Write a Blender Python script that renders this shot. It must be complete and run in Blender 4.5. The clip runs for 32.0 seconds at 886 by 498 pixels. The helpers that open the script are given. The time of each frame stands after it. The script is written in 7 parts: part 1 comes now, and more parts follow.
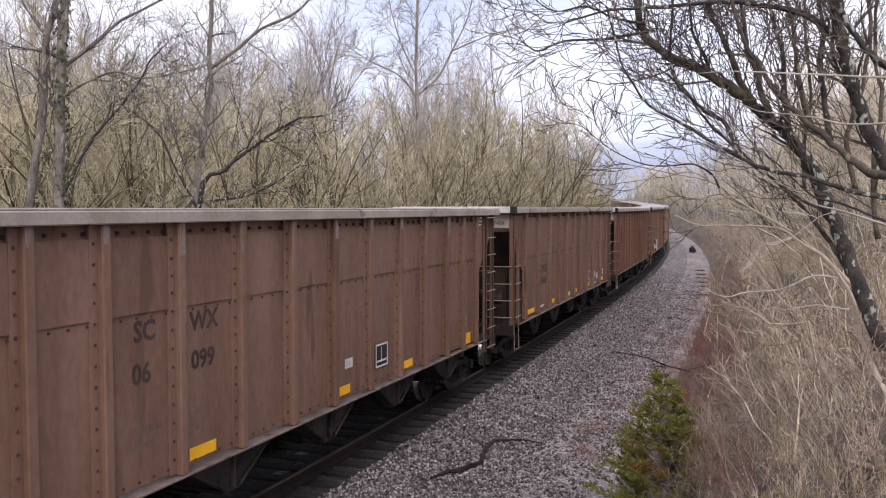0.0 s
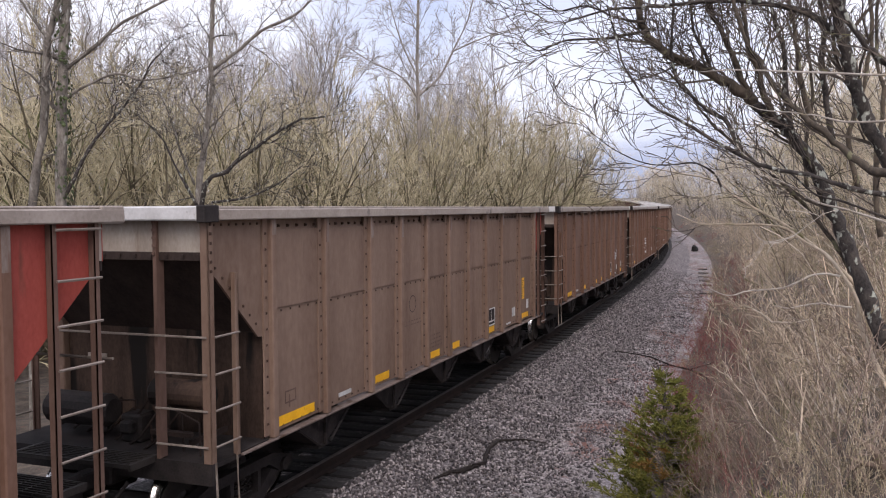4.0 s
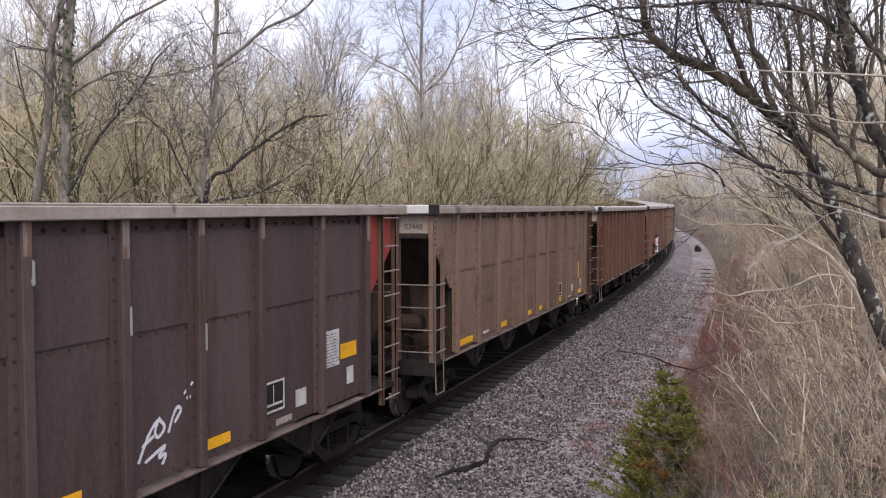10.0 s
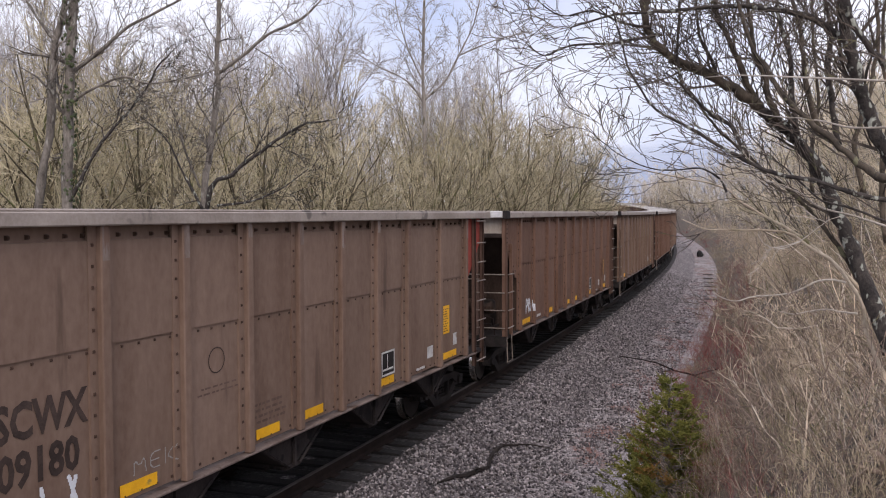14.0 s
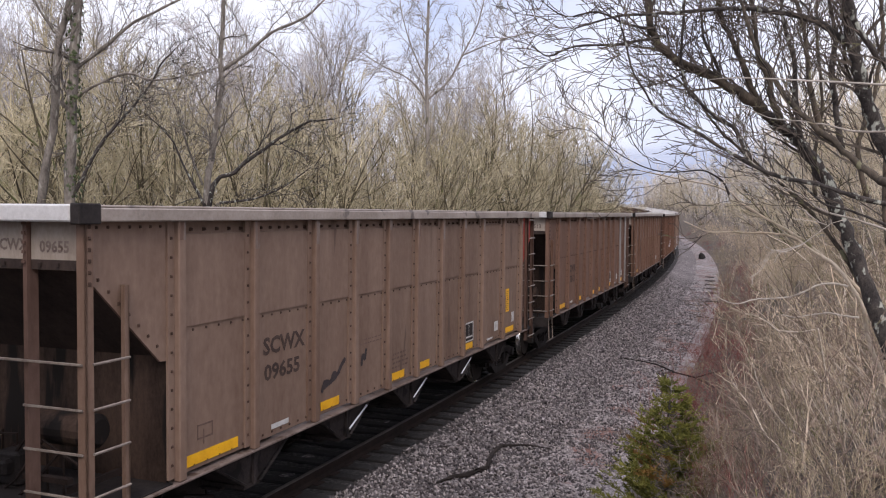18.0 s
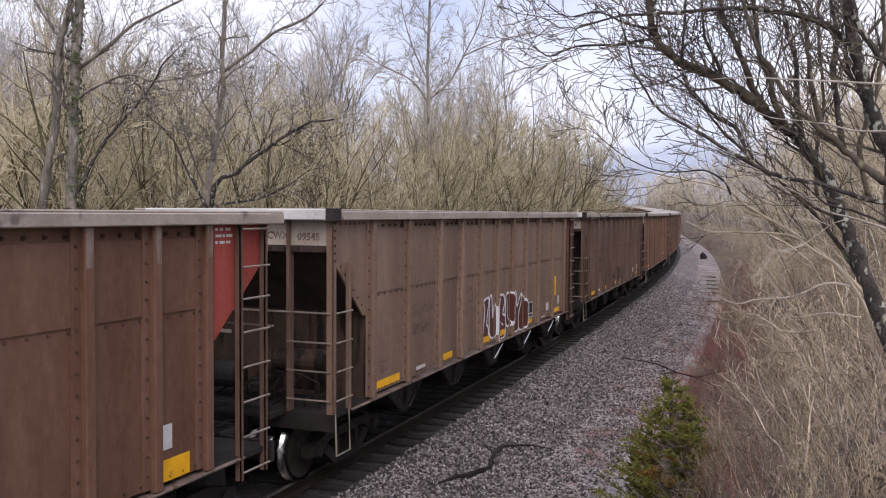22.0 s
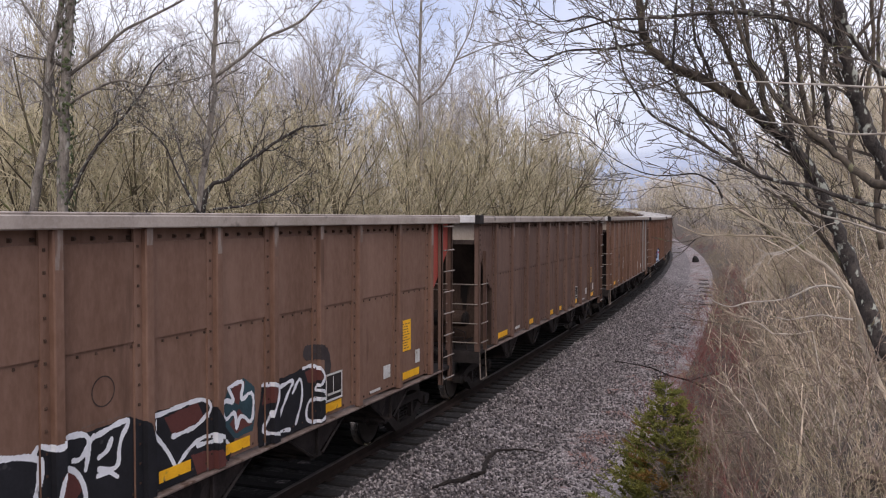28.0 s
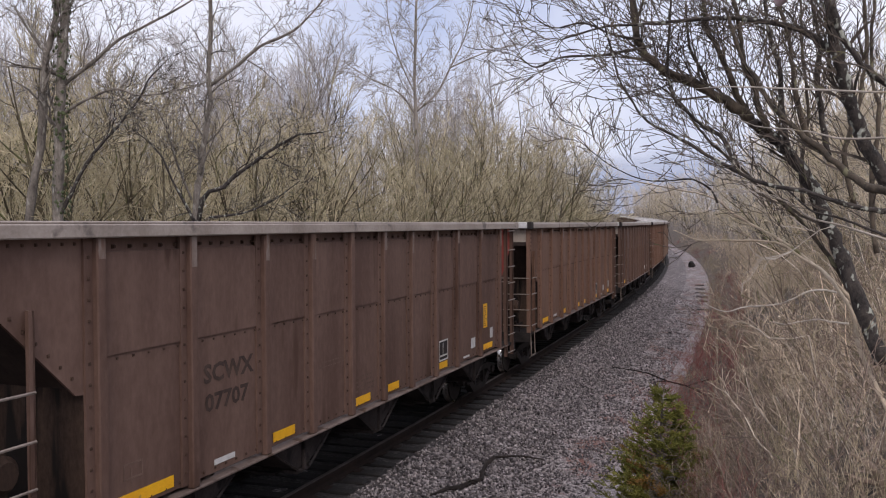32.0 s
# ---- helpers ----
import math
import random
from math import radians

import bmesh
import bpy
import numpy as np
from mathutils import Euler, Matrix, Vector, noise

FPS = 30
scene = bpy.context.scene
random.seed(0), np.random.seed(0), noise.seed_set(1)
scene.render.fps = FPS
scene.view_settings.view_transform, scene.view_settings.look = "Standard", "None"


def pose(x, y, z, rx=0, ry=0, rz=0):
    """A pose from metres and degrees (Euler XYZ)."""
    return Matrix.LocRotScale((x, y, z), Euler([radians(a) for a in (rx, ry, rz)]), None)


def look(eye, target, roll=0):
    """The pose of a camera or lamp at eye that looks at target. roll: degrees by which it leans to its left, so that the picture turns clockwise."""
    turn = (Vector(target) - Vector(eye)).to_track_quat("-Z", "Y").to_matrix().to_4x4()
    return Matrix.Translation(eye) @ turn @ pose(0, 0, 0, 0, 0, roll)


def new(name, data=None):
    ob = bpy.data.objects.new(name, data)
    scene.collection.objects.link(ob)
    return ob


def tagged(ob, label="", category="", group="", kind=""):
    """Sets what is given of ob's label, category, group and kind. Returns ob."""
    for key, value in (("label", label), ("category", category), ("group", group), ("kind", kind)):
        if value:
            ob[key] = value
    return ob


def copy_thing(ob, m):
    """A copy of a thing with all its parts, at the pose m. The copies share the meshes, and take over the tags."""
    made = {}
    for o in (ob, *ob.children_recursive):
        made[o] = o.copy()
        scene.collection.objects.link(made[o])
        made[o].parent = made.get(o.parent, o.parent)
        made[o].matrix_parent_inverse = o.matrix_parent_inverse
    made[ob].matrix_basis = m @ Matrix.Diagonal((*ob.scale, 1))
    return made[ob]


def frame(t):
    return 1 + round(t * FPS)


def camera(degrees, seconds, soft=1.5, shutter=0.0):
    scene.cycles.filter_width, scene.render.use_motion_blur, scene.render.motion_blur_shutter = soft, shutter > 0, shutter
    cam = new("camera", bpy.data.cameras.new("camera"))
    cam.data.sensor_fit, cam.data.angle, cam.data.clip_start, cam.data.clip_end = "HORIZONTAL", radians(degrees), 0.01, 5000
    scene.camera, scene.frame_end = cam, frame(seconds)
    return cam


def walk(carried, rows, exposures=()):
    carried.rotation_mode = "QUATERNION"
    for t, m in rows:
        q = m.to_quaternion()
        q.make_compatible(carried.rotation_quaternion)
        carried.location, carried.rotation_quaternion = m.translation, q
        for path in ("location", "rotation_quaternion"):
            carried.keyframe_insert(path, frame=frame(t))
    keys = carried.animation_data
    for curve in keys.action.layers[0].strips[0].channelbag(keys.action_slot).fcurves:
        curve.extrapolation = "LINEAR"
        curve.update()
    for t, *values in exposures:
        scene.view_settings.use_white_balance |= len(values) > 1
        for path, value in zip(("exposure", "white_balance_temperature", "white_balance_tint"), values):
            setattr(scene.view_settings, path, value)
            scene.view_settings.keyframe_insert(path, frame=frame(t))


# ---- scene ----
# Plan: camera on a bank beside a single track that bends away to the left; x right, y ahead, z = 0 at the rail tops.
cam = camera(53.54, 32.0, soft=1.1)
EYE = (0.0, 0.0, 3.80)
AIM = [
    (0, 87.404, 0.061, -0.003), (0.5, 87.412, 0.082, 0.019), (1, 87.416, 0.111, 0.035), (1.5, 87.419, 0.154, 0.050), (2, 87.421, 0.206, 0.066), 
    (2.5, 87.420, 0.247, 0.077), (3, 87.420, 0.291, 0.087), (3.5, 87.420, 0.337, 0.103), (5.5, 87.428, 0.488, 0.158), (6, 87.429, 0.477, 0.186), 
    (6.5, 87.423, 0.470, 0.207), (7, 87.387, 0.409, 0.222), (7.5, 87.340, 0.307, 0.238), (8, 87.326, 0.201, 0.256), (8.5, 87.331, 0.093, 0.272), 
    (9, 87.335, 0.055, 0.286), (9.5, 87.337, 0.071, 0.302), (10, 87.338, 0.064, 0.319), (10.5, 87.341, 0.079, 0.335), (11, 87.347, 0.134, 0.349), 
    (11.5, 87.352, 0.173, 0.355), (12, 87.393, 0.185, 0.369), (12.5, 87.500, 0.189, 0.393), (13, 87.614, 0.192, 0.408), (13.5, 87.678, 0.211, 0.420), 
    (14, 87.698, 0.140, 0.443), (14.5, 87.698, -0.165, 0.473), (16.5, 87.657, -0.373, 0.545), (17, 87.660, -0.396, 0.555), 
    (17.5, 87.667, -0.432, 0.571), (18, 87.669, -0.450, 0.584), (18.5, 87.672, -0.439, 0.593), (19, 87.679, -0.399, 0.604), 
    (19.5, 87.685, -0.350, 0.622), (20, 87.688, -0.317, 0.637), (20.5, 87.687, -0.271, 0.644), (21, 87.684, -0.226, 0.654), 
    (21.5, 87.685, -0.250, 0.673), (22, 87.690, -0.359, 0.680), (22.5, 87.693, -0.472, 0.672), (23, 87.694, -0.507, 0.660), 
    (23.5, 87.701, -0.484, 0.632), (24, 87.717, -0.446, 0.537), (24.5, 87.732, -0.418, 0.400), (25, 87.733, -0.399, 0.343), 
    (25.5, 87.730, -0.367, 0.354), (27.5, 87.817, -0.178, 0.175), (28, 87.992, -0.081, 0.187), (28.5, 88.097, 0.011, 0.197), 
    (29, 88.147, 0.074, 0.181), (29.5, 88.168, 0.117, 0.126), (30, 88.223, 0.155, 0.076), (30.5, 88.335, 0.193, 0.063), (31, 88.416, 0.236, 0.046), 
    (31.5, 88.433, 0.263, -0.006), (32, 88.433, 0.277, -0.069),
]
LIGHT = [(0, 0.38), (2, 0.27), (4, 0.26), (6, 0.32), (9, 0.40), (11, 0.30), (13, 0.12), (17, 0.26), (19, 0.22), (23, 0.21), (25, 0.13), (28, 0.10), (30, 0.00), (32, -0.07)]   # the camera's own exposure, in stops
walk(cam, [(t, pose(*EYE, a, b, c)) for t, a, b, c in AIM], [(t, e, 6400, 17) for t, e in LIGHT])

# ---- world and light: bright overcast ----
world = bpy.data.worlds.new("sky")
scene.world = world
world.use_nodes = True
wt = world.node_tree
wbg = wt.nodes["Background"]
sky = wt.nodes.new("ShaderNodeTexSky")
sky.sky_type = "NISHITA"
sky.sun_disc = False
sky.sun_elevation, sky.sun_rotation = radians(45), radians(174)
sky.air_density, sky.dust_density = 1.2, 3.0
cloud = wt.nodes.new("ShaderNodeTexNoise")
cloud.inputs["Scale"].default_value = 2.6
cloud.inputs["Detail"].default_value = 6
ramp = wt.nodes.new("ShaderNodeValToRGB")
ramp.color_ramp.elements[0].position, ramp.color_ramp.elements[1].position = 0.34, 0.58
ramp.color_ramp.elements[0].color = (5.2, 5.95, 7.9, 1)
ramp.color_ramp.elements[1].color = (9.2, 9.45, 10.2, 1)
wmix = wt.nodes.new("ShaderNodeMix")
wmix.data_type = "RGBA"
wmix.inputs["Factor"].default_value = 0.86
wt.links.new(cloud.outputs["Fac"], ramp.inputs["Fac"])
wt.links.new(sky.outputs["Color"], wmix.inputs["A"])
wt.links.new(ramp.outputs["Color"], wmix.inputs["B"])
wt.links.new(wmix.outputs["Result"], wbg.inputs["Color"])
wbg.inputs["Strength"].default_value = 0.112
sun = new("sun", bpy.data.lights.new("sun", "SUN"))
sun.data.energy, sun.data.angle, sun.data.color = 1.45, radians(30), (1.0, 0.92, 0.82)
sun.matrix_world = look((2, -20, 20), (0, 0, 0))

# ---- track arithmetic ----
RAD = 728.5                      # radius of the bend
HEAD = 0.3659                    # heading at s = 0, from +y towards +x
P0 = Vector((-3.884, 10.0))
CEN = P0 - RAD * Vector((math.cos(HEAD), -math.sin(HEAD)))
PITCH, SPEED, START = 16.18, 15.133, 2.58


def grade(s):
    s = min(max(s, 0.0), 420.0)
    return 2.5e-5 * s * s + 5e-5 * max(s - 60, 0) ** 2 if s < 200 else 1.98 + 0.0240 * (s - 200)


def at(s, o=0.0, z=0.0):
    """A point s along the track, o to its right and z above the rails."""
    a = HEAD - s / RAD
    return Vector((CEN.x + (RAD + o) * math.cos(a), CEN.y - (RAD + o) * math.sin(a), z + grade(s)))


def so(x, y):
    dx, dy = x - CEN.x, y - CEN.y
    return (HEAD - math.atan2(-dy, dx)) * RAD, math.hypot(dx, dy) - RAD


def smooth(a, b, x):
    t = min(max((x - a) / (b - a), 0.0), 1.0)
    return t * t * (3 - 2 * t)


def bed(o):
    """Height of the ballast and of the shoulder path beside the rails."""
    a = abs(o)
    if a < 1.55:
        return -0.22
    return -0.22 - 0.40 * smooth(1.55, 3.3, a) - 0.08 * smooth(3.3, 5.0, a)


# ---- mesh building ----
class Shape:
    def __init__(self):
        self.v, self.f, self.bolts, self.worn = [], [], [], []

    def add(self, v, f):
        n = len(self.v)
        self.v += [tuple(p) for p in v]
        self.f += [tuple(i + n for i in q) for q in f]
        return self

    def box(self, x0, x1, y0, y1, z0, z1):
        self.add([(x0, y0, z0), (x1, y0, z0), (x1, y1, z0), (x0, y1, z0), (x0, y0, z1), (x1, y0, z1), (x1, y1, z1), (x0, y1, z1)],
                 [(0, 3, 2, 1), (4, 5, 6, 7), (0, 1, 5, 4), (1, 2, 6, 5), (2, 3, 7, 6), (3, 0, 4, 7)])
        return self

    def cbox(self, x0, x1, y0, y1, z0, z1, c=0.012):
        """A box with chamfered edges."""
        v, ids = [], {}
        X, Y, Z = (x0, x1), (y0, y1), (z0, z1)
        for i in (0, 1):
            for j in (0, 1):
                for k in (0, 1):
                    p = [X[i], Y[j], Z[k]]
                    inn = [p[0] + (c if i == 0 else -c), p[1] + (c if j == 0 else -c), p[2] + (c if k == 0 else -c)]
                    for ax in range(3):
                        q = list(inn)
                        q[ax] = p[ax]
                        ids[i, j, k, ax] = len(v)
                        v.append(q)
        f = []
        for ax in range(3):
            b, d = [a for a in range(3) if a != ax]
            for side in (0, 1):
                ring = []
                for m, n in ((0, 0), (1, 0), (1, 1), (0, 1)):
                    key = [0, 0, 0]
                    key[ax], key[b], key[d] = side, m, n
                    ring.append(ids[(*key, ax)])
                f.append(ring)
            for m in (0, 1):
                for n in (0, 1):
                    k0, k1 = [0, 0, 0], [0, 0, 0]
                    k0[b], k0[d], k1[b], k1[d] = m, n, m, n
                    k0[ax], k1[ax] = 0, 1
                    f.append([ids[(*k0, b)], ids[(*k1, b)], ids[(*k1, d)], ids[(*k0, d)]])
        for i in (0, 1):
            for j in (0, 1):
                for k in (0, 1):
                    f.append([ids[i, j, k, 0], ids[i, j, k, 1], ids[i, j, k, 2]])
        return self.add(v, f)

    def tube(self, pts, radii, n=6, cap=True):
        pts = [Vector(p) for p in pts]
        v, f = [], []
        up = Vector((0.13, 0.21, 0.97))
        for i, p in enumerate(pts):
            d = (pts[min(i + 1, len(pts) - 1)] - pts[max(i - 1, 0)]).normalized()
            a = d.cross(up)
            a = a.normalized() if a.length > 1e-3 else Vector((1, 0, 0))
            b = d.cross(a)
            for k in range(n):
                t = 2 * math.pi * k / n
                v.append(p + (a * math.cos(t) + b * math.sin(t)) * radii[i])
        for i in range(len(pts) - 1):
            for k in range(n):
                f.append((i * n + k, i * n + (k + 1) % n, (i + 1) * n + (k + 1) % n, (i + 1) * n + k))
        if cap:
            f.append(tuple(range(n - 1, -1, -1)))
            f.append(tuple(range((len(pts) - 1) * n, len(pts) * n)))
        return self.add(v, f)

    def prism(self, poly, axis, a, b):
        """A flat outline pushed from a to b along axis; outline points fill the other two axes in order."""
        n = len(poly)
        v = []
        for w in (a, b):
            for p, q in poly:
                c = [p, q]
                c.insert(axis, w)
                v.append(c)
        return self.add(v, [tuple(range(n - 1, -1, -1)), tuple(range(n, 2 * n))] + [(i, (i + 1) % n, n + (i + 1) % n, n + i) for i in range(n)])

    def rivet(self, x, y, z, r=0.015, h=-0.013):
        k = 0.55
        self.bolts += range(len(self.f), len(self.f) + 5)
        self.add([(x - r, y, z - r), (x + r, y, z - r), (x + r, y, z + r), (x - r, y, z + r),
                  (x - r * k, y + h, z - r * k), (x + r * k, y + h, z - r * k), (x + r * k, y + h, z + r * k), (x - r * k, y + h, z + r * k)],
                 [(4, 5, 6, 7), (0, 1, 5, 4), (1, 2, 6, 5), (2, 3, 7, 6), (3, 0, 4, 7)])

    def shift(self, x, y, z):
        self.v = [(a + x, b + y, c + z) for a, b, c in self.v]
        return self

    def turned(self):
        """The same shape turned half round about z."""
        s = Shape()
        s.v, s.f = [(-x, -y, z) for x, y, z in self.v], list(self.f)
        return s

    def mesh(self, name, material, shade=False):
        me = bpy.data.meshes.new(name)
        me.from_pydata(self.v, [], self.f)
        b = bmesh.new()
        b.from_mesh(me)
        if len(self.f) < 6000:
            bmesh.ops.recalc_face_normals(b, faces=b.faces)
        b.to_mesh(me)
        b.free()
        if material:
            me.materials.append(material)
        if self.bolts:
            me.materials.append(M_BOLT)
            for i in self.bolts:
                me.polygons[i].material_index = 1
        if self.worn:
            me.materials.append(M_SCUFF)
            for i in self.worn:
                me.polygons[i].material_index = 2
        if shade:
            me.polygons.foreach_set("use_smooth", [True] * len(me.polygons))
        return me


def part(name, shape, material, parent=None, label="", shade=False):
    ob = new(name, shape.mesh(name, material, shade))
    ob.parent = parent
    return tagged(ob, label)


def empty(name, m=None):
    ob = new(name)
    if m is not None:
        ob.matrix_world = m
    return ob


# ---- materials ----
def mat(name, c1, c2, scale=3.0, stretch=(1, 1, 1), rough=0.8, metal=0.0, bump=0.3, dist=0.01, fine=60.0, c3=None, spot=0.62, vary=0.0, sep=0.0):
    """Two colours mixed by noise at two scales, an optional third in patches, with fine relief. vary: change from object to object."""
    m = bpy.data.materials.new(name)
    m.use_nodes = True
    nt = m.node_tree
    bs = nt.nodes["Principled BSDF"]
    tc = nt.nodes.new("ShaderNodeTexCoord")
    mp = nt.nodes.new("ShaderNodeMapping")
    mp.inputs["Scale"].default_value = stretch
    mq = nt.nodes.new("ShaderNodeMapping")
    mq.inputs["Scale"].default_value = [max(v, 0.5) for v in stretch]
    nt.links.new(tc.outputs["Object"], mq.inputs["Vector"])
    info = nt.nodes.new("ShaderNodeObjectInfo")
    off = nt.nodes.new("ShaderNodeMath")
    off.operation = "MULTIPLY"
    off.inputs[1].default_value = 37.0 if sep else 0.0
    nt.links.new(info.outputs["Random"], off.inputs[0])
    nt.links.new(tc.outputs["Object"], mp.inputs["Vector"])
    nt.links.new(off.outputs[0], mp.inputs["Location"])
    big, small = nt.nodes.new("ShaderNodeTexNoise"), nt.nodes.new("ShaderNodeTexNoise")
    for n, sc, dt in ((big, scale, 6), (small, fine, 3)):
        n.inputs["Scale"].default_value, n.inputs["Detail"].default_value = sc, dt
        n.inputs["Roughness"].default_value = 0.65
        nt.links.new((mp if n is big else mq).outputs["Vector"], n.inputs["Vector"])
    add = nt.nodes.new("ShaderNodeMath")
    add.operation = "MULTIPLY_ADD"
    add.inputs[1].default_value = 0.45
    nt.links.new(small.outputs["Fac"], add.inputs[0])
    nt.links.new(big.outputs["Fac"], add.inputs[2])
    rp = nt.nodes.new("ShaderNodeValToRGB")
    rp.color_ramp.elements[0].position, rp.color_ramp.elements[1].position = 0.55, 0.92
    rp.color_ramp.elements[0].color, rp.color_ramp.elements[1].color = (*c1, 1), (*c2, 1)
    nt.links.new(add.outputs[0], rp.inputs["Fac"])
    col = rp.outputs["Color"]
    if c3:
        pn = nt.nodes.new("ShaderNodeTexNoise")
        pn.inputs["Scale"].default_value, pn.inputs["Detail"].default_value = scale * 1.9, 8
        nt.links.new(mp.outputs["Vector"], pn.inputs["Vector"])
        pr = nt.nodes.new("ShaderNodeValToRGB")
        pr.color_ramp.elements[0].position, pr.color_ramp.elements[1].position = spot, spot + 0.06
        nt.links.new(pn.outputs["Fac"], pr.inputs["Fac"])
        mx = nt.nodes.new("ShaderNodeMix")
        mx.data_type = "RGBA"
        mx.inputs["B"].default_value = (*c3, 1)
        nt.links.new(pr.outputs["Color"], mx.inputs["Factor"])
        nt.links.new(col, mx.inputs["A"])
        col = mx.outputs["Result"]
    if vary:
        hs = nt.nodes.new("ShaderNodeHueSaturation")
        mr = nt.nodes.new("ShaderNodeMapRange")
        mr.inputs["To Min"].default_value, mr.inputs["To Max"].default_value = 1 - vary, 1 + vary
        nt.links.new(info.outputs["Random"], mr.inputs["Value"])
        nt.links.new(mr.outputs["Result"], hs.inputs["Value"])
        nt.links.new(col, hs.inputs["Color"])
        col = hs.outputs["Color"]
    nt.links.new(col, bs.inputs["Base Color"])
    bs.inputs["Roughness"].default_value, bs.inputs["Metallic"].default_value = rough, metal
    bs.inputs["Specular IOR Level"].default_value = 0.2 if 0.69 < rough < 0.88 else 0.5      # dusty paint and soot have little gloss
    if bump:
        bp = nt.nodes.new("ShaderNodeBump")
        bp.inputs["Strength"].default_value, bp.inputs["Distance"].default_value = bump, dist
        nt.links.new(add.outputs[0], bp.inputs["Height"])
        nt.links.new(bp.outputs["Normal"], bs.inputs["Normal"])
    return m


STREAK = (1.0, 1.0, 0.16)
BODY = {
    "brown": mat("brown_steel", (0.127, 0.069, 0.046), (0.206, 0.123, 0.090), 1.3, STREAK, 0.72, 0.0, 0.12, 0.006, 14, (0.109, 0.061, 0.042), 0.63, 0.05, 1),
    "grey": mat("grey_brown_steel", (0.151, 0.095, 0.068), (0.237, 0.162, 0.122), 1.3, STREAK, 0.72, 0.0, 0.12, 0.006, 14, (0.118, 0.077, 0.056), 0.65, 0.05, 1),
    "dark": mat("dark_purple_steel", (0.058, 0.038, 0.037), (0.103, 0.072, 0.068), 1.3, STREAK, 0.70, 0.0, 0.12, 0.006, 26, (0.070, 0.043, 0.034), 0.64, 0.05, 1),
    "rust": mat("rusty_red_steel", (0.109, 0.052, 0.033), (0.180, 0.101, 0.071), 1.4, STREAK, 0.78, 0.0, 0.16, 0.006, 14, (0.107, 0.051, 0.032), 0.64, 0.06, 1),
    "deep": mat("deep_brown_steel", (0.096, 0.056, 0.043), (0.163, 0.102, 0.079), 1.3, STREAK, 0.72, 0.0, 0.12, 0.006, 14, (0.077, 0.043, 0.031), 0.62, 0.05, 1),
}
M_CHORD = mat("weathered_aluminium", (0.25, 0.205, 0.170), (0.40, 0.340, 0.295), 1.5, (1, 1, 1), 0.55, 0.1, 0.08, 0.004, 30, (0.14, 0.115, 0.10), 0.62, 0.05, 1)
M_BRIGHT = mat("bright_end_cap_steel", (0.50, 0.48, 0.46), (0.70, 0.68, 0.66), 2.0, (1, 1, 1), 0.45, 0.2, 0.05, 0.004, 30, (0.32, 0.29, 0.26), 0.66, 0.03, 1)
M_ZINC = mat("dull_zinc_grey_steel", (0.20, 0.19, 0.185), (0.31, 0.295, 0.285), 2.0, STREAK, 0.6, 0.1, 0.05, 0.004, 30, (0.20, 0.175, 0.15), 0.66, 0.03, 1)
M_HEADER = mat("pale_grey_paint", (0.27, 0.220, 0.180), (0.42, 0.365, 0.310), 1.8, STREAK, 0.7, 0.0, 0.1, 0.004, 30, (0.20, 0.14, 0.10), 0.63, 0.05, 1)
M_RED = mat("faded_red_paint", (0.24, 0.040, 0.030), (0.36, 0.080, 0.060), 1.5, STREAK, 0.7, 0.0, 0.1, 0.004, 30, (0.12, 0.05, 0.035), 0.62, 0.05, 1)
M_BLACK = mat("sooty_black_steel", (0.013, 0.011, 0.011), (0.038, 0.031, 0.029), 3.0, (1, 1, 1), 0.75, 0.0, 0.25, 0.006, 40, None, 0.6, 0.1, 1)
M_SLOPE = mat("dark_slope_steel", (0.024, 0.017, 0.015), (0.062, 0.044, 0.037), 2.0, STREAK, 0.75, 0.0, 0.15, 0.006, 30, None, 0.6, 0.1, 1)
M_CHUTE = mat("coal_blackened_chute", (0.016, 0.013, 0.0125), (0.050, 0.040, 0.038), 2.4, (1, 1, 0.6), 0.8, 0.0, 0.25, 0.006, 40, (0.012, 0.010, 0.010), 0.54, 0.1, 1)
M_ENDBROWN = mat("mottled_dark_brown_steel", (0.026, 0.016, 0.012), (0.082, 0.052, 0.038), 1.6, STREAK, 0.75, 0.0, 0.15, 0.006, 30, (0.012, 0.009, 0.008), 0.52, 0.05, 1)
M_SCUFF = mat("rubbed_pale_paint", (0.15, 0.105, 0.084), (0.25, 0.200, 0.172), 5.0, STREAK, 0.7, 0.0, 0.1, 0.003, 30, (0.15, 0.092, 0.068), 0.50, 0.05, 1)
# Rust and the shade at each bolt head, painted as one dark tone.
M_BOLT = mat("rust_and_shade_bolts", (0.040, 0.024, 0.017), (0.085, 0.050, 0.036), 9.0, (1, 1, 1), 0.8, 0.0, 0.1, 0.003, 40)
M_COAL = mat("coal_dust_lining", (0.010, 0.010, 0.010), (0.045, 0.040, 0.036), 2.0, (1, 1, 1), 0.9, 0.0, 0.3, 0.01, 30, None, 0.6, 0.1, 1)
M_BARE = mat("worn_rail_steel", (0.12, 0.100, 0.09), (0.22, 0.19, 0.175), 2.0, (1, 1, 1), 0.45, 0.8, 0.05, 0.002, 40)
M_RAIL = mat("rusty_rail_side", (0.013, 0.009, 0.008), (0.034, 0.022, 0.018), 3.0, (1, 1, 1), 0.85, 0.0, 0.3, 0.004, 50)
M_WHEEL = mat("dark_wheel_steel", (0.020, 0.017, 0.015), (0.050, 0.042, 0.038), 3.0, (1, 1, 1), 0.6, 0.4, 0.2, 0.004, 40)
M_TREAD = mat("polished_tread_steel", (0.50, 0.49, 0.47), (0.70, 0.69, 0.67), 3.0, (1, 1, 1), 0.22, 1.0, 0.02, 0.002, 40)
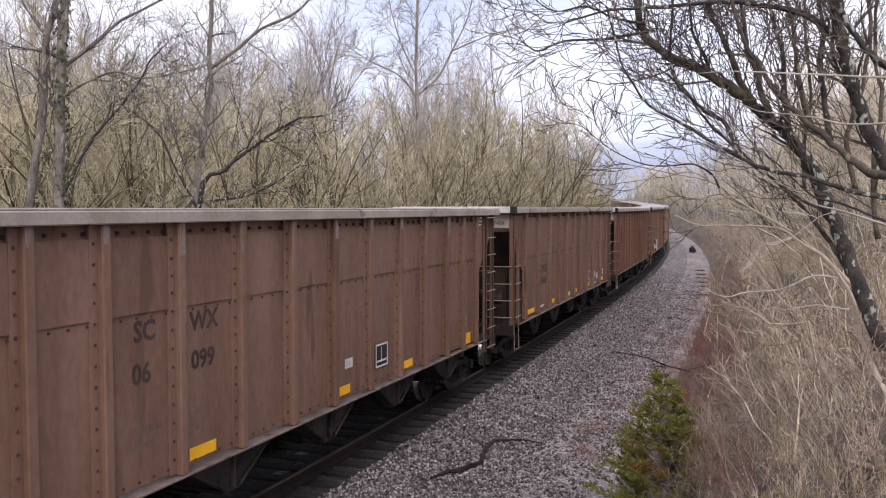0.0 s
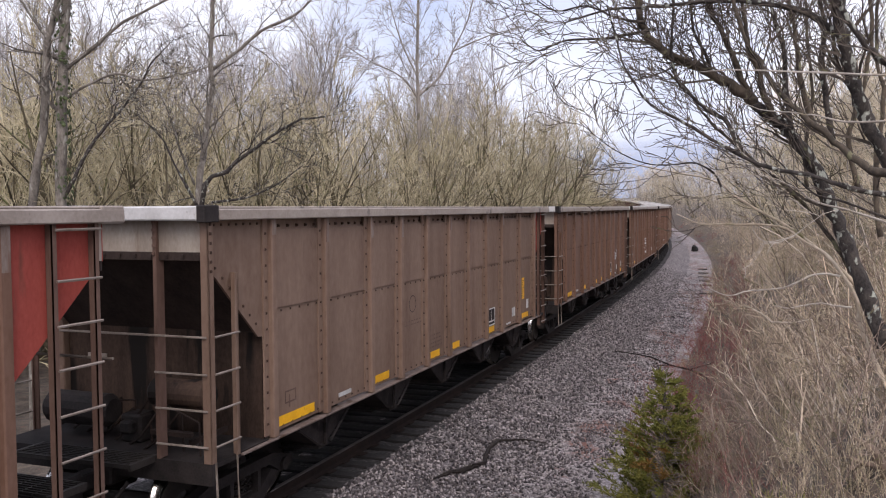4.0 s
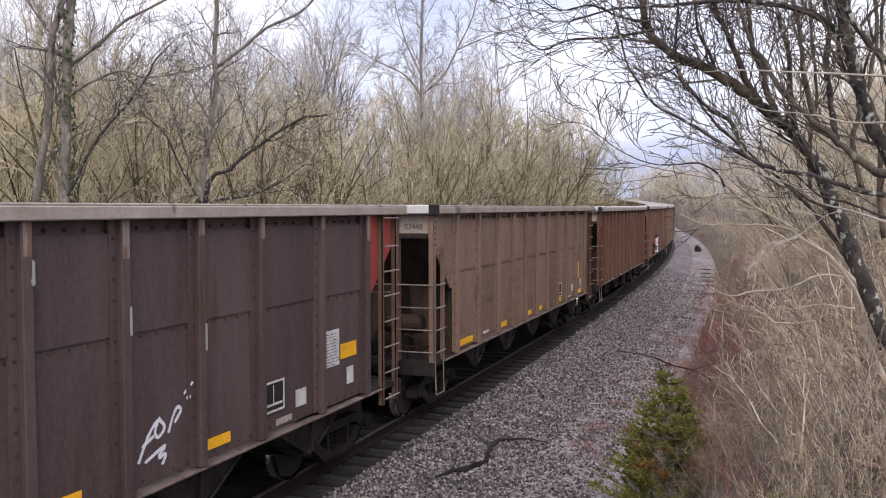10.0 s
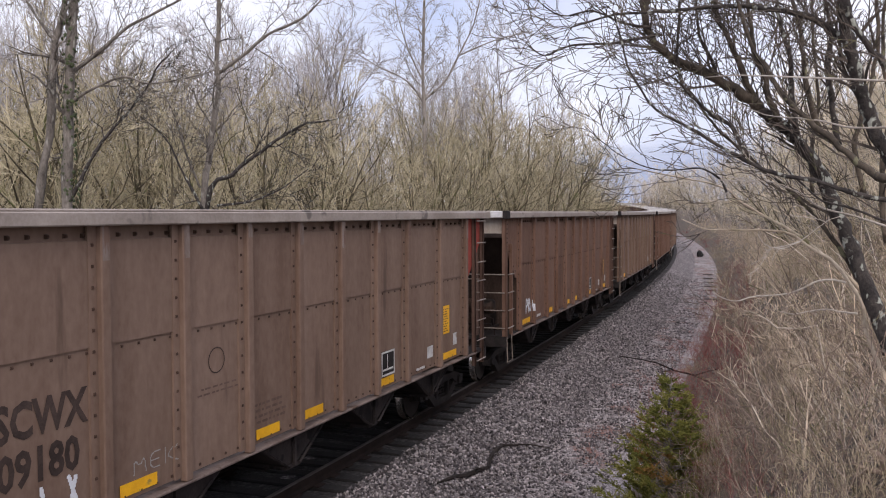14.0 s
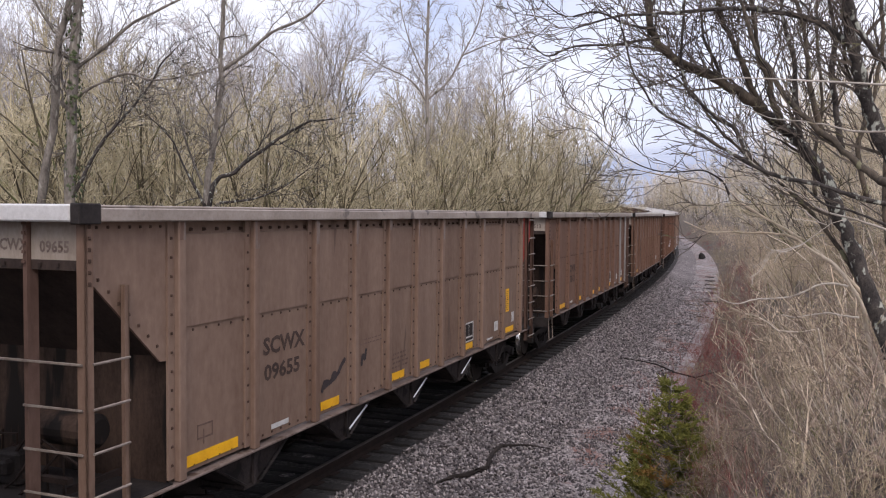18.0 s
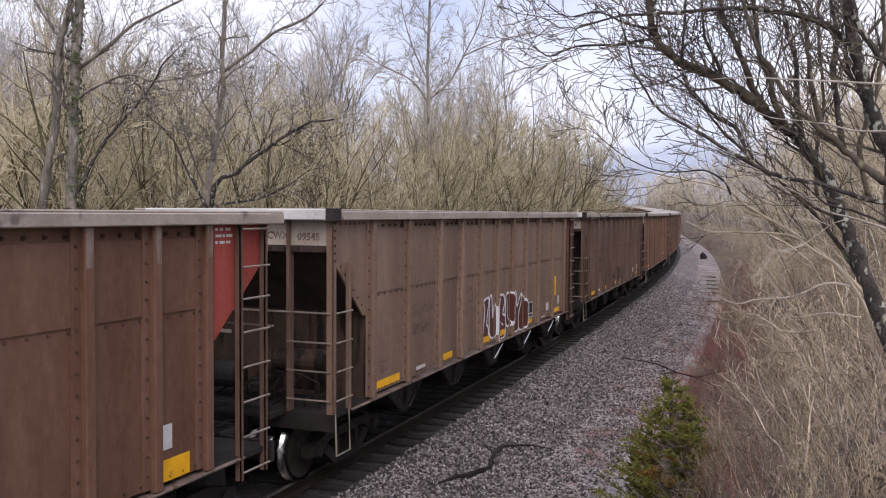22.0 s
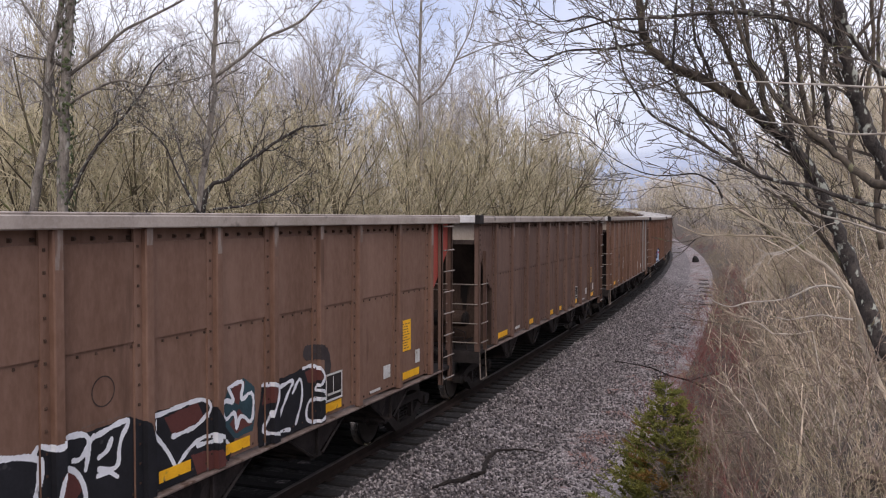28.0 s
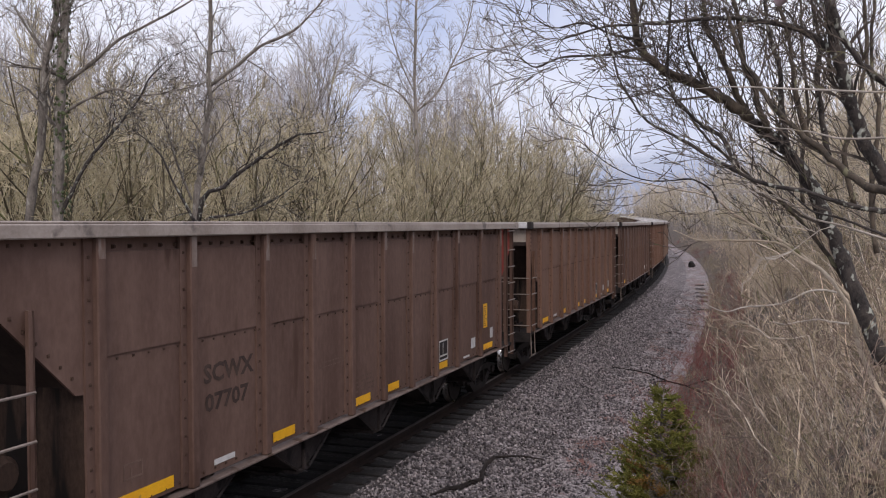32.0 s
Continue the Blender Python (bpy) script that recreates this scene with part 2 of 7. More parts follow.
M_BAR = mat("worn_bar_steel", (0.16, 0.125, 0.10), (0.33, 0.28, 0.24), 4.0, (1, 1, 1), 0.6, 0.2, 0.1, 0.003, 40, None, 0.6, 0.1, 1)
M_YELLOW = mat("yellow_reflective_tape", (0.74, 0.355, 0.008), (0.92, 0.49, 0.012), 4.0, (1, 1, 1), 0.5, 0.0, 0.05, 0.002, 60, (0.35, 0.22, 0.06), 0.66, 0.08, 1)
M_WHITE = mat("dirty_white_paint", (0.42, 0.40, 0.38), (0.66, 0.65, 0.63), 4.0, (1, 1, 1), 0.7, 0.0, 0.05, 0.002, 60, (0.30, 0.25, 0.21), 0.64, 0.08, 1)
M_LETTER = mat("faded_black_lettering", (0.034, 0.024, 0.020), (0.075, 0.051, 0.042), 5.0, (1, 1, 1), 0.8, 0.0, 0.05, 0.002, 60, None, 0.6, 0.1, 1)
M_FAINT = mat("almost_gone_lettering", (0.110, 0.070, 0.054), (0.175, 0.116, 0.090), 5.0, (1, 1, 1), 0.8, 0.0, 0.05, 0.002, 60, None, 0.6, 0.1, 1)
M_WORN = mat("worn_dark_lettering", (0.046, 0.031, 0.026), (0.088, 0.059, 0.047), 5.0, (1, 1, 1), 0.8, 0.0, 0.05, 0.002, 60, None, 0.6, 0.1, 1)
M_OLDTIE = mat("grey_rotten_wood", (0.035, 0.029, 0.027), (0.12, 0.100, 0.092), 3.0, (0.6, 5, 5), 0.9, 0.0, 0.6, 0.01, 50, None, 0.6, 0.25, 1)
M_TIE = mat("creosoted_wood", (0.006, 0.005, 0.005), (0.019, 0.016, 0.015), 3.0, (0.6, 5, 5), 0.9, 0.0, 0.6, 0.01, 50, None, 0.6, 0.25, 1)


def gravel_mat(name, dark, mid, light, scale, litter=None):
    """Crushed stone: cells of differing grey with dark joints; litter: brown patches of leaves."""
    m = bpy.data.materials.new(name)
    m.use_nodes = True
    nt = m.node_tree
    bs = nt.nodes["Principled BSDF"]
    tc = nt.nodes.new("ShaderNodeTexCoord")
    vo, ve = nt.nodes.new("ShaderNodeTexVoronoi"), nt.nodes.new("ShaderNodeTexVoronoi")
    ve.feature = "DISTANCE_TO_EDGE"
    for n in (vo, ve):
        n.inputs["Scale"].default_value = scale
        nt.links.new(tc.outputs["Object"], n.inputs["Vector"])
    sepc = nt.nodes.new("ShaderNodeSeparateColor")
    nt.links.new(vo.outputs["Color"], sepc.inputs["Color"])
    rp = nt.nodes.new("ShaderNodeValToRGB")
    els = rp.color_ramp.elements
    els[0].position, els[0].color = 0.0, (*dark, 1)
    els[1].position, els[1].color = 1.0, (*light, 1)
    e = els.new(0.55)
    e.color = (*mid, 1)
    nt.links.new(sepc.outputs[0], rp.inputs["Fac"])
    wide = nt.nodes.new("ShaderNodeTexNoise")
    wide.inputs["Scale"].default_value, wide.inputs["Detail"].default_value = 0.55, 7
    nt.links.new(tc.outputs["Object"], wide.inputs["Vector"])
    wr = nt.nodes.new("ShaderNodeMapRange")
    wr.inputs["From Min"].default_value, wr.inputs["From Max"].default_value = 0.3, 0.7
    wr.inputs["To Min"].default_value, wr.inputs["To Max"].default_value = 0.72, 1.25
    nt.links.new(wide.outputs["Fac"], wr.inputs["Value"])
    jr = nt.nodes.new("ShaderNodeMapRange")
    jr.inputs["From Max"].default_value = 0.12
    jr.inputs["To Min"].default_value = 0.35
    nt.links.new(ve.outputs["Distance"], jr.inputs["Value"])
    mul = nt.nodes.new("ShaderNodeMath")
    mul.operation = "MULTIPLY"
    nt.links.new(wr.outputs["Result"], mul.inputs[0])
    nt.links.new(jr.outputs["Result"], mul.inputs[1])
    hs = nt.nodes.new("ShaderNodeHueSaturation")
    nt.links.new(rp.outputs["Color"], hs.inputs["Color"])
    nt.links.new(mul.outputs[0], hs.inputs["Value"])
    col = hs.outputs["Color"]
    if litter:
        ln = nt.nodes.new("ShaderNodeTexNoise")
        ln.inputs["Scale"].default_value, ln.inputs["Detail"].default_value = 0.9, 9
        ln.inputs["Roughness"].default_value = 0.75
        nt.links.new(tc.outputs["Object"], ln.inputs["Vector"])
        lr = nt.nodes.new("ShaderNodeValToRGB")
        lr.color_ramp.elements[0].position, lr.color_ramp.elements[1].position = 0.53, 0.60
        nt.links.new(ln.outputs["Fac"], lr.inputs["Fac"])
        mx = nt.nodes.new("ShaderNodeMix")
        mx.data_type = "RGBA"
        mx.inputs["B"].default_value = (*litter, 1)
        nt.links.new(lr.outputs["Color"], mx.inputs["Factor"])
        nt.links.new(col, mx.inputs["A"])
        col = mx.outputs["Result"]
    nt.links.new(col, bs.inputs["Base Color"])
    bs.inputs["Roughness"].default_value = 0.9
    bp = nt.nodes.new("ShaderNodeBump")
    bp.inputs["Strength"].default_value, bp.inputs["Distance"].default_value = 0.8, 0.03
    nt.links.new(ve.outputs["Distance"], bp.inputs["Height"])
    nt.links.new(bp.outputs["Normal"], bs.inputs["Normal"])
    return m


M_BALLAST = gravel_mat("grey_crushed_stone", (0.055, 0.046, 0.047), (0.205, 0.178, 0.178), (0.50, 0.445, 0.435), 17.0)
M_DARKBED = gravel_mat("near_black_stone", (0.012, 0.010, 0.010), (0.034, 0.030, 0.030), (0.085, 0.076, 0.074), 19.0)
M_PATH = gravel_mat("worn_gravel_path", (0.19, 0.167, 0.164), (0.36, 0.318, 0.312), (0.52, 0.465, 0.455), 22.0, (0.19, 0.095, 0.075))
M_LITTER = mat("leaf_litter_soil", (0.050, 0.040, 0.031), (0.17, 0.130, 0.098), 2.4, (1, 1, 1), 0.95, 0.0, 0.9, 0.03, 22, (0.13, 0.070, 0.055), 0.62)


def ground_height(x, y):
    s, o = so(x, y)
    s = min(max(s, -900.0), 900.0)
    z = bed(o) - 0.07 if abs(o) < 6 else -0.77
    z += 2.9 * smooth(5.3, 8.2, o) * (1 - 0.55 * smooth(10, 45, s))
    z -= 0.5 * smooth(-4, -9, o)
    if abs(o) > 5:
        z += 0.22 * noise.noise((x * 0.35, y * 0.35, 0)) + 0.05 * noise.noise((x * 1.7, y * 1.7, 3))
    far = math.hypot(x, y)
    if far > 260:
        z += min((far - 260) * 0.012, 8) * (0.5 + noise.noise((x * 0.004, y * 0.004, 7)))
    return z + grade(s)


def spread(near, step, far, grow):
    out, p = [0.0], step
    while out[-1] < far:
        out.append(out[-1] + p)
        if out[-1] > near:
            p *= grow
    return out


def ground_sheet():
    xp = spread(14, 0.45, 3200, 1.09)
    yp = spread(34, 0.45, 3200, 1.09)
    xs = [-v for v in reversed(xp[1:])] + xp
    ys = [-v for v in reversed(spread(4, 0.6, 3200, 1.16)[1:])] + yp
    v = [(x, y, ground_height(x, y)) for y in ys for x in xs]
    n = len(xs)
    f = [(j * n + i, j * n + i + 1, (j + 1) * n + i + 1, (j + 1) * n + i) for j in range(len(ys) - 1) for i in range(n - 1)]
    me = bpy.data.meshes.new("ground")
    me.from_pydata(v, [], f)
    me.polygons.foreach_set("use_smooth", [True] * len(f))
    me.materials.append(M_LITTER)
    tagged(new("ground", me), "brown leaf litter and soil beside the railway", "ground", kind="structure")


def strip(name, o_list, s_list, rough_z, material, lift=0.0):
    v, f = [], []
    for s in s_list:
        for o in o_list:
            p = at(s, o, bed(o) + lift)
            p.z += rough_z * noise.noise((p.x * 2.3, p.y * 2.3, 1)) + rough_z * 0.6 * noise.noise((p.x * 9, p.y * 9, 2))
            if o == max(o_list) and o > 4:
                p.z -= 0.30            # the edge dips under the soil
            v.append(p)
    n = len(o_list)
    for j in range(len(s_list) - 1):
        for i in range(n - 1):
            f.append((j * n + i, j * n + i + 1, (j + 1) * n + i + 1, (j + 1) * n + i))
    me = bpy.data.meshes.new(name)
    me.from_pydata(v, [], f)
    me.polygons.foreach_set("use_smooth", [True] * len(f))
    me.materials.append(material)
    return new(name, me)


def s_steps():
    out = [-520 + 20 * i for i in range(25)]
    out += list(np.arange(-20, 60, 0.25)) + list(np.arange(60, 240, 1.0)) + [240 + 20 * i for i in range(28)]
    return [float(a) for a in out]


ground_sheet()
tagged(strip("ballast", [-3.6 + 0.22 * i for i in range(32)], s_steps(), 0.03, M_BALLAST), "grey crushed stone ballast under the track", "ballast", kind="structure")
# A near-black strip of stone, about as wide as the cars.
tagged(strip("ballast_core", [-1.62 + 0.27 * i for i in range(13)], s_steps(), 0.03, M_DARKBED, 0.011), "near-black ballast between and beside the rails", "ballast", kind="structure")
tagged(strip("gravel_path", [3.2 + 0.15 * i for i in range(13)], s_steps(), 0.035, M_PATH, 0.012), "worn gravel shoulder path with leaf litter", "path", kind="structure")


def rails():
    prof = [(-0.07, -0.172), (0.07, -0.172), (0.07, -0.158), (0.012, -0.135), (0.012, -0.045), (0.036, -0.032), (0.036, -0.008), (0.028, 0.0), (-0.028, 0.0),
            (-0.036, -0.008), (-0.036, -0.032), (-0.012, -0.045), (-0.012, -0.135), (-0.07, -0.158)]
    ss = [-520 + 6.0 * i for i in range(80)] + [-40 + 2.0 * i for i in range(140)] + [240 + 6.0 * i for i in range(90)]
    for o in (-0.755, 0.755):
        v, f, n = [], [], len(prof)
        for s in ss:
            v += [tuple(at(s, o + a, b)) for a, b in prof]
        for j in range(len(ss) - 1):
            f += [(j * n + i, j * n + (i + 1) % n, (j + 1) * n + (i + 1) % n, (j + 1) * n + i) for i in range(n)]
        me = bpy.data.meshes.new("rail")
        me.from_pydata(v, [], f)
        me.materials.append(M_RAIL)
        me.materials.append(M_BARE)
        for p in me.polygons:
            p.material_index = 1 if p.index % n in (6, 7, 8) else 0
        tagged(new("rail", me), "rusty steel rail with a worn bright head", "rail", "rails of the track", kind="structure")


rails()

# -- the hopper cars --
M_SILL = mat("scuffed_sill_steel", (0.095, 0.068, 0.057), (0.22, 0.172, 0.150), 2.2, (1, 1, 1), 0.7, 0.0, 0.15, 0.005, 30, (0.08, 0.05, 0.036), 0.58, 0.06, 1)
HALF = 7.295                      # from the middle of a car to its corner posts
SIDE, FACE = -1.475, -1.56         # side sheet and stake face on the camera's side
Z_SILL, Z_TOP, Z_CHORD = 1.05, 3.70, 3.85
END = 7.41                        # from the middle of a car to the corner posts of the end that comes up first
STAKES_A = [-6.14, -4.80, -3.39, -2.25, -1.11, 0.02, 1.15, 2.28, 3.42, 4.86, 6.19]
STAKES_B = [-6.12, -5.32, -4.44, -3.36, -2.26, -1.13, 0.0, 1.13, 2.26, 3.36, 4.44, 5.32, 6.12]


def text_shape(words, height, wide=1.0, space=1.0):
    cu = bpy.data.curves.new("lettering", "FONT")
    cu.body, cu.size, cu.space_character, cu.fill_mode = words, height * 1.40, space, "FRONT"
    cu.resolution_u = 2
    cu.offset = height * 0.045
    ob = bpy.data.objects.new("lettering", cu)
    scene.collection.objects.link(ob)
    bpy.context.view_layer.update()
    me = bpy.data.meshes.new_from_object(ob)
    s = Shape()
    s.v = [(p.co.x * wide, p.co.y) for p in me.vertices]
    s.f = [tuple(p.vertices) for p in me.polygons]
    bpy.data.objects.remove(ob)
    bpy.data.meshes.remove(me)
    return s


def on_side(s2, x, z, y=SIDE - 0.005):
    s = Shape()
    s.v, s.f = [(x + a, y, z + b) for a, b in s2.v], s2.f
    return s


def on_end(s2, y, z, x):
    """Lettering on the end header that faces -x."""
    s = Shape()
    s.v, s.f = [(x, y - a, z + b) for a, b in s2.v], s2.f
    return s


def plate(x0, x1, z0, z1, y=SIDE - 0.011):
    return Shape().box(x0, x1, y, y + 0.004, z0, z1)


def side_panel(x0, x1, seam, bolts=True):
    """One bay of the side: the sheet, a lap seam and its rows of bolts."""
    s = Shape()
    s.box(x0, x1, SIDE, SIDE + 0.03, Z_SILL + 0.06, seam)
    s.box(x0, x1, SIDE - 0.018, SIDE + 0.03, seam, Z_TOP - 0.13)
    s.box(x0, x1, SIDE + 0.03, SIDE + 0.05, Z_TOP - 0.13, Z_TOP + 0.02)
    w = x1 - x0
    n = max(4, int(w / 0.2)) if bolts else 0
    for i in range(n):
        x = x0 + w * (i + 0.5) / n
        s.rivet(x, SIDE + 0.03, Z_TOP - 0.085, 0.020, -0.03)
        s.rivet(x, SIDE, seam - 0.045, 0.014)
        s.rivet(x, SIDE, Z_SILL + 0.11)
    return s


def stake(x, seam, bolts=True):
    s = Shape()
    s.cbox(x - 0.058, x + 0.058, FACE, SIDE + 0.001, Z_SILL + 0.02, Z_TOP, 0.012)
    s.box(x - 0.16, x - 0.05, SIDE - 0.026, SIDE + 0.002, Z_SILL + 0.06, Z_TOP)
    if bolts:                                                # paint worn pale where loads have rubbed
        drop = 0.16 + 0.22 * (math.sin(x * 7.3) * 0.5 + 0.5)
        s.worn += range(len(s.f), len(s.f) + 6)
        s.box(x - 0.044, x + 0.044, FACE - 0.002, FACE + 0.004, Z_TOP - drop, Z_TOP - 0.002)
    for i in range(13 if bolts else 0):
        s.rivet(x - 0.11, SIDE - 0.026, Z_SILL + 0.2 + 0.19 * i, 0.015)
    return s


def wheelset():
    s, t = Shape(), Shape()
    s.tube([(0, -0.98, 0), (0, 0.98, 0)], [0.075, 0.075], 10)
    for y in (-0.755, 0.755):
        o = -1 if y < 0 else 1
        rings = [(y - 0.068 * o, 0.475), (y - 0.04 * o, 0.475), (y - 0.03 * o, 0.456), (y + 0.065 * o, 0.452)]
        t.tube([(0, a, 0) for a, _ in rings], [b for _, b in rings], 22, False)
        face = [(y + 0.065 * o, 0.452), (y + 0.065 * o, 0.40), (y + 0.02 * o, 0.37), (y + 0.01 * o, 0.19), (y + 0.075 * o, 0.14), (y + 0.09 * o, 0.10), (y + 0.09 * o, 0.001)]
        s.tube([(0, a, 0) for a, _ in face], [b for _, b in face], 22, False)
        back = [(y - 0.068 * o, 0.475), (y - 0.068 * o, 0.38), (y - 0.02 * o, 0.34), (y - 0.02 * o, 0.15), (y - 0.08 * o, 0.12), (y - 0.08 * o, 0.01)]
        s.tube([(0, a, 0) for a, _ in back], [b for _, b in back], 22, False)
        for k in range(4):
            a = k * math.pi / 2 + 0.4
            s.tube([(0.26 * math.cos(a), y + 0.005 * o, 0.26 * math.sin(a)), (0.26 * math.cos(a), y + 0.02 * o, 0.26 * math.sin(a))], [0.035, 0.03], 8)
        s.tube([(0, y + 0.13 * o, 0), (0, y + 0.30 * o, 0)], [0.11, 0.11], 12)
    return s, t


def truck_frame(o):
    """Cast side frame with its two openings and spring window."""
    y0, y1 = sorted((o * 0.93, o * 1.08))
    s = Shape()
    s.prism([(-1.12, 0.52), (-0.62, 0.66), (0.62, 0.66), (1.12, 0.52), (1.12, 0.40), (0.78, 0.40), (0.55, 0.53), (-0.55, 0.53), (-0.78, 0.40), (-1.12, 0.40)], 1, y0, y1)
    s.prism([(-0.74, 0.40), (-0.58, 0.47), (-0.30, 0.26), (0.30, 0.26), (0.58, 0.47), (0.74, 0.40), (0.40, 0.14), (-0.40, 0.14)], 1, y0, y1)
    for x in (-0.33, 0.27):
        s.box(x, x + 0.07, y0, y1, 0.2, 0.56)
    for x in (-0.89, 0.89):
        s.tube([(x, o * 0.99, 0.457), (x, o * 1.12, 0.457)], [0.10, 0.085], 10)
    return s


def spring(x, o):
    s = Shape()
    pts = [(x + 0.06 * math.cos(a), o * 1.0 + 0.06 * math.sin(a), 0.26 + 0.25 * i / 18) for i in range(19) for a in (i * 1.75,)]
    return s.tube(pts, [0.018] * 19, 3)


def hopper_chute(x):
    """An outlet that narrows downwards from the sill, with flanged edges and its gate frame."""
    s = Shape()
    top, bot = 1.0, 0.60
    v = [(x - 0.80, -1.40, top), (x + 0.80, -1.40, top), (x + 0.80, 1.40, top), (x - 0.80, 1.40, top),
         (x - 0.13, -1.36, bot), (x + 0.13, -1.36, bot), (x + 0.13, 1.36, bot), (x - 0.13, 1.36, bot)]
    s.add(v, [(0, 3, 2, 1), (4, 5, 6, 7), (0, 1, 5, 4), (1, 2, 6, 5), (2, 3, 7, 6), (3, 0, 4, 7)])
    s.box(x - 0.17, x + 0.17, -1.39, 1.39, bot - 0.035, bot + 0.01)
    s.box(x - 0.24, x + 0.24, -1.10, 1.10, bot - 0.06, bot - 0.035)
    for y in (-1.41, 1.41):
        for e in (-1, 1):
            s.tube([(x + e * 0.80, y, top), (x + e * 0.13, y, bot)], [0.020, 0.020], 4)
        s.box(x - 0.02, x + 0.02, y - 0.02, y + 0.02, bot, top)
    return s


def half_parts(kind, bolts=True):
    """Parts of the camera's side and of the end that comes up first; each is built again half turned for the other side."""
    stakes = STAKES_A if kind == "A" else STAKES_B
    seam = 2.62 if kind == "A" else 2.80
    L = []                                                   # name, shape, material key, label
    for a, b in zip(stakes, stakes[1:]):
        L.append(("side_panel", side_panel(a - 0.07, b - 0.07, seam, bolts), "body", ""))
    for x in stakes:
        L.append(("side_stake", stake(x, seam, bolts), "body", ""))
    L.append(("top_chord", Shape().cbox(-END + 0.095, HALF + 0.17, -1.61, -1.41, Z_TOP, Z_CHORD - 0.025, 0.012)
              .cbox(-END + 0.095, HALF + 0.17, -1.585, -1.40, Z_CHORD - 0.028, Z_CHORD, 0.010), M_CHORD, "weathered grey top chord"))
    L.append(("side_sill", Shape().cbox(-END + 0.55, HALF - 0.55, -1.56, -1.38, 1.035, 1.066, 0.008), "sill", "scuffed side sill lip"))
    # end that the camera sees first (-x): gusset, posts, ladder
    e = -END
    g = Shape().prism([(e - 0.03, Z_TOP + 0.02), (e + 1.26, Z_TOP + 0.02), (e + 1.26, 2.30), (e + 1.02, 2.32), (e - 0.03, 3.28)], 1, SIDE, SIDE + 0.03)
    for i in range(7):
        t = (i + 0.5) / 7
        g.rivet(e + 0.12 + 0.92 * t, SIDE, 3.24 - 0.82 * t, 0.016)
        g.rivet(e + 0.1 + 1.0 * t, SIDE, Z_TOP - 0.05)
    L.append(("end_gusset", g, "body", ""))
    # angle-steel corner post, ladder and posts of the end
    post = Shape().box(e - 0.05, e + 0.04, FACE, FACE + 0.02, 1.10, Z_TOP).box(e - 0.05, e - 0.03, FACE, FACE + 0.10, 1.10, Z_TOP)
    for i in range(6):
        post.rivet(e - 0.005, FACE, 3.66 - 0.1 * i, 0.018)
    L.append(("corner_post", post, "body", "rusty angle-steel corner post"))
    L.append(("ladder_post", Shape().box(e + 0.43, e + 0.49, FACE, FACE + 0.02, 1.08, 3.12).box(e + 0.47, e + 0.49, FACE, FACE + 0.08, 1.08, 3.12), "body", ""))
    for z in (2.46, 2.06, 1.67, 1.28):
        L.append(("rung", Shape().tube([(e, FACE - 0.03, z), (e + 0.46, FACE - 0.03, z)], [0.013, 0.013], 5), M_BAR, ""))
        L.append(("rung", Shape().tube([(e - 0.07, FACE + 0.03, z), (e - 0.07, -0.86, z)], [0.013, 0.013], 5), M_BAR, ""))
    L.append(("handrail", Shape().tube([(e - 0.07, -0.86, 2.46), (e - 0.07, 1.52, 2.46)], [0.014, 0.014], 5), M_BAR, ""))
    mid = Shape().box(e + 0.0, e + 0.10, -0.875, -0.86, 1.10, Z_TOP).box(e - 0.04, e + 0.0, -0.885, -0.84, 1.10, Z_TOP)
    for i in range(5):
        mid.box(e - 0.065, e - 0.05, -0.88, -0.85, 3.33 + 0.085 * i, 3.36 + 0.085 * i)
    L.append(("end_post", mid, BODY["deep"], ""))
    L.append(("end_header", Shape().box(e + 0.02, e + 0.05, -1.50, 1.50, 3.36, Z_TOP + 0.02), M_HEADER, "pale grey painted end header"))
    bolts = Shape()
    for i in range(14):
        y = -1.4 + 0.21 * i
        bolts.box(e + 0.0, e + 0.02, y - 0.018, y + 0.018, 3.30, 3.335)
    bolts.box(e + 0.02, e + 0.04, -1.50, 1.50, 3.27, 3.36)
    L.append(("bolt_strip", bolts, M_SLOPE, ""))
    L.append(("end_chord", Shape().cbox(e - 0.17, e + 0.05, -1.505, 1.41, Z_TOP, Z_CHORD + 0.005, 0.015), M_BRIGHT, "bright worn end chord"))
    L.append(("corner_cap", Shape().cbox(e - 0.175, e + 0.092, -1.612, -1.508, Z_TOP - 0.02, Z_CHORD + 0.012, 0.01), M_BLACK, "black corner cap"))
    L.append(("corner_cap", Shape().cbox(e - 0.17, e + 0.12, 1.425, 1.605, Z_TOP - 0.01, Z_CHORD + 0.004, 0.015), M_CHORD, ""))
    # The set-back end sheets are coloured much darker than the body.
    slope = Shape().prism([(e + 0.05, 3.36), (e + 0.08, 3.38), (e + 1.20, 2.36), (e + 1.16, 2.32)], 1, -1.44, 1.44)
    L.append(("slope_sheet", slope, M_SLOPE, "dark sloping end sheet"))
    L.append(("end_bulkhead", Shape().box(e + 1.13, e + 1.17, -1.45, 1.45, 1.02, 2.36), M_ENDBROWN, "dark mottled brown end bulkhead"))
    # the other end (+x) of the same side: red gusset and tall ladder
    r = HALF
    g2 = Shape().prism([(r - 1.0, Z_TOP + 0.02), (r + 0.02, Z_TOP + 0.02), (r + 0.02, 3.36), (r - 0.71, 2.68), (r - 1.0, 2.42)], 1, SIDE, SIDE + 0.03)
    L.append(("end_gusset", g2, "red", ""))
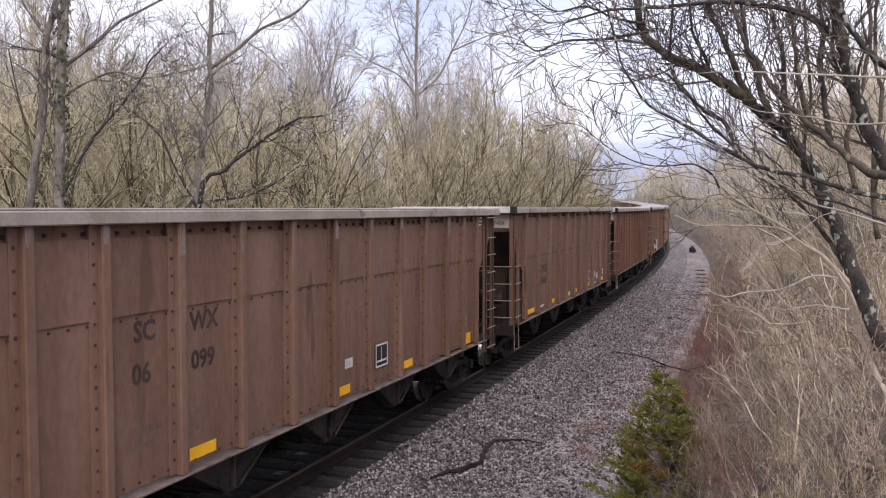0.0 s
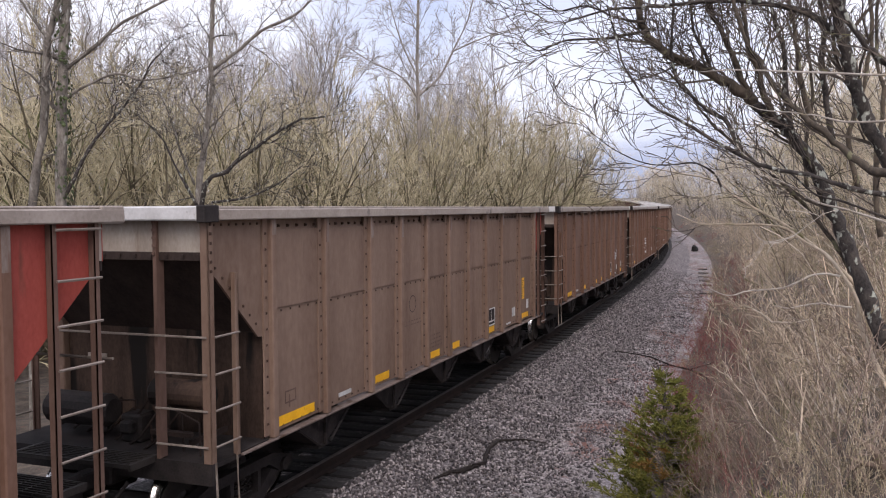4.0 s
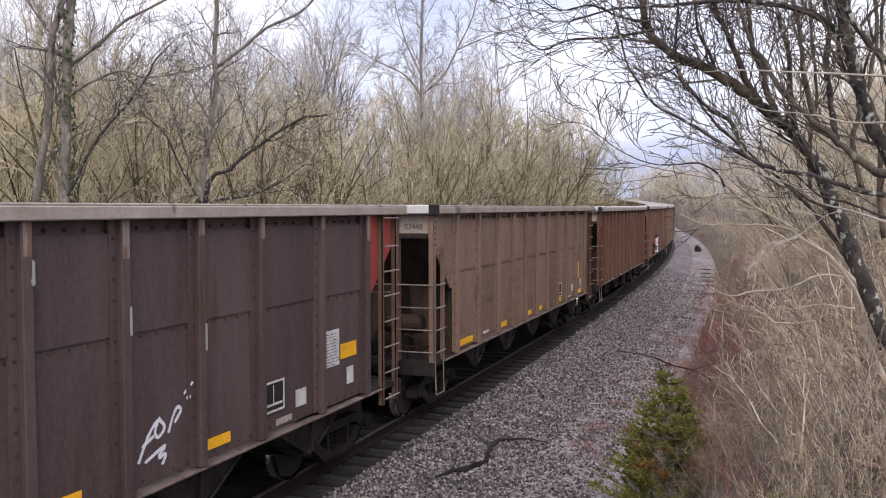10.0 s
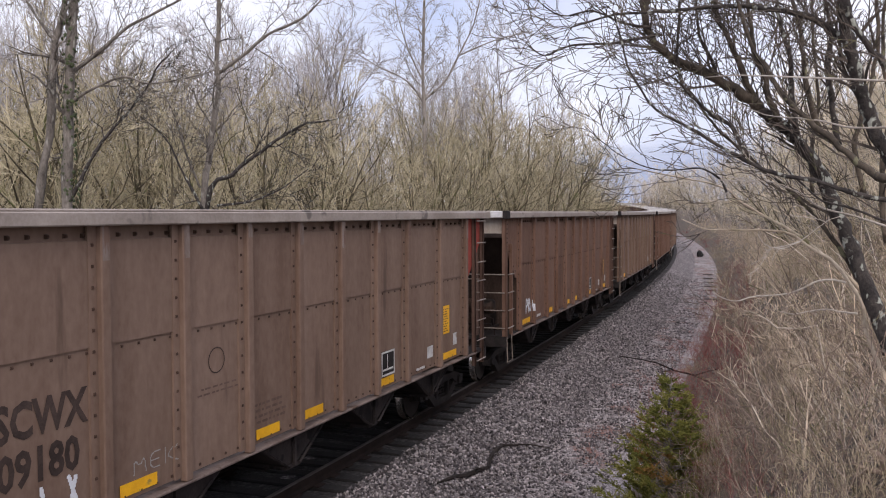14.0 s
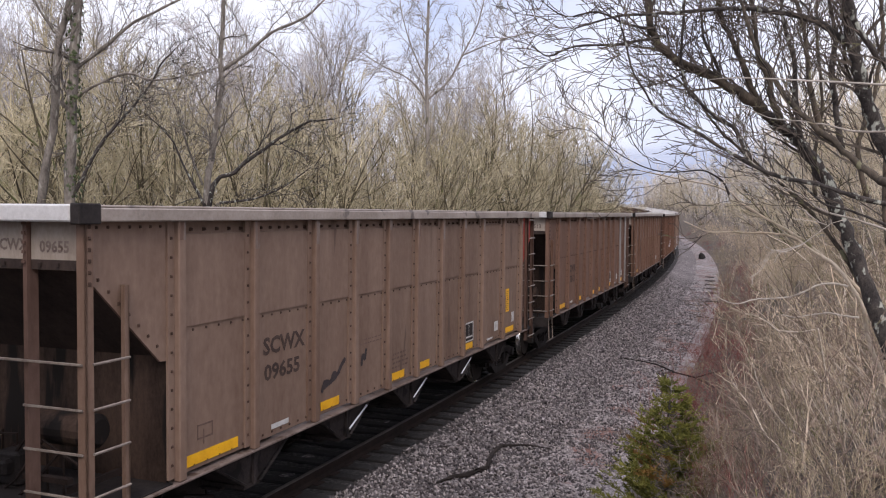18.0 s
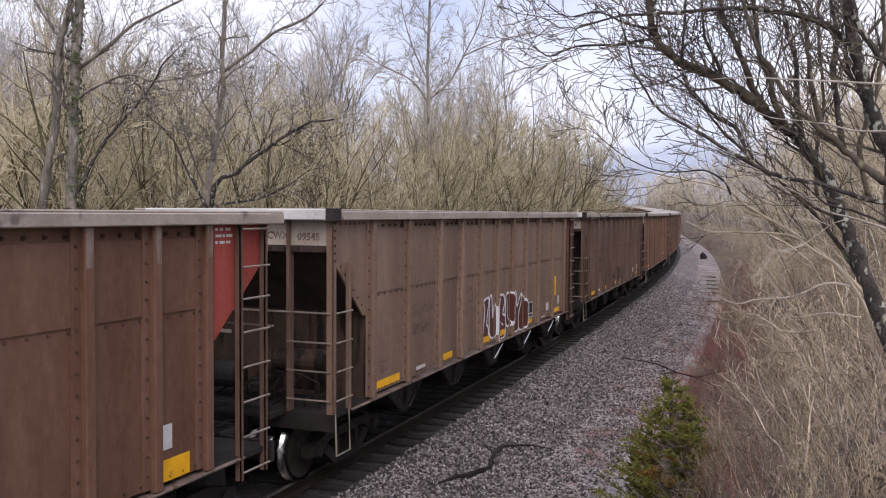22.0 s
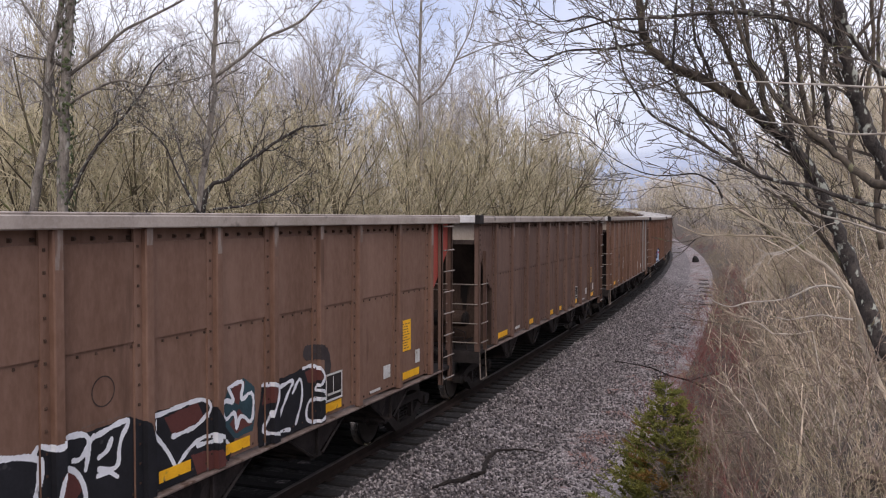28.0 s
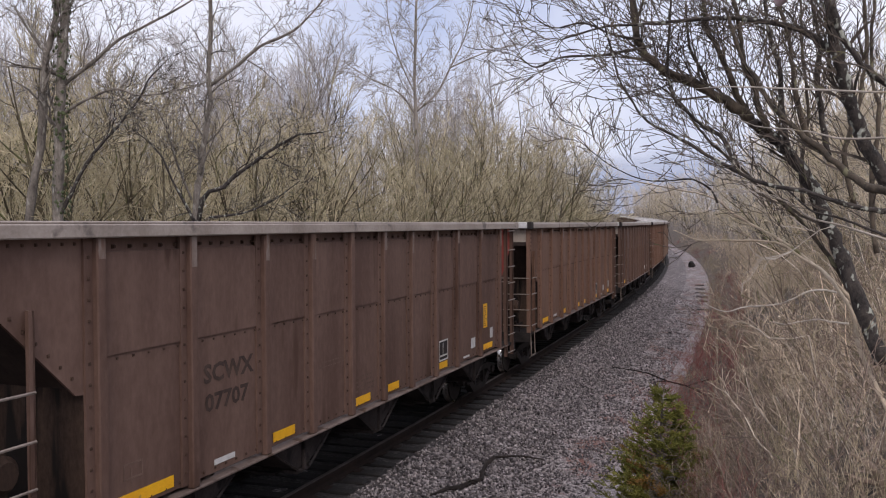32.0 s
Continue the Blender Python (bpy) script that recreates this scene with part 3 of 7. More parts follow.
    for x in (r - 0.64, r - 0.16):
        L.append(("ladder_post", Shape().box(x, x + 0.045, FACE, FACE + 0.02, 0.80, Z_TOP).box(x, x + 0.02, FACE, FACE + 0.08, 0.80, Z_TOP), BODY["deep"], ""))
    for z in (3.65, 3.22, 2.84, 2.47, 2.08, 1.69, 1.30, 0.90):
        L.append(("rung", Shape().tube([(r - 0.63, FACE - 0.03, z), (r - 0.12, FACE - 0.03, z)], [0.013, 0.013], 5), M_BAR, ""))
    L.append(("stirrup", Shape().tube([(e + 0.05, FACE + 0.02, 1.1), (e + 0.05, FACE, 0.52), (e + 0.45, FACE, 0.52), (e + 0.45, FACE + 0.02, 1.1)], [0.014] * 4, 5), M_BAR, ""))
    # end platform, brake gear, coupler
    L.append(("end_platform", Shape().box(e + 0.02, e + 1.15, -1.52, 1.52, 1.02, 1.08).box(e - 0.04, e + 0.02, -1.55, 1.55, 0.86, 1.10), M_BLACK, ""))
    grate = Shape()
    for i in range(8):
        grate.box(e - 0.40 + 0.055 * i, e - 0.388 + 0.055 * i, -0.80, 0.80, 1.10, 1.13)
    for i in range(9):
        grate.box(e - 0.42, e + 0.02, -0.76 + 0.19 * i, -0.75 + 0.19 * i, 1.095, 1.125)
    grate.box(e - 0.43, e + 0.02, -0.82, -0.78, 1.06, 1.13).box(e - 0.43, e + 0.02, 0.78, 0.82, 1.06, 1.13).box(e - 0.44, e - 0.42, -0.82, 0.82, 1.085, 1.13)
    L.append(("crossover_grating", grate, M_WHEEL, "dark steel crossover grating"))
    L.append(("coupler", Shape().cbox(-8.02, e + 0.1, -0.09, 0.09, 0.72, 0.92, 0.02).cbox(-8.08, -7.78, -0.14, 0.17, 0.66, 0.96, 0.03), M_BLACK, ""))
    hose = [(e - 0.05, -0.45, 0.80), (e - 0.25, -0.40, 0.62), (e - 0.50, -0.33, 0.50), (e - 0.78, -0.25, 0.56)]
    L.append(("air_hose", Shape().tube(hose, [0.022] * 4, 6), M_BLACK, ""))
    return L


def gear_parts():
    """Brake gear that stands on one end platform only."""
    e, L = -END, []
    L.append(("brake_cylinder", Shape().tube([(e + 0.62, -1.10, 1.68), (e + 0.62, -1.05, 1.68), (e + 0.62, -0.33, 1.68), (e + 0.62, -0.28, 1.68)], [0.12, 0.17, 0.17, 0.12], 16), M_ENDBROWN, "dusty brake cylinder"))
    L.append(("air_reservoir", Shape().tube([(e + 0.55, 0.25, 1.42), (e + 0.55, 0.32, 1.42), (e + 0.55, 1.15, 1.42), (e + 0.55, 1.22, 1.42)], [0.14, 0.20, 0.20, 0.14], 14), M_BLACK, ""))
    pipes = Shape()
    rng = random.Random(5)
    for i in range(7):
        x, y = e + 0.25 + 0.1 * i, -1.2 + 0.3 * i
        pts = [(x, y, 1.08), (x + 0.05, y + 0.05, 1.25 + rng.random() * 0.3), (x + 0.1, y + 0.35, 1.3 + rng.random() * 0.3), (x, y + 0.6, 1.2), (x + 0.05, y + 0.8, 1.08)]
        pipes.tube(pts, [0.016] * 5, 5)
    L.append(("brake_piping", pipes, M_RAIL, ""))
    L.append(("control_valve", Shape().cbox(e + 0.45, e + 0.75, -0.22, 0.08, 1.08, 1.42, 0.03).cbox(e + 0.35, e + 0.55, -0.16, 0.02, 1.2, 1.36, 0.03), M_BLACK, ""))
    L.append(("brake_lever", Shape().box(e + 0.2, e + 0.9, -1.12, -1.08, 1.2, 1.26).box(e + 0.15, e + 0.22, -1.14, -0.6, 1.3, 1.35), M_RAIL, ""))
    L.append(("notice_bar", Shape().box(e + 1.112, e + 1.128, 0.84, 1.14, 1.93, 1.985), M_CHORD, "small white notice"))
    L.append(("hand_brake_wheel", Shape().tube([(HALF + 0.10 + 0.0, 0.9 + 0.28 * math.cos(a), 2.6 + 0.28 * math.sin(a)) for a in [i * math.pi / 8 for i in range(17)]], [0.018] * 17, 5, False)
              .box(HALF + 0.06, HALF + 0.1, 0.62, 1.18, 2.58, 2.62).box(HALF + 0.06, HALF + 0.1, 0.88, 0.92, 2.32, 2.88), M_BLACK, ""))
    return L


def bare_car(kind, body):
    """A whole empty hopper car at the origin, nose along +x."""
    car = empty("hopper_car")
    pick = {"body": BODY[body], "red": M_RED, "sill": M_SILL}
    ladder = []
    for (name, sh, m, label), (_, sh2, _, _) in zip(half_parts(kind), half_parts(kind, False)):
        m = pick.get(m, m) if isinstance(m, str) else m
        if kind == "B":                                      # the older cars are a little lower
            for q in (sh, sh2):
                q.v = [(x, y, z - 0.035 * smooth(2.9, 3.4, z)) for x, y, z in q.v]
        if name == "end_gusset" and m is M_RED and kind == "B":
            m = BODY[body]
        part(name, sh, m, car, label)
        if name == "rung":
            ladder.append(sh2.turned().shift(HALF - END, 0, 0))
        else:
            part(name, sh2.turned().shift(HALF - END, 0, 0), m, car, label)
    rest = Shape()
    for sh in ladder:
        rest.add(sh.v, sh.f)
    tagged(part("far_ladder", rest, M_BAR, car), kind="stuff")
    for name, sh, m, label in gear_parts():
        ob = part(name, sh, m, car, label)
        if name == "brake_piping":
            tagged(ob, kind="stuff")
    lining = Shape()
    for y in (SIDE + 0.031, -SIDE - 0.041):
        lining.box(-HALF + 1.1, HALF - 1.1, y, y + 0.01, 1.1, Z_TOP)
    part("tub_lining", lining, M_COAL, car)
    part("center_sill", Shape().cbox(-HALF - 0.2, HALF + 0.2, -0.24, 0.24, 0.74, 1.03, 0.02), M_BLACK, car)
    for x in (-4.65, -2.30, 0.05, 2.40, 4.75):
        part("hopper_chute", hopper_chute(x), M_CHUTE, car)
    part("tub_floor", Shape().prism([(-HALF + 1.15, 2.34), (-4.3, 1.02), (4.3, 1.02), (HALF - 1.15, 2.34), (HALF - 1.15, 2.38), (4.28, 1.06), (-4.28, 1.06), (-HALF + 1.15, 2.38)], 1, -1.42, 1.42), M_COAL, car)
    ws, tread = wheelset()
    n = len(ws.f)
    ws.add(tread.v, tread.f)
    wm = ws.mesh("wheelset", M_WHEEL, False)
    wm.materials.append(M_TREAD)
    for p in wm.polygons:
        p.material_index = 1 if p.index >= n else 0
        p.use_smooth = p.index >= n
    for x in (-6.1, 6.1):
        tr = part("truck", Shape().cbox(x - 0.2, x + 0.2, -0.98, 0.98, 0.48, 0.74, 0.03), M_BLACK, car, "black two-axle truck")
        for o in (-1, 1):
            sh = truck_frame(o)
            sh.v = [(a + x, b, c) for a, b, c in sh.v]
            part("side_frame", sh, M_BLACK, tr)
            nest = spring(x - 0.13, o)
            nest.add(spring(x + 0.0, o).v, spring(x, o).f).add(spring(x + 0.13, o).v, spring(x, o).f)
            part("spring_nest", nest, M_BLACK, tr)
        for dx in (-0.89, 0.89):
            w = new("wheelset", wm)
            w.parent = car
            w.location = (x + dx, 0, 0.456)
            tagged(w, "dark wheels with polished treads")
    return car

# ---- woods, thicket and ground cover ----
M_BRUSH = mat("olive_tan_bark", (0.270, 0.231, 0.138), (0.63, 0.545, 0.366), 1.2, (1, 1, 0.4), 0.9, 0.0, 0.3, 0.01, 30, (0.23, 0.215, 0.10), 0.60, 0.22, 1)
# Haze over the farther trees is put into this pale twig colour.
M_HAZETWIG = mat("hazed_pale_twigs", (0.42, 0.352, 0.250), (0.80, 0.695, 0.52), 1.2, (1, 1, 0.4), 0.9, 0.0, 0.3, 0.01, 30, None, 0.6, 0.22, 1)
M_BRUSHBARK = mat("dark_mossy_bark", (0.050, 0.041, 0.025), (0.170, 0.140, 0.083), 2.5, (1, 1, 0.4), 0.9, 0.0, 0.5, 0.01, 30, (0.12, 0.125, 0.045), 0.58, 0.2, 1)
# Grey-brown, with the back trees' haze painted in as a lighter tone.
M_TWIG = mat("hazed_grey_brown_twigs", (0.32, 0.295, 0.285), (0.56, 0.53, 0.52), 1.2, (1, 1, 0.4), 0.9, 0.0, 0.3, 0.01, 30, None, 0.6, 0.22, 1)
M_TRUNK = mat("grey_bark", (0.085, 0.072, 0.060), (0.30, 0.265, 0.225), 5.0, (1, 1, 0.35), 0.95, 0.0, 0.9, 0.02, 30, (0.38, 0.36, 0.31), 0.60, 0.15, 1)
M_DARKBARK = mat("dark_lichened_bark", (0.018, 0.015, 0.014), (0.085, 0.070, 0.060), 10.0, (1, 1, 0.7), 0.95, 0.0, 1.0, 0.03, 45, (0.38, 0.39, 0.33), 0.575)
M_TANBARK = mat("olive_brown_bark", (0.026, 0.021, 0.016), (0.135, 0.105, 0.075), 9.0, (1, 1, 0.7), 0.9, 0.0, 0.8, 0.015, 45, (0.20, 0.19, 0.11), 0.60, 0.15, 1)
M_STEM = mat("dry_tan_stems", (0.34, 0.270, 0.19), (0.72, 0.61, 0.47), 1.5, (1, 1, 0.5), 0.9, 0.0, 0.3, 0.01, 30, (0.19, 0.17, 0.085), 0.60, 0.28, 1)
M_PALESTEM = mat("pale_grey_canes", (0.27, 0.235, 0.195), (0.58, 0.52, 0.45), 2.0, (1, 1, 0.5), 0.9, 0.0, 0.3, 0.01, 30, (0.24, 0.20, 0.13), 0.58, 0.2, 1)
M_BANKSTEM = mat("tan_brown_bank_stems", (0.22, 0.162, 0.108), (0.80, 0.65, 0.49), 1.5, (1, 1, 0.5), 0.9, 0.0, 0.3, 0.01, 30, (0.15, 0.135, 0.065), 0.60, 0.34, 1)
M_BANKCANE = mat("grey_tan_bank_canes", (0.34, 0.280, 0.215), (0.78, 0.68, 0.56), 2.0, (1, 1, 0.5), 0.9, 0.0, 0.3, 0.01, 30, (0.20, 0.175, 0.09), 0.58, 0.3, 1)
M_OLIVESTEM = mat("olive_grey_stems", (0.15, 0.120, 0.075), (0.57, 0.468, 0.313), 1.5, (1, 1, 0.5), 0.9, 0.0, 0.3, 0.01, 30, (0.17, 0.17, 0.07), 0.60, 0.2, 1)
M_PALEBARK = mat("pale_grey_bark", (0.17, 0.145, 0.12), (0.40, 0.36, 0.32), 2.2, (1, 1, 0.35), 0.95, 0.0, 0.6, 0.02, 30, (0.12, 0.11, 0.075), 0.6)
M_NEARTWIG = mat("grey_brown_near_twigs", (0.030, 0.024, 0.020), (0.15, 0.118, 0.092), 6.0, (1, 1, 1), 0.9, 0.0, 0.3, 0.01, 30, (0.13, 0.125, 0.06), 0.60)
M_BROWNSTEM = mat("brown_stems", (0.08, 0.058, 0.046), (0.42, 0.315, 0.245), 1.5, (1, 1, 0.5), 0.9, 0.0, 0.3, 0.01, 30, (0.13, 0.12, 0.06), 0.60, 0.2, 1)
M_REDSTEM = mat("dull_red_stems", (0.13, 0.050, 0.047), (0.34, 0.135, 0.115), 1.5, (1, 1, 0.5), 0.9, 0.0, 0.3, 0.01, 30, None, 0.60, 0.2, 1)
M_CEDAR = mat("cedar_green", (0.062, 0.076, 0.016), (0.29, 0.275, 0.066), 3.0, (1, 1, 1), 0.75, 0.0, 0.2, 0.01, 30, (0.20, 0.185, 0.05), 0.58, 0.0)
M_TUFT = mat("yellow_green_grass", (0.17, 0.17, 0.045), (0.36, 0.34, 0.11), 3.0, (1, 1, 1), 0.8, 0.0, 0.2, 0.01, 30)
M_RUSSET = mat("russet_sprays", (0.20, 0.115, 0.030), (0.36, 0.21, 0.065), 3.0, (1, 1, 1), 0.8, 0.0, 0.2, 0.01, 30)
M_DEAD = mat("dead_brown_leaf", (0.105, 0.072, 0.078), (0.21, 0.165, 0.172), 14.0, (1, 1, 1), 0.6, 0.0, 0.2, 0.004, 60, (0.095, 0.042, 0.046), 0.56, 0.25, 1)
M_WET = mat("wet_rotten_wood", (0.012, 0.009, 0.008), (0.040, 0.031, 0.026), 4.0, (1, 1, 1), 0.7, 0.0, 0.5, 0.01, 40)
M_IVY = mat("ivy_green", (0.030, 0.045, 0.012), (0.075, 0.095, 0.030), 6.0, (1, 1, 1), 0.6, 0.0, 0.2, 0.01, 30)
# Haze is put into this blue-grey colour of the wooded hill.
M_HILL = mat("haze_painted_hill", (0.25, 0.295, 0.385), (0.31, 0.355, 0.45), 0.012, (1, 1, 1), 1.0, 0.0, 0.0, 0.01, 0.08)


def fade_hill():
    """Haze over the crest, imitated by fading the hill to clear with height."""
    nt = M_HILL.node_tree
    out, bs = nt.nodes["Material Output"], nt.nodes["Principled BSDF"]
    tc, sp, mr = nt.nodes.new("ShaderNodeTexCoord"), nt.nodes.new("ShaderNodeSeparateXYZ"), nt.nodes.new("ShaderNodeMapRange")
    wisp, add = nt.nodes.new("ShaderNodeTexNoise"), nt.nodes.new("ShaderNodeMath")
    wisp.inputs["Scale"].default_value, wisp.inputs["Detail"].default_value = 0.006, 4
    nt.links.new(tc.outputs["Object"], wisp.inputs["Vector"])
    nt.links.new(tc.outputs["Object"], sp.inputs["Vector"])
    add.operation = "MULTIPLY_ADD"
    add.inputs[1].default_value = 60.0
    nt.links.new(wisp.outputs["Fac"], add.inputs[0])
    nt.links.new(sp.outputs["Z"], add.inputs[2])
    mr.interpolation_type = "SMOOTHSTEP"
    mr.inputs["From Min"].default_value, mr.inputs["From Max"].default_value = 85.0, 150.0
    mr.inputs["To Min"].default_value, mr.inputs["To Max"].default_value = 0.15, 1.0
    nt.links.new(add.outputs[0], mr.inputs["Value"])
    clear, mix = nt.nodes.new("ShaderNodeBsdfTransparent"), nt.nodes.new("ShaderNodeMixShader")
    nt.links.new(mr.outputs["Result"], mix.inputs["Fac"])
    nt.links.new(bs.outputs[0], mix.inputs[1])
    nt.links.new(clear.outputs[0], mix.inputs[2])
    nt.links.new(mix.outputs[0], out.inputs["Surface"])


fade_hill()


def limb(S, rng, p, d, length, r, n, sides, wob, lift, taper=0.25):
    """One crooked, tapering stem; returns its points and directions."""
    pts, dirs, rad = [p.copy()], [d.copy()], [r]
    step = length / n
    for i in range(n):
        d = (d + Vector((rng.gauss(0, wob), rng.gauss(0, wob), rng.gauss(0, wob) + lift))).normalized()
        p = p + d * step
        pts.append(p.copy())
        dirs.append(d.copy())
        rad.append(max(r * (1 - (1 - taper) * (i + 1) / n), 0.003))
    S.tube(pts, rad, sides, False)
    return pts, dirs, rad


def sprout(S, rng, pts, dirs, rad, count, start, length, angle, levels, wob, lift, thin, least, seg=1):
    """Side shoots along a stem, and theirs in turn."""
    n = len(pts) - 1
    for i in range(count):
        t = start + (1 - start) * (i + rng.random()) / count
        k = min(int(t * n), n - 1)
        u = t * n - k
        p = pts[k].lerp(pts[k + 1], u)
        axis = dirs[k].cross(Vector((rng.gauss(0, 1), rng.gauss(0, 1), rng.gauss(0, 1)))).normalized()
        d = Matrix.Rotation(angle * rng.uniform(0.6, 1.3), 3, axis) @ dirs[k]
        r = max((rad[k] * (1 - u) + rad[k + 1] * u) * thin, least)
        ln = length[0] * rng.uniform(0.55, 1.25) * (1.15 - 0.65 * t)
        deep = len(levels) > 0
        a, b, c = limb(S, rng, p, d, ln, r, min(len(levels) + seg, 2 + seg), 4 if r > 0.03 else 3, wob, lift)
        if deep:
            sprout(S, rng, a, b, c, levels[0], 0.15, length[1:], angle * 0.95, levels[1:], wob, lift, 0.6, least, seg)


def boughs(S, rng, stem, count, start, length, angle, wob, lift, thin, n=5):
    """Strong side branches along a stem, returned so that finer ones can sprout from them."""
    pts, dirs, rad = stem
    m, out = len(pts) - 1, []
    for i in range(count):
        t = start + (0.97 - start) * (i + rng.random()) / count
        k = min(int(t * m), m - 1)
        axis = dirs[k].cross(Vector((rng.gauss(0, 1), rng.gauss(0, 1), rng.gauss(0, 1)))).normalized()
        d = Matrix.Rotation(angle * rng.uniform(0.6, 1.35), 3, axis) @ dirs[k]
        if d.z < -0.2:
            d.z = -d.z
        r = rad[k] * thin * rng.uniform(0.8, 1.15)
        out.append(limb(S, rng, pts[k].lerp(pts[k + 1], t * m - k), d, length * rng.uniform(0.55, 1.2) * (1.15 - 0.55 * t), r, n, 5 if r > 0.02 else 4, wob, lift, 0.3))
    return out


def wood_tree(name, seed, height, girth, stems, lean, bough, counts, lengths, bark, twig, wob, lift, least, start):
    """A bare tree: forked stems, crooked boughs, and a crown of twigs on both. bough: count, share of the height, angle."""
    rng = random.Random(seed)
    root = empty(name)
    T, C = Shape(), Shape()
    for i in range(stems):
        a = 2 * math.pi * (i + rng.random() * 0.7) / stems
        q = rng.uniform(*lean)
        d = Vector((math.cos(a) * q, math.sin(a) * q, 1)).normalized()
        h = height * rng.uniform(0.75, 1.0) if stems > 1 else height
        p = Vector((math.cos(a), math.sin(a), 0)) * (girth * 1.5 if stems > 1 else 0) + Vector((0, 0, -0.25))
        stem = limb(T, rng, p, d, h, girth * rng.uniform(0.7, 1.1), 10, 7, wob * 0.6, lift * 0.7, 0.14)
        arms = boughs(T, rng, stem, bough[0], start, h * bough[1], bough[2], wob, lift, 0.68)
        for arm in [stem] + arms:
            sprout(C, rng, *arm, counts[0], 0.35 if arm is stem else 0.12, lengths, 0.62, counts[1:], wob * 0.85, lift * 1.2, 0.5, least)
    part("trunk", T, bark, root, shade=True)
    tagged(part("crown", C, twig, root), kind="stuff")
    return root


def proto_copy(proto, m, size):
    ob = copy_thing(proto, m)
    ob.scale = (size, size, size)
    return ob


def curve(table, x):
    """A height read off between given corners."""
    for (a, p), (b, q) in zip(table, table[1:]):
        if x <= b:
            return p + (q - p) * max(x - a, 0) / (b - a)
    return table[-1][1]


# rise of the tree tops, as a share of their distance, over the bearing from the eye
LEFT_TOPS = ((-0.62, 0.26), (-0.30, 0.23), (-0.20, 0.215), (-0.155, 0.24), (-0.125, 0.20), (-0.108, 0.125), (-0.075, 0.13), (-0.05, 0.155), (0.0, 0.18), (0.065, 0.205), (0.10, 0.165), (0.14, 0.085), (0.165, 0.055), (0.20, 0.035))
RIGHT_TOPS = ((0.20, 0.04), (0.30, 0.065), (0.36, 0.09), (0.42, 0.14), (0.50, 0.20), (0.62, 0.25))


def woods():
    rng = random.Random(11)
    brush = [tagged(wood_tree("small_tree", 20 + i, 7.0, 0.062, 4 + i % 2, ((0.15, 0.5), (0.4, 1.0), (0.2, 0.8), (0.5, 1.2), (0.1, 0.4))[i], (8, 0.42, 0.75), (6, 5), (0.85, 0.45), M_BRUSHBARK, M_BRUSH, 0.15, 0.085, 0.0066, 0.15),
                    "bare many-stemmed small tree with olive-tan twigs", "tree", "small trees behind the track") for i in range(5)]
    tall = [tagged(wood_tree("tall_tree", 40 + i, 15.0, 0.15, 1 + i % 2, (0.02, 0.16), (12, 0.30, 0.62), (6, 4), (2.0, 1.1), M_PALEBARK, M_TWIG, 0.13, 0.10, 0.014, 0.22),
                   "bare tall grey-brown tree in the wood, paled for haze", "tree", "tall trees in the wood") for i in range(4)]
    pale = [tagged(wood_tree("small_tree", 60 + i, 7.0, 0.05, 5, (0.15, 0.7), (8, 0.40, 0.75), (6, 5), (0.85, 0.45), M_PALEBARK, M_HAZETWIG, 0.15, 0.085, 0.0066, 0.10),
                   "bare tan small tree beyond the thicket, paled for haze", "tree", "small trees beyond the thicket") for i in range(2)]
    used = set()

    def drop(protos, x, y, size, high=1.0):
        k = rng.randrange(len(protos))
        m = Matrix.Translation((x, y, ground_height(x, y) - 0.05)) @ pose(0, 0, 0, 0, 0, rng.uniform(0, 360))
        if protos[k] not in used:
            used.add(protos[k])
            protos[k].matrix_basis = m @ Matrix.Diagonal((size, size, size * high, 1))
        else:
            proto_copy(protos[k], m, size).scale = (size, size, size * high)

    def reach(b, off):
        """Distance ahead at which a bearing meets a line beside the track."""
        y = 4.0
        while y < 190:
            o = so(b * y, y)[1]
            if (off < 0 and o < off) or (off > 0 and o > off):
                return y
            y += 0.5
        return 190.0

    # small trees along the left edge of the line
    s = -9.0
    while s < 170:
        for o0 in (-7.6, -11.5):
            p = at(s + rng.uniform(-1.2, 1.2), o0 - rng.uniform(0, 2.5))
            b = p.x / p.y if p.y > 5 else 1
            if -0.68 < b < 0.185:
                h = 3.8 + curve(LEFT_TOPS, b) * p.y * rng.uniform(0.50, 0.80) - ground_height(p.x, p.y)
                drop(brush, p.x, p.y, min(max(h / 6.2, 0.8), 2.2))
        s += 3.7 + max(s, 0) * 0.05
    # the wood behind them, tree by tree from the edge inwards
    b = -0.63
    while b < 0.15:
        y0 = reach(b, -9.0)
        if y0 < 150:
            for i, extra in enumerate((9, 17, 26, 37, 50)):
                y = y0 + extra * rng.uniform(0.85, 1.2)
                q = b + rng.uniform(-0.014, 0.014)
                h = 3.8 + curve(LEFT_TOPS, q) * y * rng.uniform(0.66, 0.86) * (1.0 + 0.05 * i) - ground_height(q * y, y)
                if i < 1:
                    drop(brush, q * y, y, min(h / 6.6, 2.4))
                else:
                    drop(tall, q * y, y, min(max(h / 14.5, 0.45), 1.6))
        b += 0.029
    # right wood beyond the thicket
    b = 0.25
    while b < 0.62:
        y0 = reach(b, 9.3)
        for i, extra in enumerate((2.5, 6, 11, 18)):
            y = y0 + extra * rng.uniform(0.8, 1.2)
            q = b + rng.uniform(-0.012, 0.012)
            h = 3.8 + curve(RIGHT_TOPS, q) * y * rng.uniform(0.70, 1.0) - ground_height(q * y, y)
            drop((pale, pale, brush, tall)[i], q * y, y, max(h, 2.5) / (6.4 if i != 3 else 14.5))
        b += 0.030
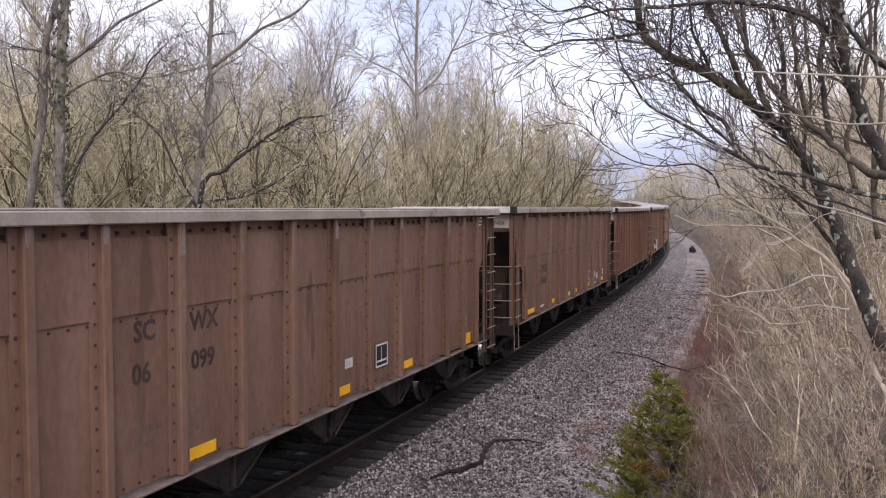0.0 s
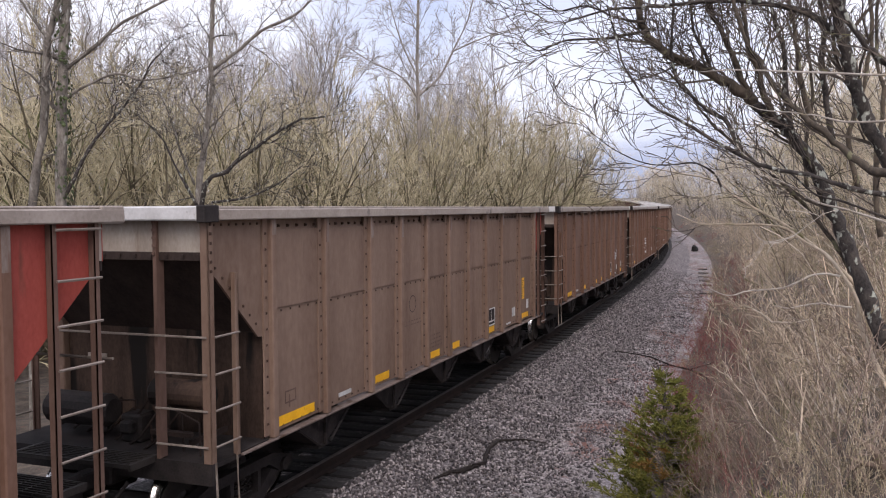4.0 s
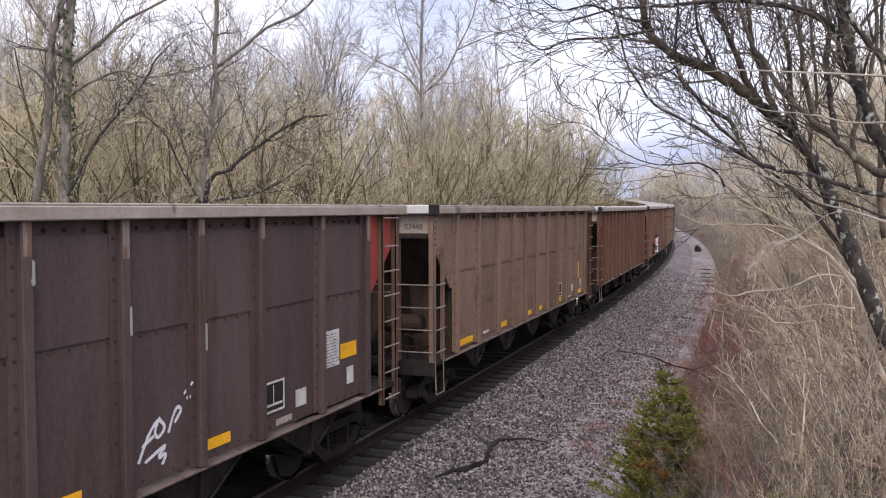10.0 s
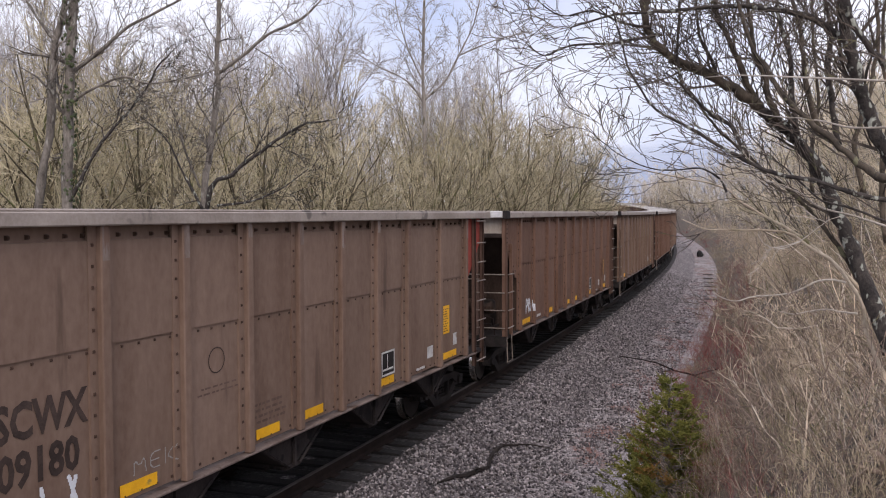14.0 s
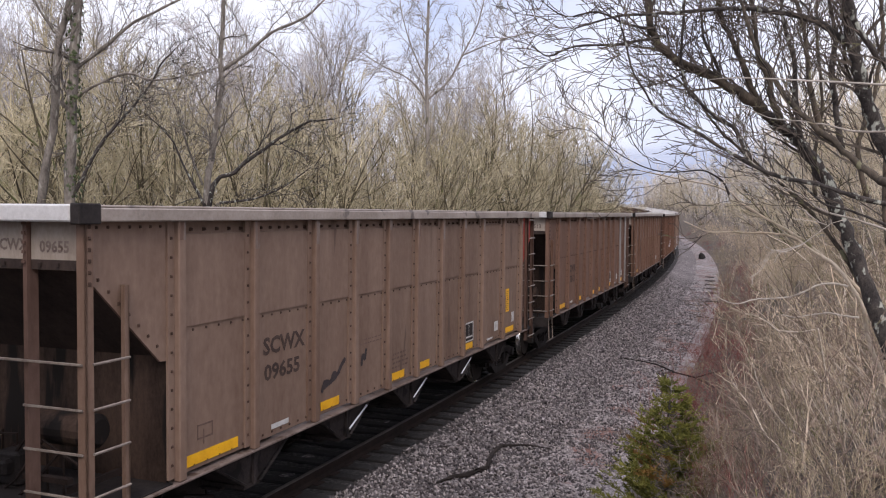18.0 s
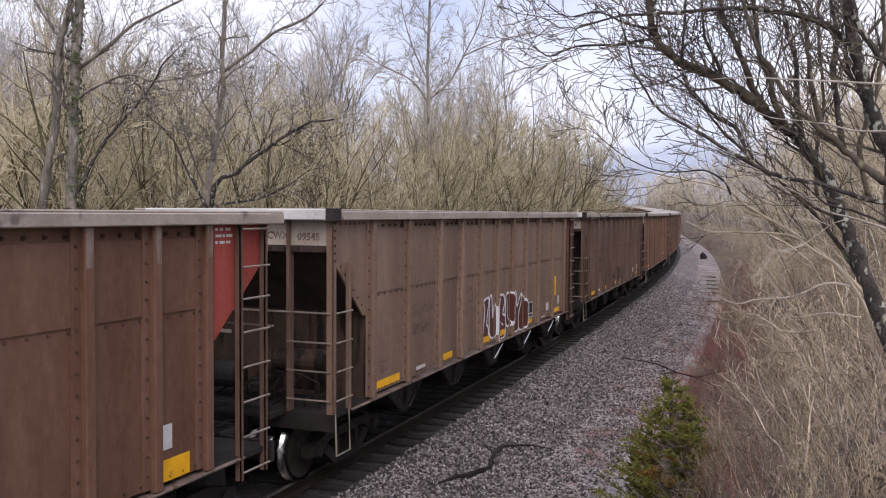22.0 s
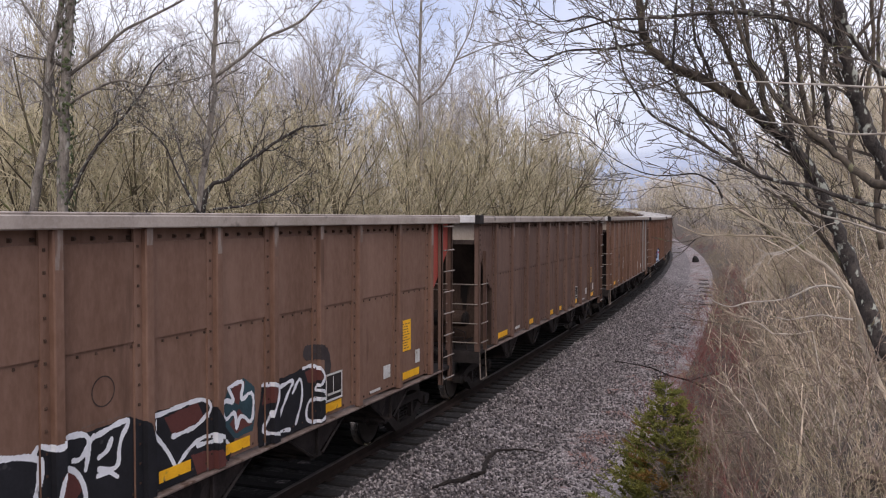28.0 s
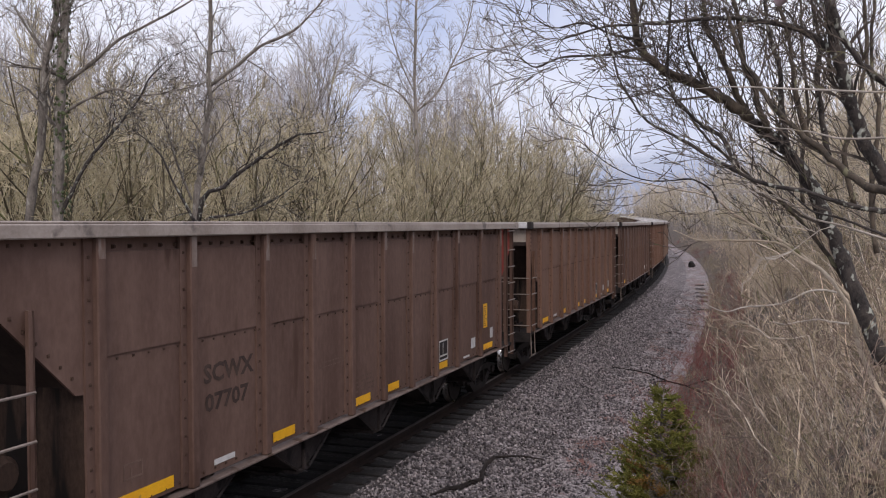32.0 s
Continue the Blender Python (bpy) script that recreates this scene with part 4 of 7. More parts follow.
    # far wood that closes the view beyond the bend
    b = 0.172
    while b < 0.27:
        for d in (175, 215, 250):
            y = d + rng.uniform(-14, 14)
            if so(b * y, y)[1] > 9:
                h = 3.8 + 0.055 * y * rng.uniform(0.75, 1.0) - ground_height(b * y, y)
                drop(pale, b * y, y, max(h, 4.0) / 6.4)
        b += 0.014
    s = 40.0
    while s < 260:
        for o0 in (9.8, 12.5, 16.5):
            p = at(s + rng.uniform(-2, 2), o0 + rng.uniform(0, 3))
            if p.x / p.y < 0.27:
                drop(pale, p.x, p.y, rng.uniform(0.7, 1.0) * (1 + 0.6 * smooth(30, 100, s)))
        s += 4.6 + s * 0.06


def thicket():
    rng = random.Random(7)
    protos = []
    for i in range(6):
        root = empty("thicket_shrub")
        S, F = Shape(), Shape()
        r2 = random.Random(70 + i)
        cane = i in (1, 5)
        for k in range(13 if cane else 32):
            a = r2.gauss(2.7, 0.9) if cane else r2.uniform(0, 6.283)
            lean = r2.uniform(0.05, 0.75) if cane or r2.random() < 0.8 else r2.uniform(0.5, 0.85)
            d = Vector((math.cos(a) * lean, math.sin(a) * lean, 1)).normalized()
            p = Vector((r2.gauss(0, 0.3), r2.gauss(0, 0.3), -0.3)) if cane else Vector((r2.gauss(0, 0.5), r2.gauss(0, 0.5), -0.2))
            stem = limb(S, r2, p, d, r2.uniform(1.1, 2.3) if cane else r2.uniform(0.7, 2.2), r2.uniform(0.006, 0.011) if cane else r2.uniform(0.004, 0.0075) * (1.6 if k % 5 == 0 else 1.0), 8 if cane else 6, 3, 0.16, -0.03, 0.3)
            sprout(F, r2, *stem, 3 if cane else 4, 0.3 if cane else 0.12, (0.55, 0.26), 0.6, (2,), 0.20, 0.03, 0.6, 0.0040, 1)
        m = (M_BANKSTEM, M_BANKCANE, M_OLIVESTEM, M_BROWNSTEM, M_REDSTEM, M_BANKCANE)[i]
        tagged(part("stem_clump", S, m, root), kind="stuff")
        tagged(part("twig_mass", F, M_BROWNSTEM if i == 5 else M_BANKSTEM if i == 1 else m, root), kind="stuff")
        protos.append(tagged(root, ("dry leafless tan shrub on the bank", "dry tan canes tangled on the bank", "dry leafless olive shrub on the bank", "brown leafless shrub on the bank", "leafless dull red shrub at the path edge", "pale grey arching canes on the bank")[i], "shrub", "shrubs of the thicket"))
    used = set()

    def drop(k, x, y, size):
        m = Matrix.Translation((x, y, ground_height(x, y))) @ pose(0, 0, 0, 0, 0, rng.uniform(-60, 60) if k in (1, 5) else rng.uniform(0, 360))
        if k not in used:
            used.add(k)
            protos[k].matrix_basis = m @ Matrix.Diagonal((size, size, size, 1))
        else:
            proto_copy(protos[k], m, size)

    s = -4.5
    while s < 150:
        for o0, sz in ((4.75, 0.42), (5.5, 0.62), (6.4, 0.75), (7.5, 0.95), (8.7, 1.1), (10.2, 1.25)):
            p = at(s + rng.uniform(-0.6, 0.6), o0 + rng.uniform(-0.35, 0.35))
            if p.y < 4.2 or not 0.10 < p.x / p.y < 0.66 or (o0 < 5 and (s < 6 or s > 60)):
                continue
            if p.y < 15 and p.x / p.y < 0.325 + 0.013 * (15 - p.y):
                continue
            red = rng.random() < (0.85 if o0 < 5.7 else 0.42 if o0 < 7 else 0) * (1 - 0.6 * smooth(20, 45, s))
            drop(4 if red else rng.choice((2, 3, 3) if o0 < 6 else (0, 0, 0, 2) if s > 22 else (0, 2, 3, 3, 3) if o0 < 7 or p.y < 13 and p.x / p.y < 0.42 else (0, 2, 2, 3, 3, 1, 5) if o0 < 8 else (0, 1, 2, 2, 3, 3, 5)), p.x, p.y, sz * rng.uniform(0.8, 1.2) * (0.62 + 0.38 * smooth(5, 11, p.y)) * (0.62 if p.y < 16 and p.x / p.y < 0.45 else 1.0))
        s += (0.75 if s < 4 else 1.1) + max(s, 0) * 0.085
    # the bank right before the camera
    s = -4.5
    while s < 7.5:
        for i in range(8):
            p = at(s + rng.uniform(-0.3, 0.3), 5.6 + 0.65 * i + rng.uniform(-0.3, 0.3))
            if p.y > 5.5 and 0.288 + 0.006 * max(11 - p.y, 0) < p.x / p.y <= 0.365 + 0.012 * max(11 - p.y, 0):
                for j in range(2):
                    drop(rng.choice((3, 3, 2, 3, 4, 0)), p.x + rng.uniform(-0.3, 0.3), p.y + rng.uniform(-0.3, 0.3), rng.uniform(0.30, 0.48))
            elif p.y > 4.0 and 0.365 + 0.012 * max(11 - p.y, 0) < p.x / p.y < 0.64:
                drop(rng.choice((0, 2, 2, 3, 3, 3) if p.x / p.y < 0.43 else (0, 1, 1, 2, 2, 3, 5, 5)), p.x, p.y, rng.uniform(0.34, 0.56) * (1 if p.y > 6.5 else 0.75))
        s += 0.6


def hill():
    v, f = [], []
    n, rows = 90, 8
    for j in range(rows):
        for i in range(n):
            a = 0.02 + 0.75 * i / (n - 1)
            d = 900 + 130 * j
            h = (172 + 34 * noise.noise((a * 2.2, 3, 0)) + 9 * noise.noise((a * 9, 1, 0))) * math.sin(math.pi * 0.5 * j / (rows - 1)) * smooth(0.0, 0.14, a - 0.02) - 5
            v.append((d * math.sin(a), d * math.cos(a), h))
    for j in range(rows - 1):
        for i in range(n - 1):
            f.append((j * n + i, j * n + i + 1, (j + 1) * n + i + 1, (j + 1) * n + i))
    me = bpy.data.meshes.new("far_hill")
    me.from_pydata(v, [], f)
    me.polygons.foreach_set("use_smooth", [True] * len(f))
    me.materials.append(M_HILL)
    tagged(new("far_hill", me), "distant wooded hill with haze painted in as blue-grey", "hill", kind="structure")


def cedar():
    rng = random.Random(3)
    x, y = 3.14, 12.5
    root = empty("cedar_bush", Matrix.Translation((x, y, ground_height(x, y) - 0.03)) @ Matrix.Diagonal((1.12, 1.12, 1, 1)))
    top = 1.53 - ground_height(x, y)
    T, G, R = Shape(), Shape(), Shape()
    T.tube([(0, 0, 0), (0.02, 0.01, top * 0.4), (-0.01, 0.02, top * 0.75), (0.03, 0, top)], [0.032, 0.024, 0.013, 0.004], 6)
    for i in range(210):
        t = rng.random() ** 1.2
        z = top * (0.02 + 0.93 * t)
        reach = (1.0 * (1 - t) ** 0.75 + 0.05) * rng.uniform(0.5, 1.1)
        a = rng.uniform(0, 6.283)
        d = Vector((math.cos(a), math.sin(a), rng.uniform(-0.15, 0.35)))
        pts, dirs, rad = limb(T, rng, Vector((0, 0, z)), d.normalized(), reach, 0.007, 4, 3, 0.12, 0.09, 0.3)
        sink = R if (math.cos(a - 3.3) > 0.3 and 0.25 < t < 0.75 and rng.random() < 0.36) else G
        for c in range(int(7 + 19 * reach)):
            u = 0.40 + 0.60 * rng.random()
            q = min(int(u * 4), 3)
            p0 = pts[q].lerp(pts[q + 1], u * 4 - q)
            f = (dirs[q] + Vector((rng.gauss(0, 0.55), rng.gauss(0, 0.7), rng.gauss(0.3, 0.4)))).normalized()
            span = rng.uniform(0.06, 0.15)
            for k in range(9):
                p = p0 + f * span * k / 9
                n = (f + Vector((rng.gauss(0, 0.55), rng.gauss(0, 0.55), rng.gauss(0.1, 0.5)))).normalized()
                w = n.cross(Vector((rng.gauss(0, 1), rng.gauss(0, 1), rng.gauss(0, 1)))).normalized()
                h = n.cross(w)
                L = rng.uniform(0.025, 0.055)
                g = 0.0075
                sink.add([p + w * g, p - w * g * 0.5 + h * g, p - w * g * 0.5 - h * g, p + n * L], [(0, 1, 3), (1, 2, 3), (2, 0, 3)])
    part("trunk", T, M_TRUNK, root)
    part("foliage", G, M_CEDAR, root)
    part("russet_foliage", R, M_RUSSET, root, "orange-brown winter sprays")
    tagged(root, "small green cedar with some russet sprays", "conifer")


def shaped_tree(name, base, runs, seed, label, shoots, twig=None):
    """A tree whose main stems follow given bends; finer branches sprout from them. Bends: metres from the base."""
    rng = random.Random(seed)
    root = empty(name, Matrix.Translation(base))
    for kind, m, pts, r0, r1, count, start in runs:
        fine = []
        for i in range(len(pts) - 1):
            p0, p1, p2, p3 = pts[max(i - 1, 0)], pts[i], pts[i + 1], pts[min(i + 2, len(pts) - 1)]
            for k in range(4):
                t = k / 4
                fine.append(0.5 * ((2 * p1) + (p2 - p0) * t + (2 * p0 - 5 * p1 + 4 * p2 - p3) * t * t + (3 * p1 - p0 - 3 * p2 + p3) * t ** 3)
                            + Vector((rng.gauss(0, 0.34), rng.gauss(0, 0.34), rng.gauss(0, 0.34))) * min(r1 * 1.2, 0.022))
        fine.append(pts[-1])
        rad = [(r0 + (r1 - r0) * i / (len(fine) - 1)) * rng.uniform(0.84, 1.16) for i in range(len(fine))]
        dirs = [(fine[min(i + 1, len(fine) - 1)] - fine[max(i - 1, 0)]).normalized() for i in range(len(fine))]
        S, C = Shape(), Shape()
        S.tube(fine, rad, 9, True)
        lb = part(kind, S, m, root, shade=True)
        length, levels, angle, lift, least, wob, seg = shoots
        sprout(C, rng, fine, dirs, rad, count, start, length, angle, levels, wob, lift, 0.32 if twig else 0.42, least, seg)
        if count:
            tagged(part("twig_mass", C, twig if twig and m is not M_PALESTEM else m, lb), kind="stuff")
    return tagged(root, label, "tree")


def bend(base, d, *pts):
    """Stem bends given by bearing and rise in thousandths of a distance d from the eye."""
    return [Vector((a / 1000 * q, q, EYE[2] + b / 1000 * q)) - Vector(base) for a, b, *e in pts for q in (e[0] if e else d,)]


def near_tree():
    base = (3.9, 6.6, 2.0)

    def w(*pts):
        return bend(base, 7.0, *pts)

    D, T = M_DARKBARK, M_TANBARK
    shaped_tree("leaning_tree", base, [
        ("trunk", D, w((502, -160, 6.6), (477, -93, 6.7), (455, -38, 6.8), (437, 4, 6.85), (421, 42, 6.9), (401, 71, 6.95), (386, 90, 7), (369, 103, 7), (352, 116, 7)), 0.062, 0.042, 9, 0.30),
        ("limb", T, w((352, 116, 7), (327, 137, 7), (303, 150, 7), (281, 161, 7), (257, 171, 7), (241, 183, 7), (229, 197, 7), (222, 216, 7), (216, 259, 7)), 0.044, 0.026, 23, 0.05),
        ("limb", D, w((513, 35, 6.2), (484, 85, 6.2), (471, 118, 6.2), (460, 145, 6.2), (454, 175, 6.2), (447, 200, 6.2), (439, 251, 6.2)), 0.052, 0.040, 12, 0.10),
        ("limb", D, w((454, 188, 6.2), (432, 202, 6.25), (413, 216, 6.3), (384, 225, 6.4), (333, 232, 6.5), (288, 231, 6.6), (247, 227, 6.7), (187, 223, 6.8), (136, 209, 6.8)), 0.030, 0.006, 15, 0.15),
        ("limb", D, w((518, 149, 6), (492, 165, 6), (473, 186, 6), (454, 213, 6), (444, 244, 6)), 0.026, 0.018, 6, 0.10),
        ("limb", D, w((507, 13, 5.8), (475, 17, 5.8), (446, 26, 5.8), (414, 36, 5.9), (385, 41, 6), (357, 49, 6.1), (331, 62, 6.2), (303, 77, 6.3), (276, 94, 6.4), (254, 105, 6.5), (238, 114, 6.5), (225, 126, 6.6), (212, 146, 6.6), (202, 162, 6.6), (196, 187, 6.6), (184, 228, 6.6)), 0.018, 0.006, 15, 0.30),
        ("limb", D, w((508, -15, 5.8), (476, -3, 5.8), (450, 7, 5.85), (424, 13, 5.9), (401, 31, 6), (379, 52, 6.1), (353, 67, 6.2), (328, 75, 6.3)), 0.010, 0.004, 4, 0.20),
        ("limb", T, w((507, 36, 5.7), (486, 41, 5.8), (462, 56, 5.9), (435, 80, 6), (407, 103, 6.1), (383, 126, 6.2), (359, 157, 6.3), (338, 195, 6.4), (321, 245, 6.5)), 0.030, 0.012, 13, 0.25),
        ("limb", M_PALESTEM, w((512, 147, 5.2), (454, 150, 5.4), (410, 152, 5.6), (365, 154, 5.8), (321, 155, 6), (288, 153, 6.2)), 0.008, 0.003, 0, 0.20),
        ("limb", M_PALESTEM, w((512, 97, 5.4), (455, 96, 5.5), (423, 103, 5.6), (391, 107, 5.7), (356, 111, 5.9), (321, 126, 6)), 0.007, 0.003, 0, 0.20),
        ("limb", D, w((314, 24, 7.2), (307, 37, 7.2), (296, 46, 7.2), (280, 51, 7.3), (257, 49, 7.3), (232, 50, 7.3), (211, 57, 7.3), (190, 68, 7.3), (169, 84, 7.3), (152, 99, 7.3)), 0.009, 0.003, 9, 0.25),
        ("limb", M_PALESTEM, w((508, -20, 6.2), (456, -3, 6.3), (418, 7, 6.4), (398, 22, 6.5), (373, 31, 6.6), (359, 37, 6.7)), 0.009, 0.003, 3, 0.20),
        ("limb", M_STEM, w((477, -100, 7), (454, -74, 7), (425, -48, 7.1), (392, -23, 7.2), (360, -5, 7.3), (328, 14, 7.4), (310, 29, 7.4), (264, 40, 7.5), (213, 50, 7.5)), 0.016, 0.005, 5, 0.20),
        ("limb", T, w((478, -96, 6.72), (456, -62, 6.85), (437, -32, 6.9), (418, -8, 6.95), (397, 13, 7), (378, 31, 7), (353, 49, 7), (328, 81, 7)), 0.020, 0.008, 9, 0.20),
        ("limb", M_STEM, w((511, -217, 6.6), (492, -178, 6.7), (475, -139, 6.8), (467, -100, 6.9), (438, -58, 7), (412, -41, 7.1), (380, -22, 7.2), (322, -19, 7.3), (290, -18, 7.4), (264, -7, 7.4)), 0.021, 0.004, 2, 0.40),
        ("limb", M_PALESTEM, w((450, -79, 6.9), (433, -76, 6.9), (415, -79, 7.0), (399, -87, 7.0), (384, -92, 7.1), (366, -94, 7.1), (346, -95, 7.2), (327, -100, 7.2), (311, -97, 7.3), (300, -90, 7.3)), 0.009, 0.003, 0, 0.30),
        ("limb", M_PALESTEM, w((464, -115, 6.7), (446, -113, 6.8), (430, -110, 6.8), (411, -112, 6.9), (392, -115, 6.9), (376, -112, 7.0)), 0.008, 0.003, 0, 0.30),
        ("limb", T, w((352, 116, 7), (335, 145, 7), (321, 183, 7), (305, 214, 7), (296, 258, 7)), 0.028, 0.014, 13, 0.10),
        ("limb", T, w((371, 102, 6.9), (356, 151, 6.9), (343, 182, 6.9), (339, 214, 6.9), (330, 258, 6.9)), 0.026, 0.014, 12, 0.10),
        ("limb", D, w((391, 88, 6.8), (386, 144, 6.8), (382, 182, 6.8), (372, 214, 6.8), (366, 258, 6.8)), 0.024, 0.013, 12, 0.10),
        ("limb", T, w((417, 94, 7.4), (404, 138, 7.4), (398, 176, 7.4), (393, 213, 7.4), (380, 257, 7.4)), 0.026, 0.014, 15, 0.10),
        ("limb", D, w((439, 77, 7.6), (430, 131, 7.6), (426, 169, 7.6), (428, 207, 7.6), (418, 257, 7.6)), 0.026, 0.015, 15, 0.10),
        ("limb", D, w((334, 63, 6.6), (321, 95, 6.7), (299, 110, 6.8), (279, 127, 6.8), (263, 145, 6.9), (257, 177, 6.9), (258, 208, 6.9), (260, 259, 6.9)), 0.018, 0.008, 14, 0.15),
        ("limb", T, w((360, 43, 7.3), (334, 67, 7.3), (307, 91, 7.3), (288, 113, 7.3), (270, 139, 7.3), (244, 158, 7.3)), 0.016, 0.006, 13, 0.10),
        ("limb", D, w((303, 150, 7.1), (294, 176, 7.1), (281, 202, 7.1), (277, 252, 7.1)), 0.016, 0.008, 10, 0.05),
        ("limb", D, w((238, 202, 6.9), (206, 195, 6.9), (174, 191, 6.9), (136, 189, 6.9), (107, 178, 6.9), (88, 191, 6.9)), 0.014, 0.004, 9, 0.10),
        ("limb", D, w((225, 209, 6.9), (193, 215, 6.9), (161, 228, 6.9), (126, 222, 6.9), (98, 241, 6.9)), 0.012, 0.004, 8, 0.10),
        ("limb", T, w((469, 22, 7.8), (458, 80, 7.8), (474, 137, 7.8), (482, 194, 7.8), (478, 257, 7.8)), 0.024, 0.014, 16, 0.10),
        ("limb", T, w((495, -35, 8.2), (488, 41, 8.2), (496, 118, 8.2), (487, 181, 8.2), (491, 256, 8.2)), 0.026, 0.014, 15, 0.10),
        ("limb", T, w((411, 23, 8), (408, 68, 8), (417, 118, 8), (411, 175, 8), (406, 257, 8)), 0.020, 0.010, 10, 0.10),
    ], 19, "leaning dark tree with pale lichen and many bare branches", ((0.74, 0.40, 0.21), (4, 2), 0.58, 0.05, 0.0024, 0.20, 3), M_NEARTWIG)


def bank_canes():
    """Single pale canes standing out of the thicket."""
    rng = random.Random(57)
    for pts, r0 in (
        (bend((0, 0, 0), 7.0, (418, -128, 7.2), (399, -132, 7.2), (373, -131, 7.3), (361, -121, 7.3), (347, -114, 7.4), (335, -111, 7.4)), 0.0080),
        (bend((0, 0, 0), 7.0, (432, -273, 7.6), (421, -256, 7.7), (404, -230, 7.8), (390, -214, 7.8), (381, -198, 7.9)), 0.0100),
        (bend((0, 0, 0), 7.0, (403, -258, 7.6), (400, -250, 7.7), (385, -242, 7.7), (370, -224, 7.8), (358, -208, 7.9), (350, -188, 7.9), (345, -169, 8.0)), 0.0100),
        (bend((0, 0, 0), 7.0, (376, -265, 7.8), (359, -247, 7.9), (346, -221, 8.0), (333, -205, 8.1), (323, -191, 8.2)), 0.0080),
        (bend((0, 0, 0), 7.0, (442, -268, 7.4), (444, -243, 7.4), (447, -214, 7.5), (450, -184, 7.5), (450, -165, 7.5)), 0.0090),
        (bend((0, 0, 0), 7.0, (440, -266, 7.5), (435, -237, 7.6), (427, -207, 7.7), (419, -181, 7.7), (406, -165, 7.8)), 0.0090),
    ):
        S, C = Shape(), Shape()
        rad = [r0 * (1 - 0.6 * i / (len(pts) - 1)) for i in range(len(pts))]
        dirs = [(pts[min(i + 1, len(pts) - 1)] - pts[max(i - 1, 0)]).normalized() for i in range(len(pts))]
        root = empty("pale_cane", Matrix.Translation(pts[0]))
        at_base = [p - pts[0] for p in pts]
        # the foot of the cane goes on down to the soil
        foot = at_base[0] - dirs[0] * 0.25
        foot.z = ground_height(pts[0].x, pts[0].y) - pts[0].z - 0.05
        S.tube([foot] + at_base, [r0] + rad, 6)
        part("stem", S, M_BANKCANE, root, shade=True)
        sprout(C, rng, at_base, dirs, rad, 5, 0.3, (0.35, 0.18), 0.55, (2,), 0.15, 0.05, 0.5, 0.003, 3)
        tagged(part("twig_mass", C, M_BANKSTEM, root), kind="stuff")
        tagged(root, "single pale bare cane standing out of the bank shrubs", "shrub", "pale canes on the bank")


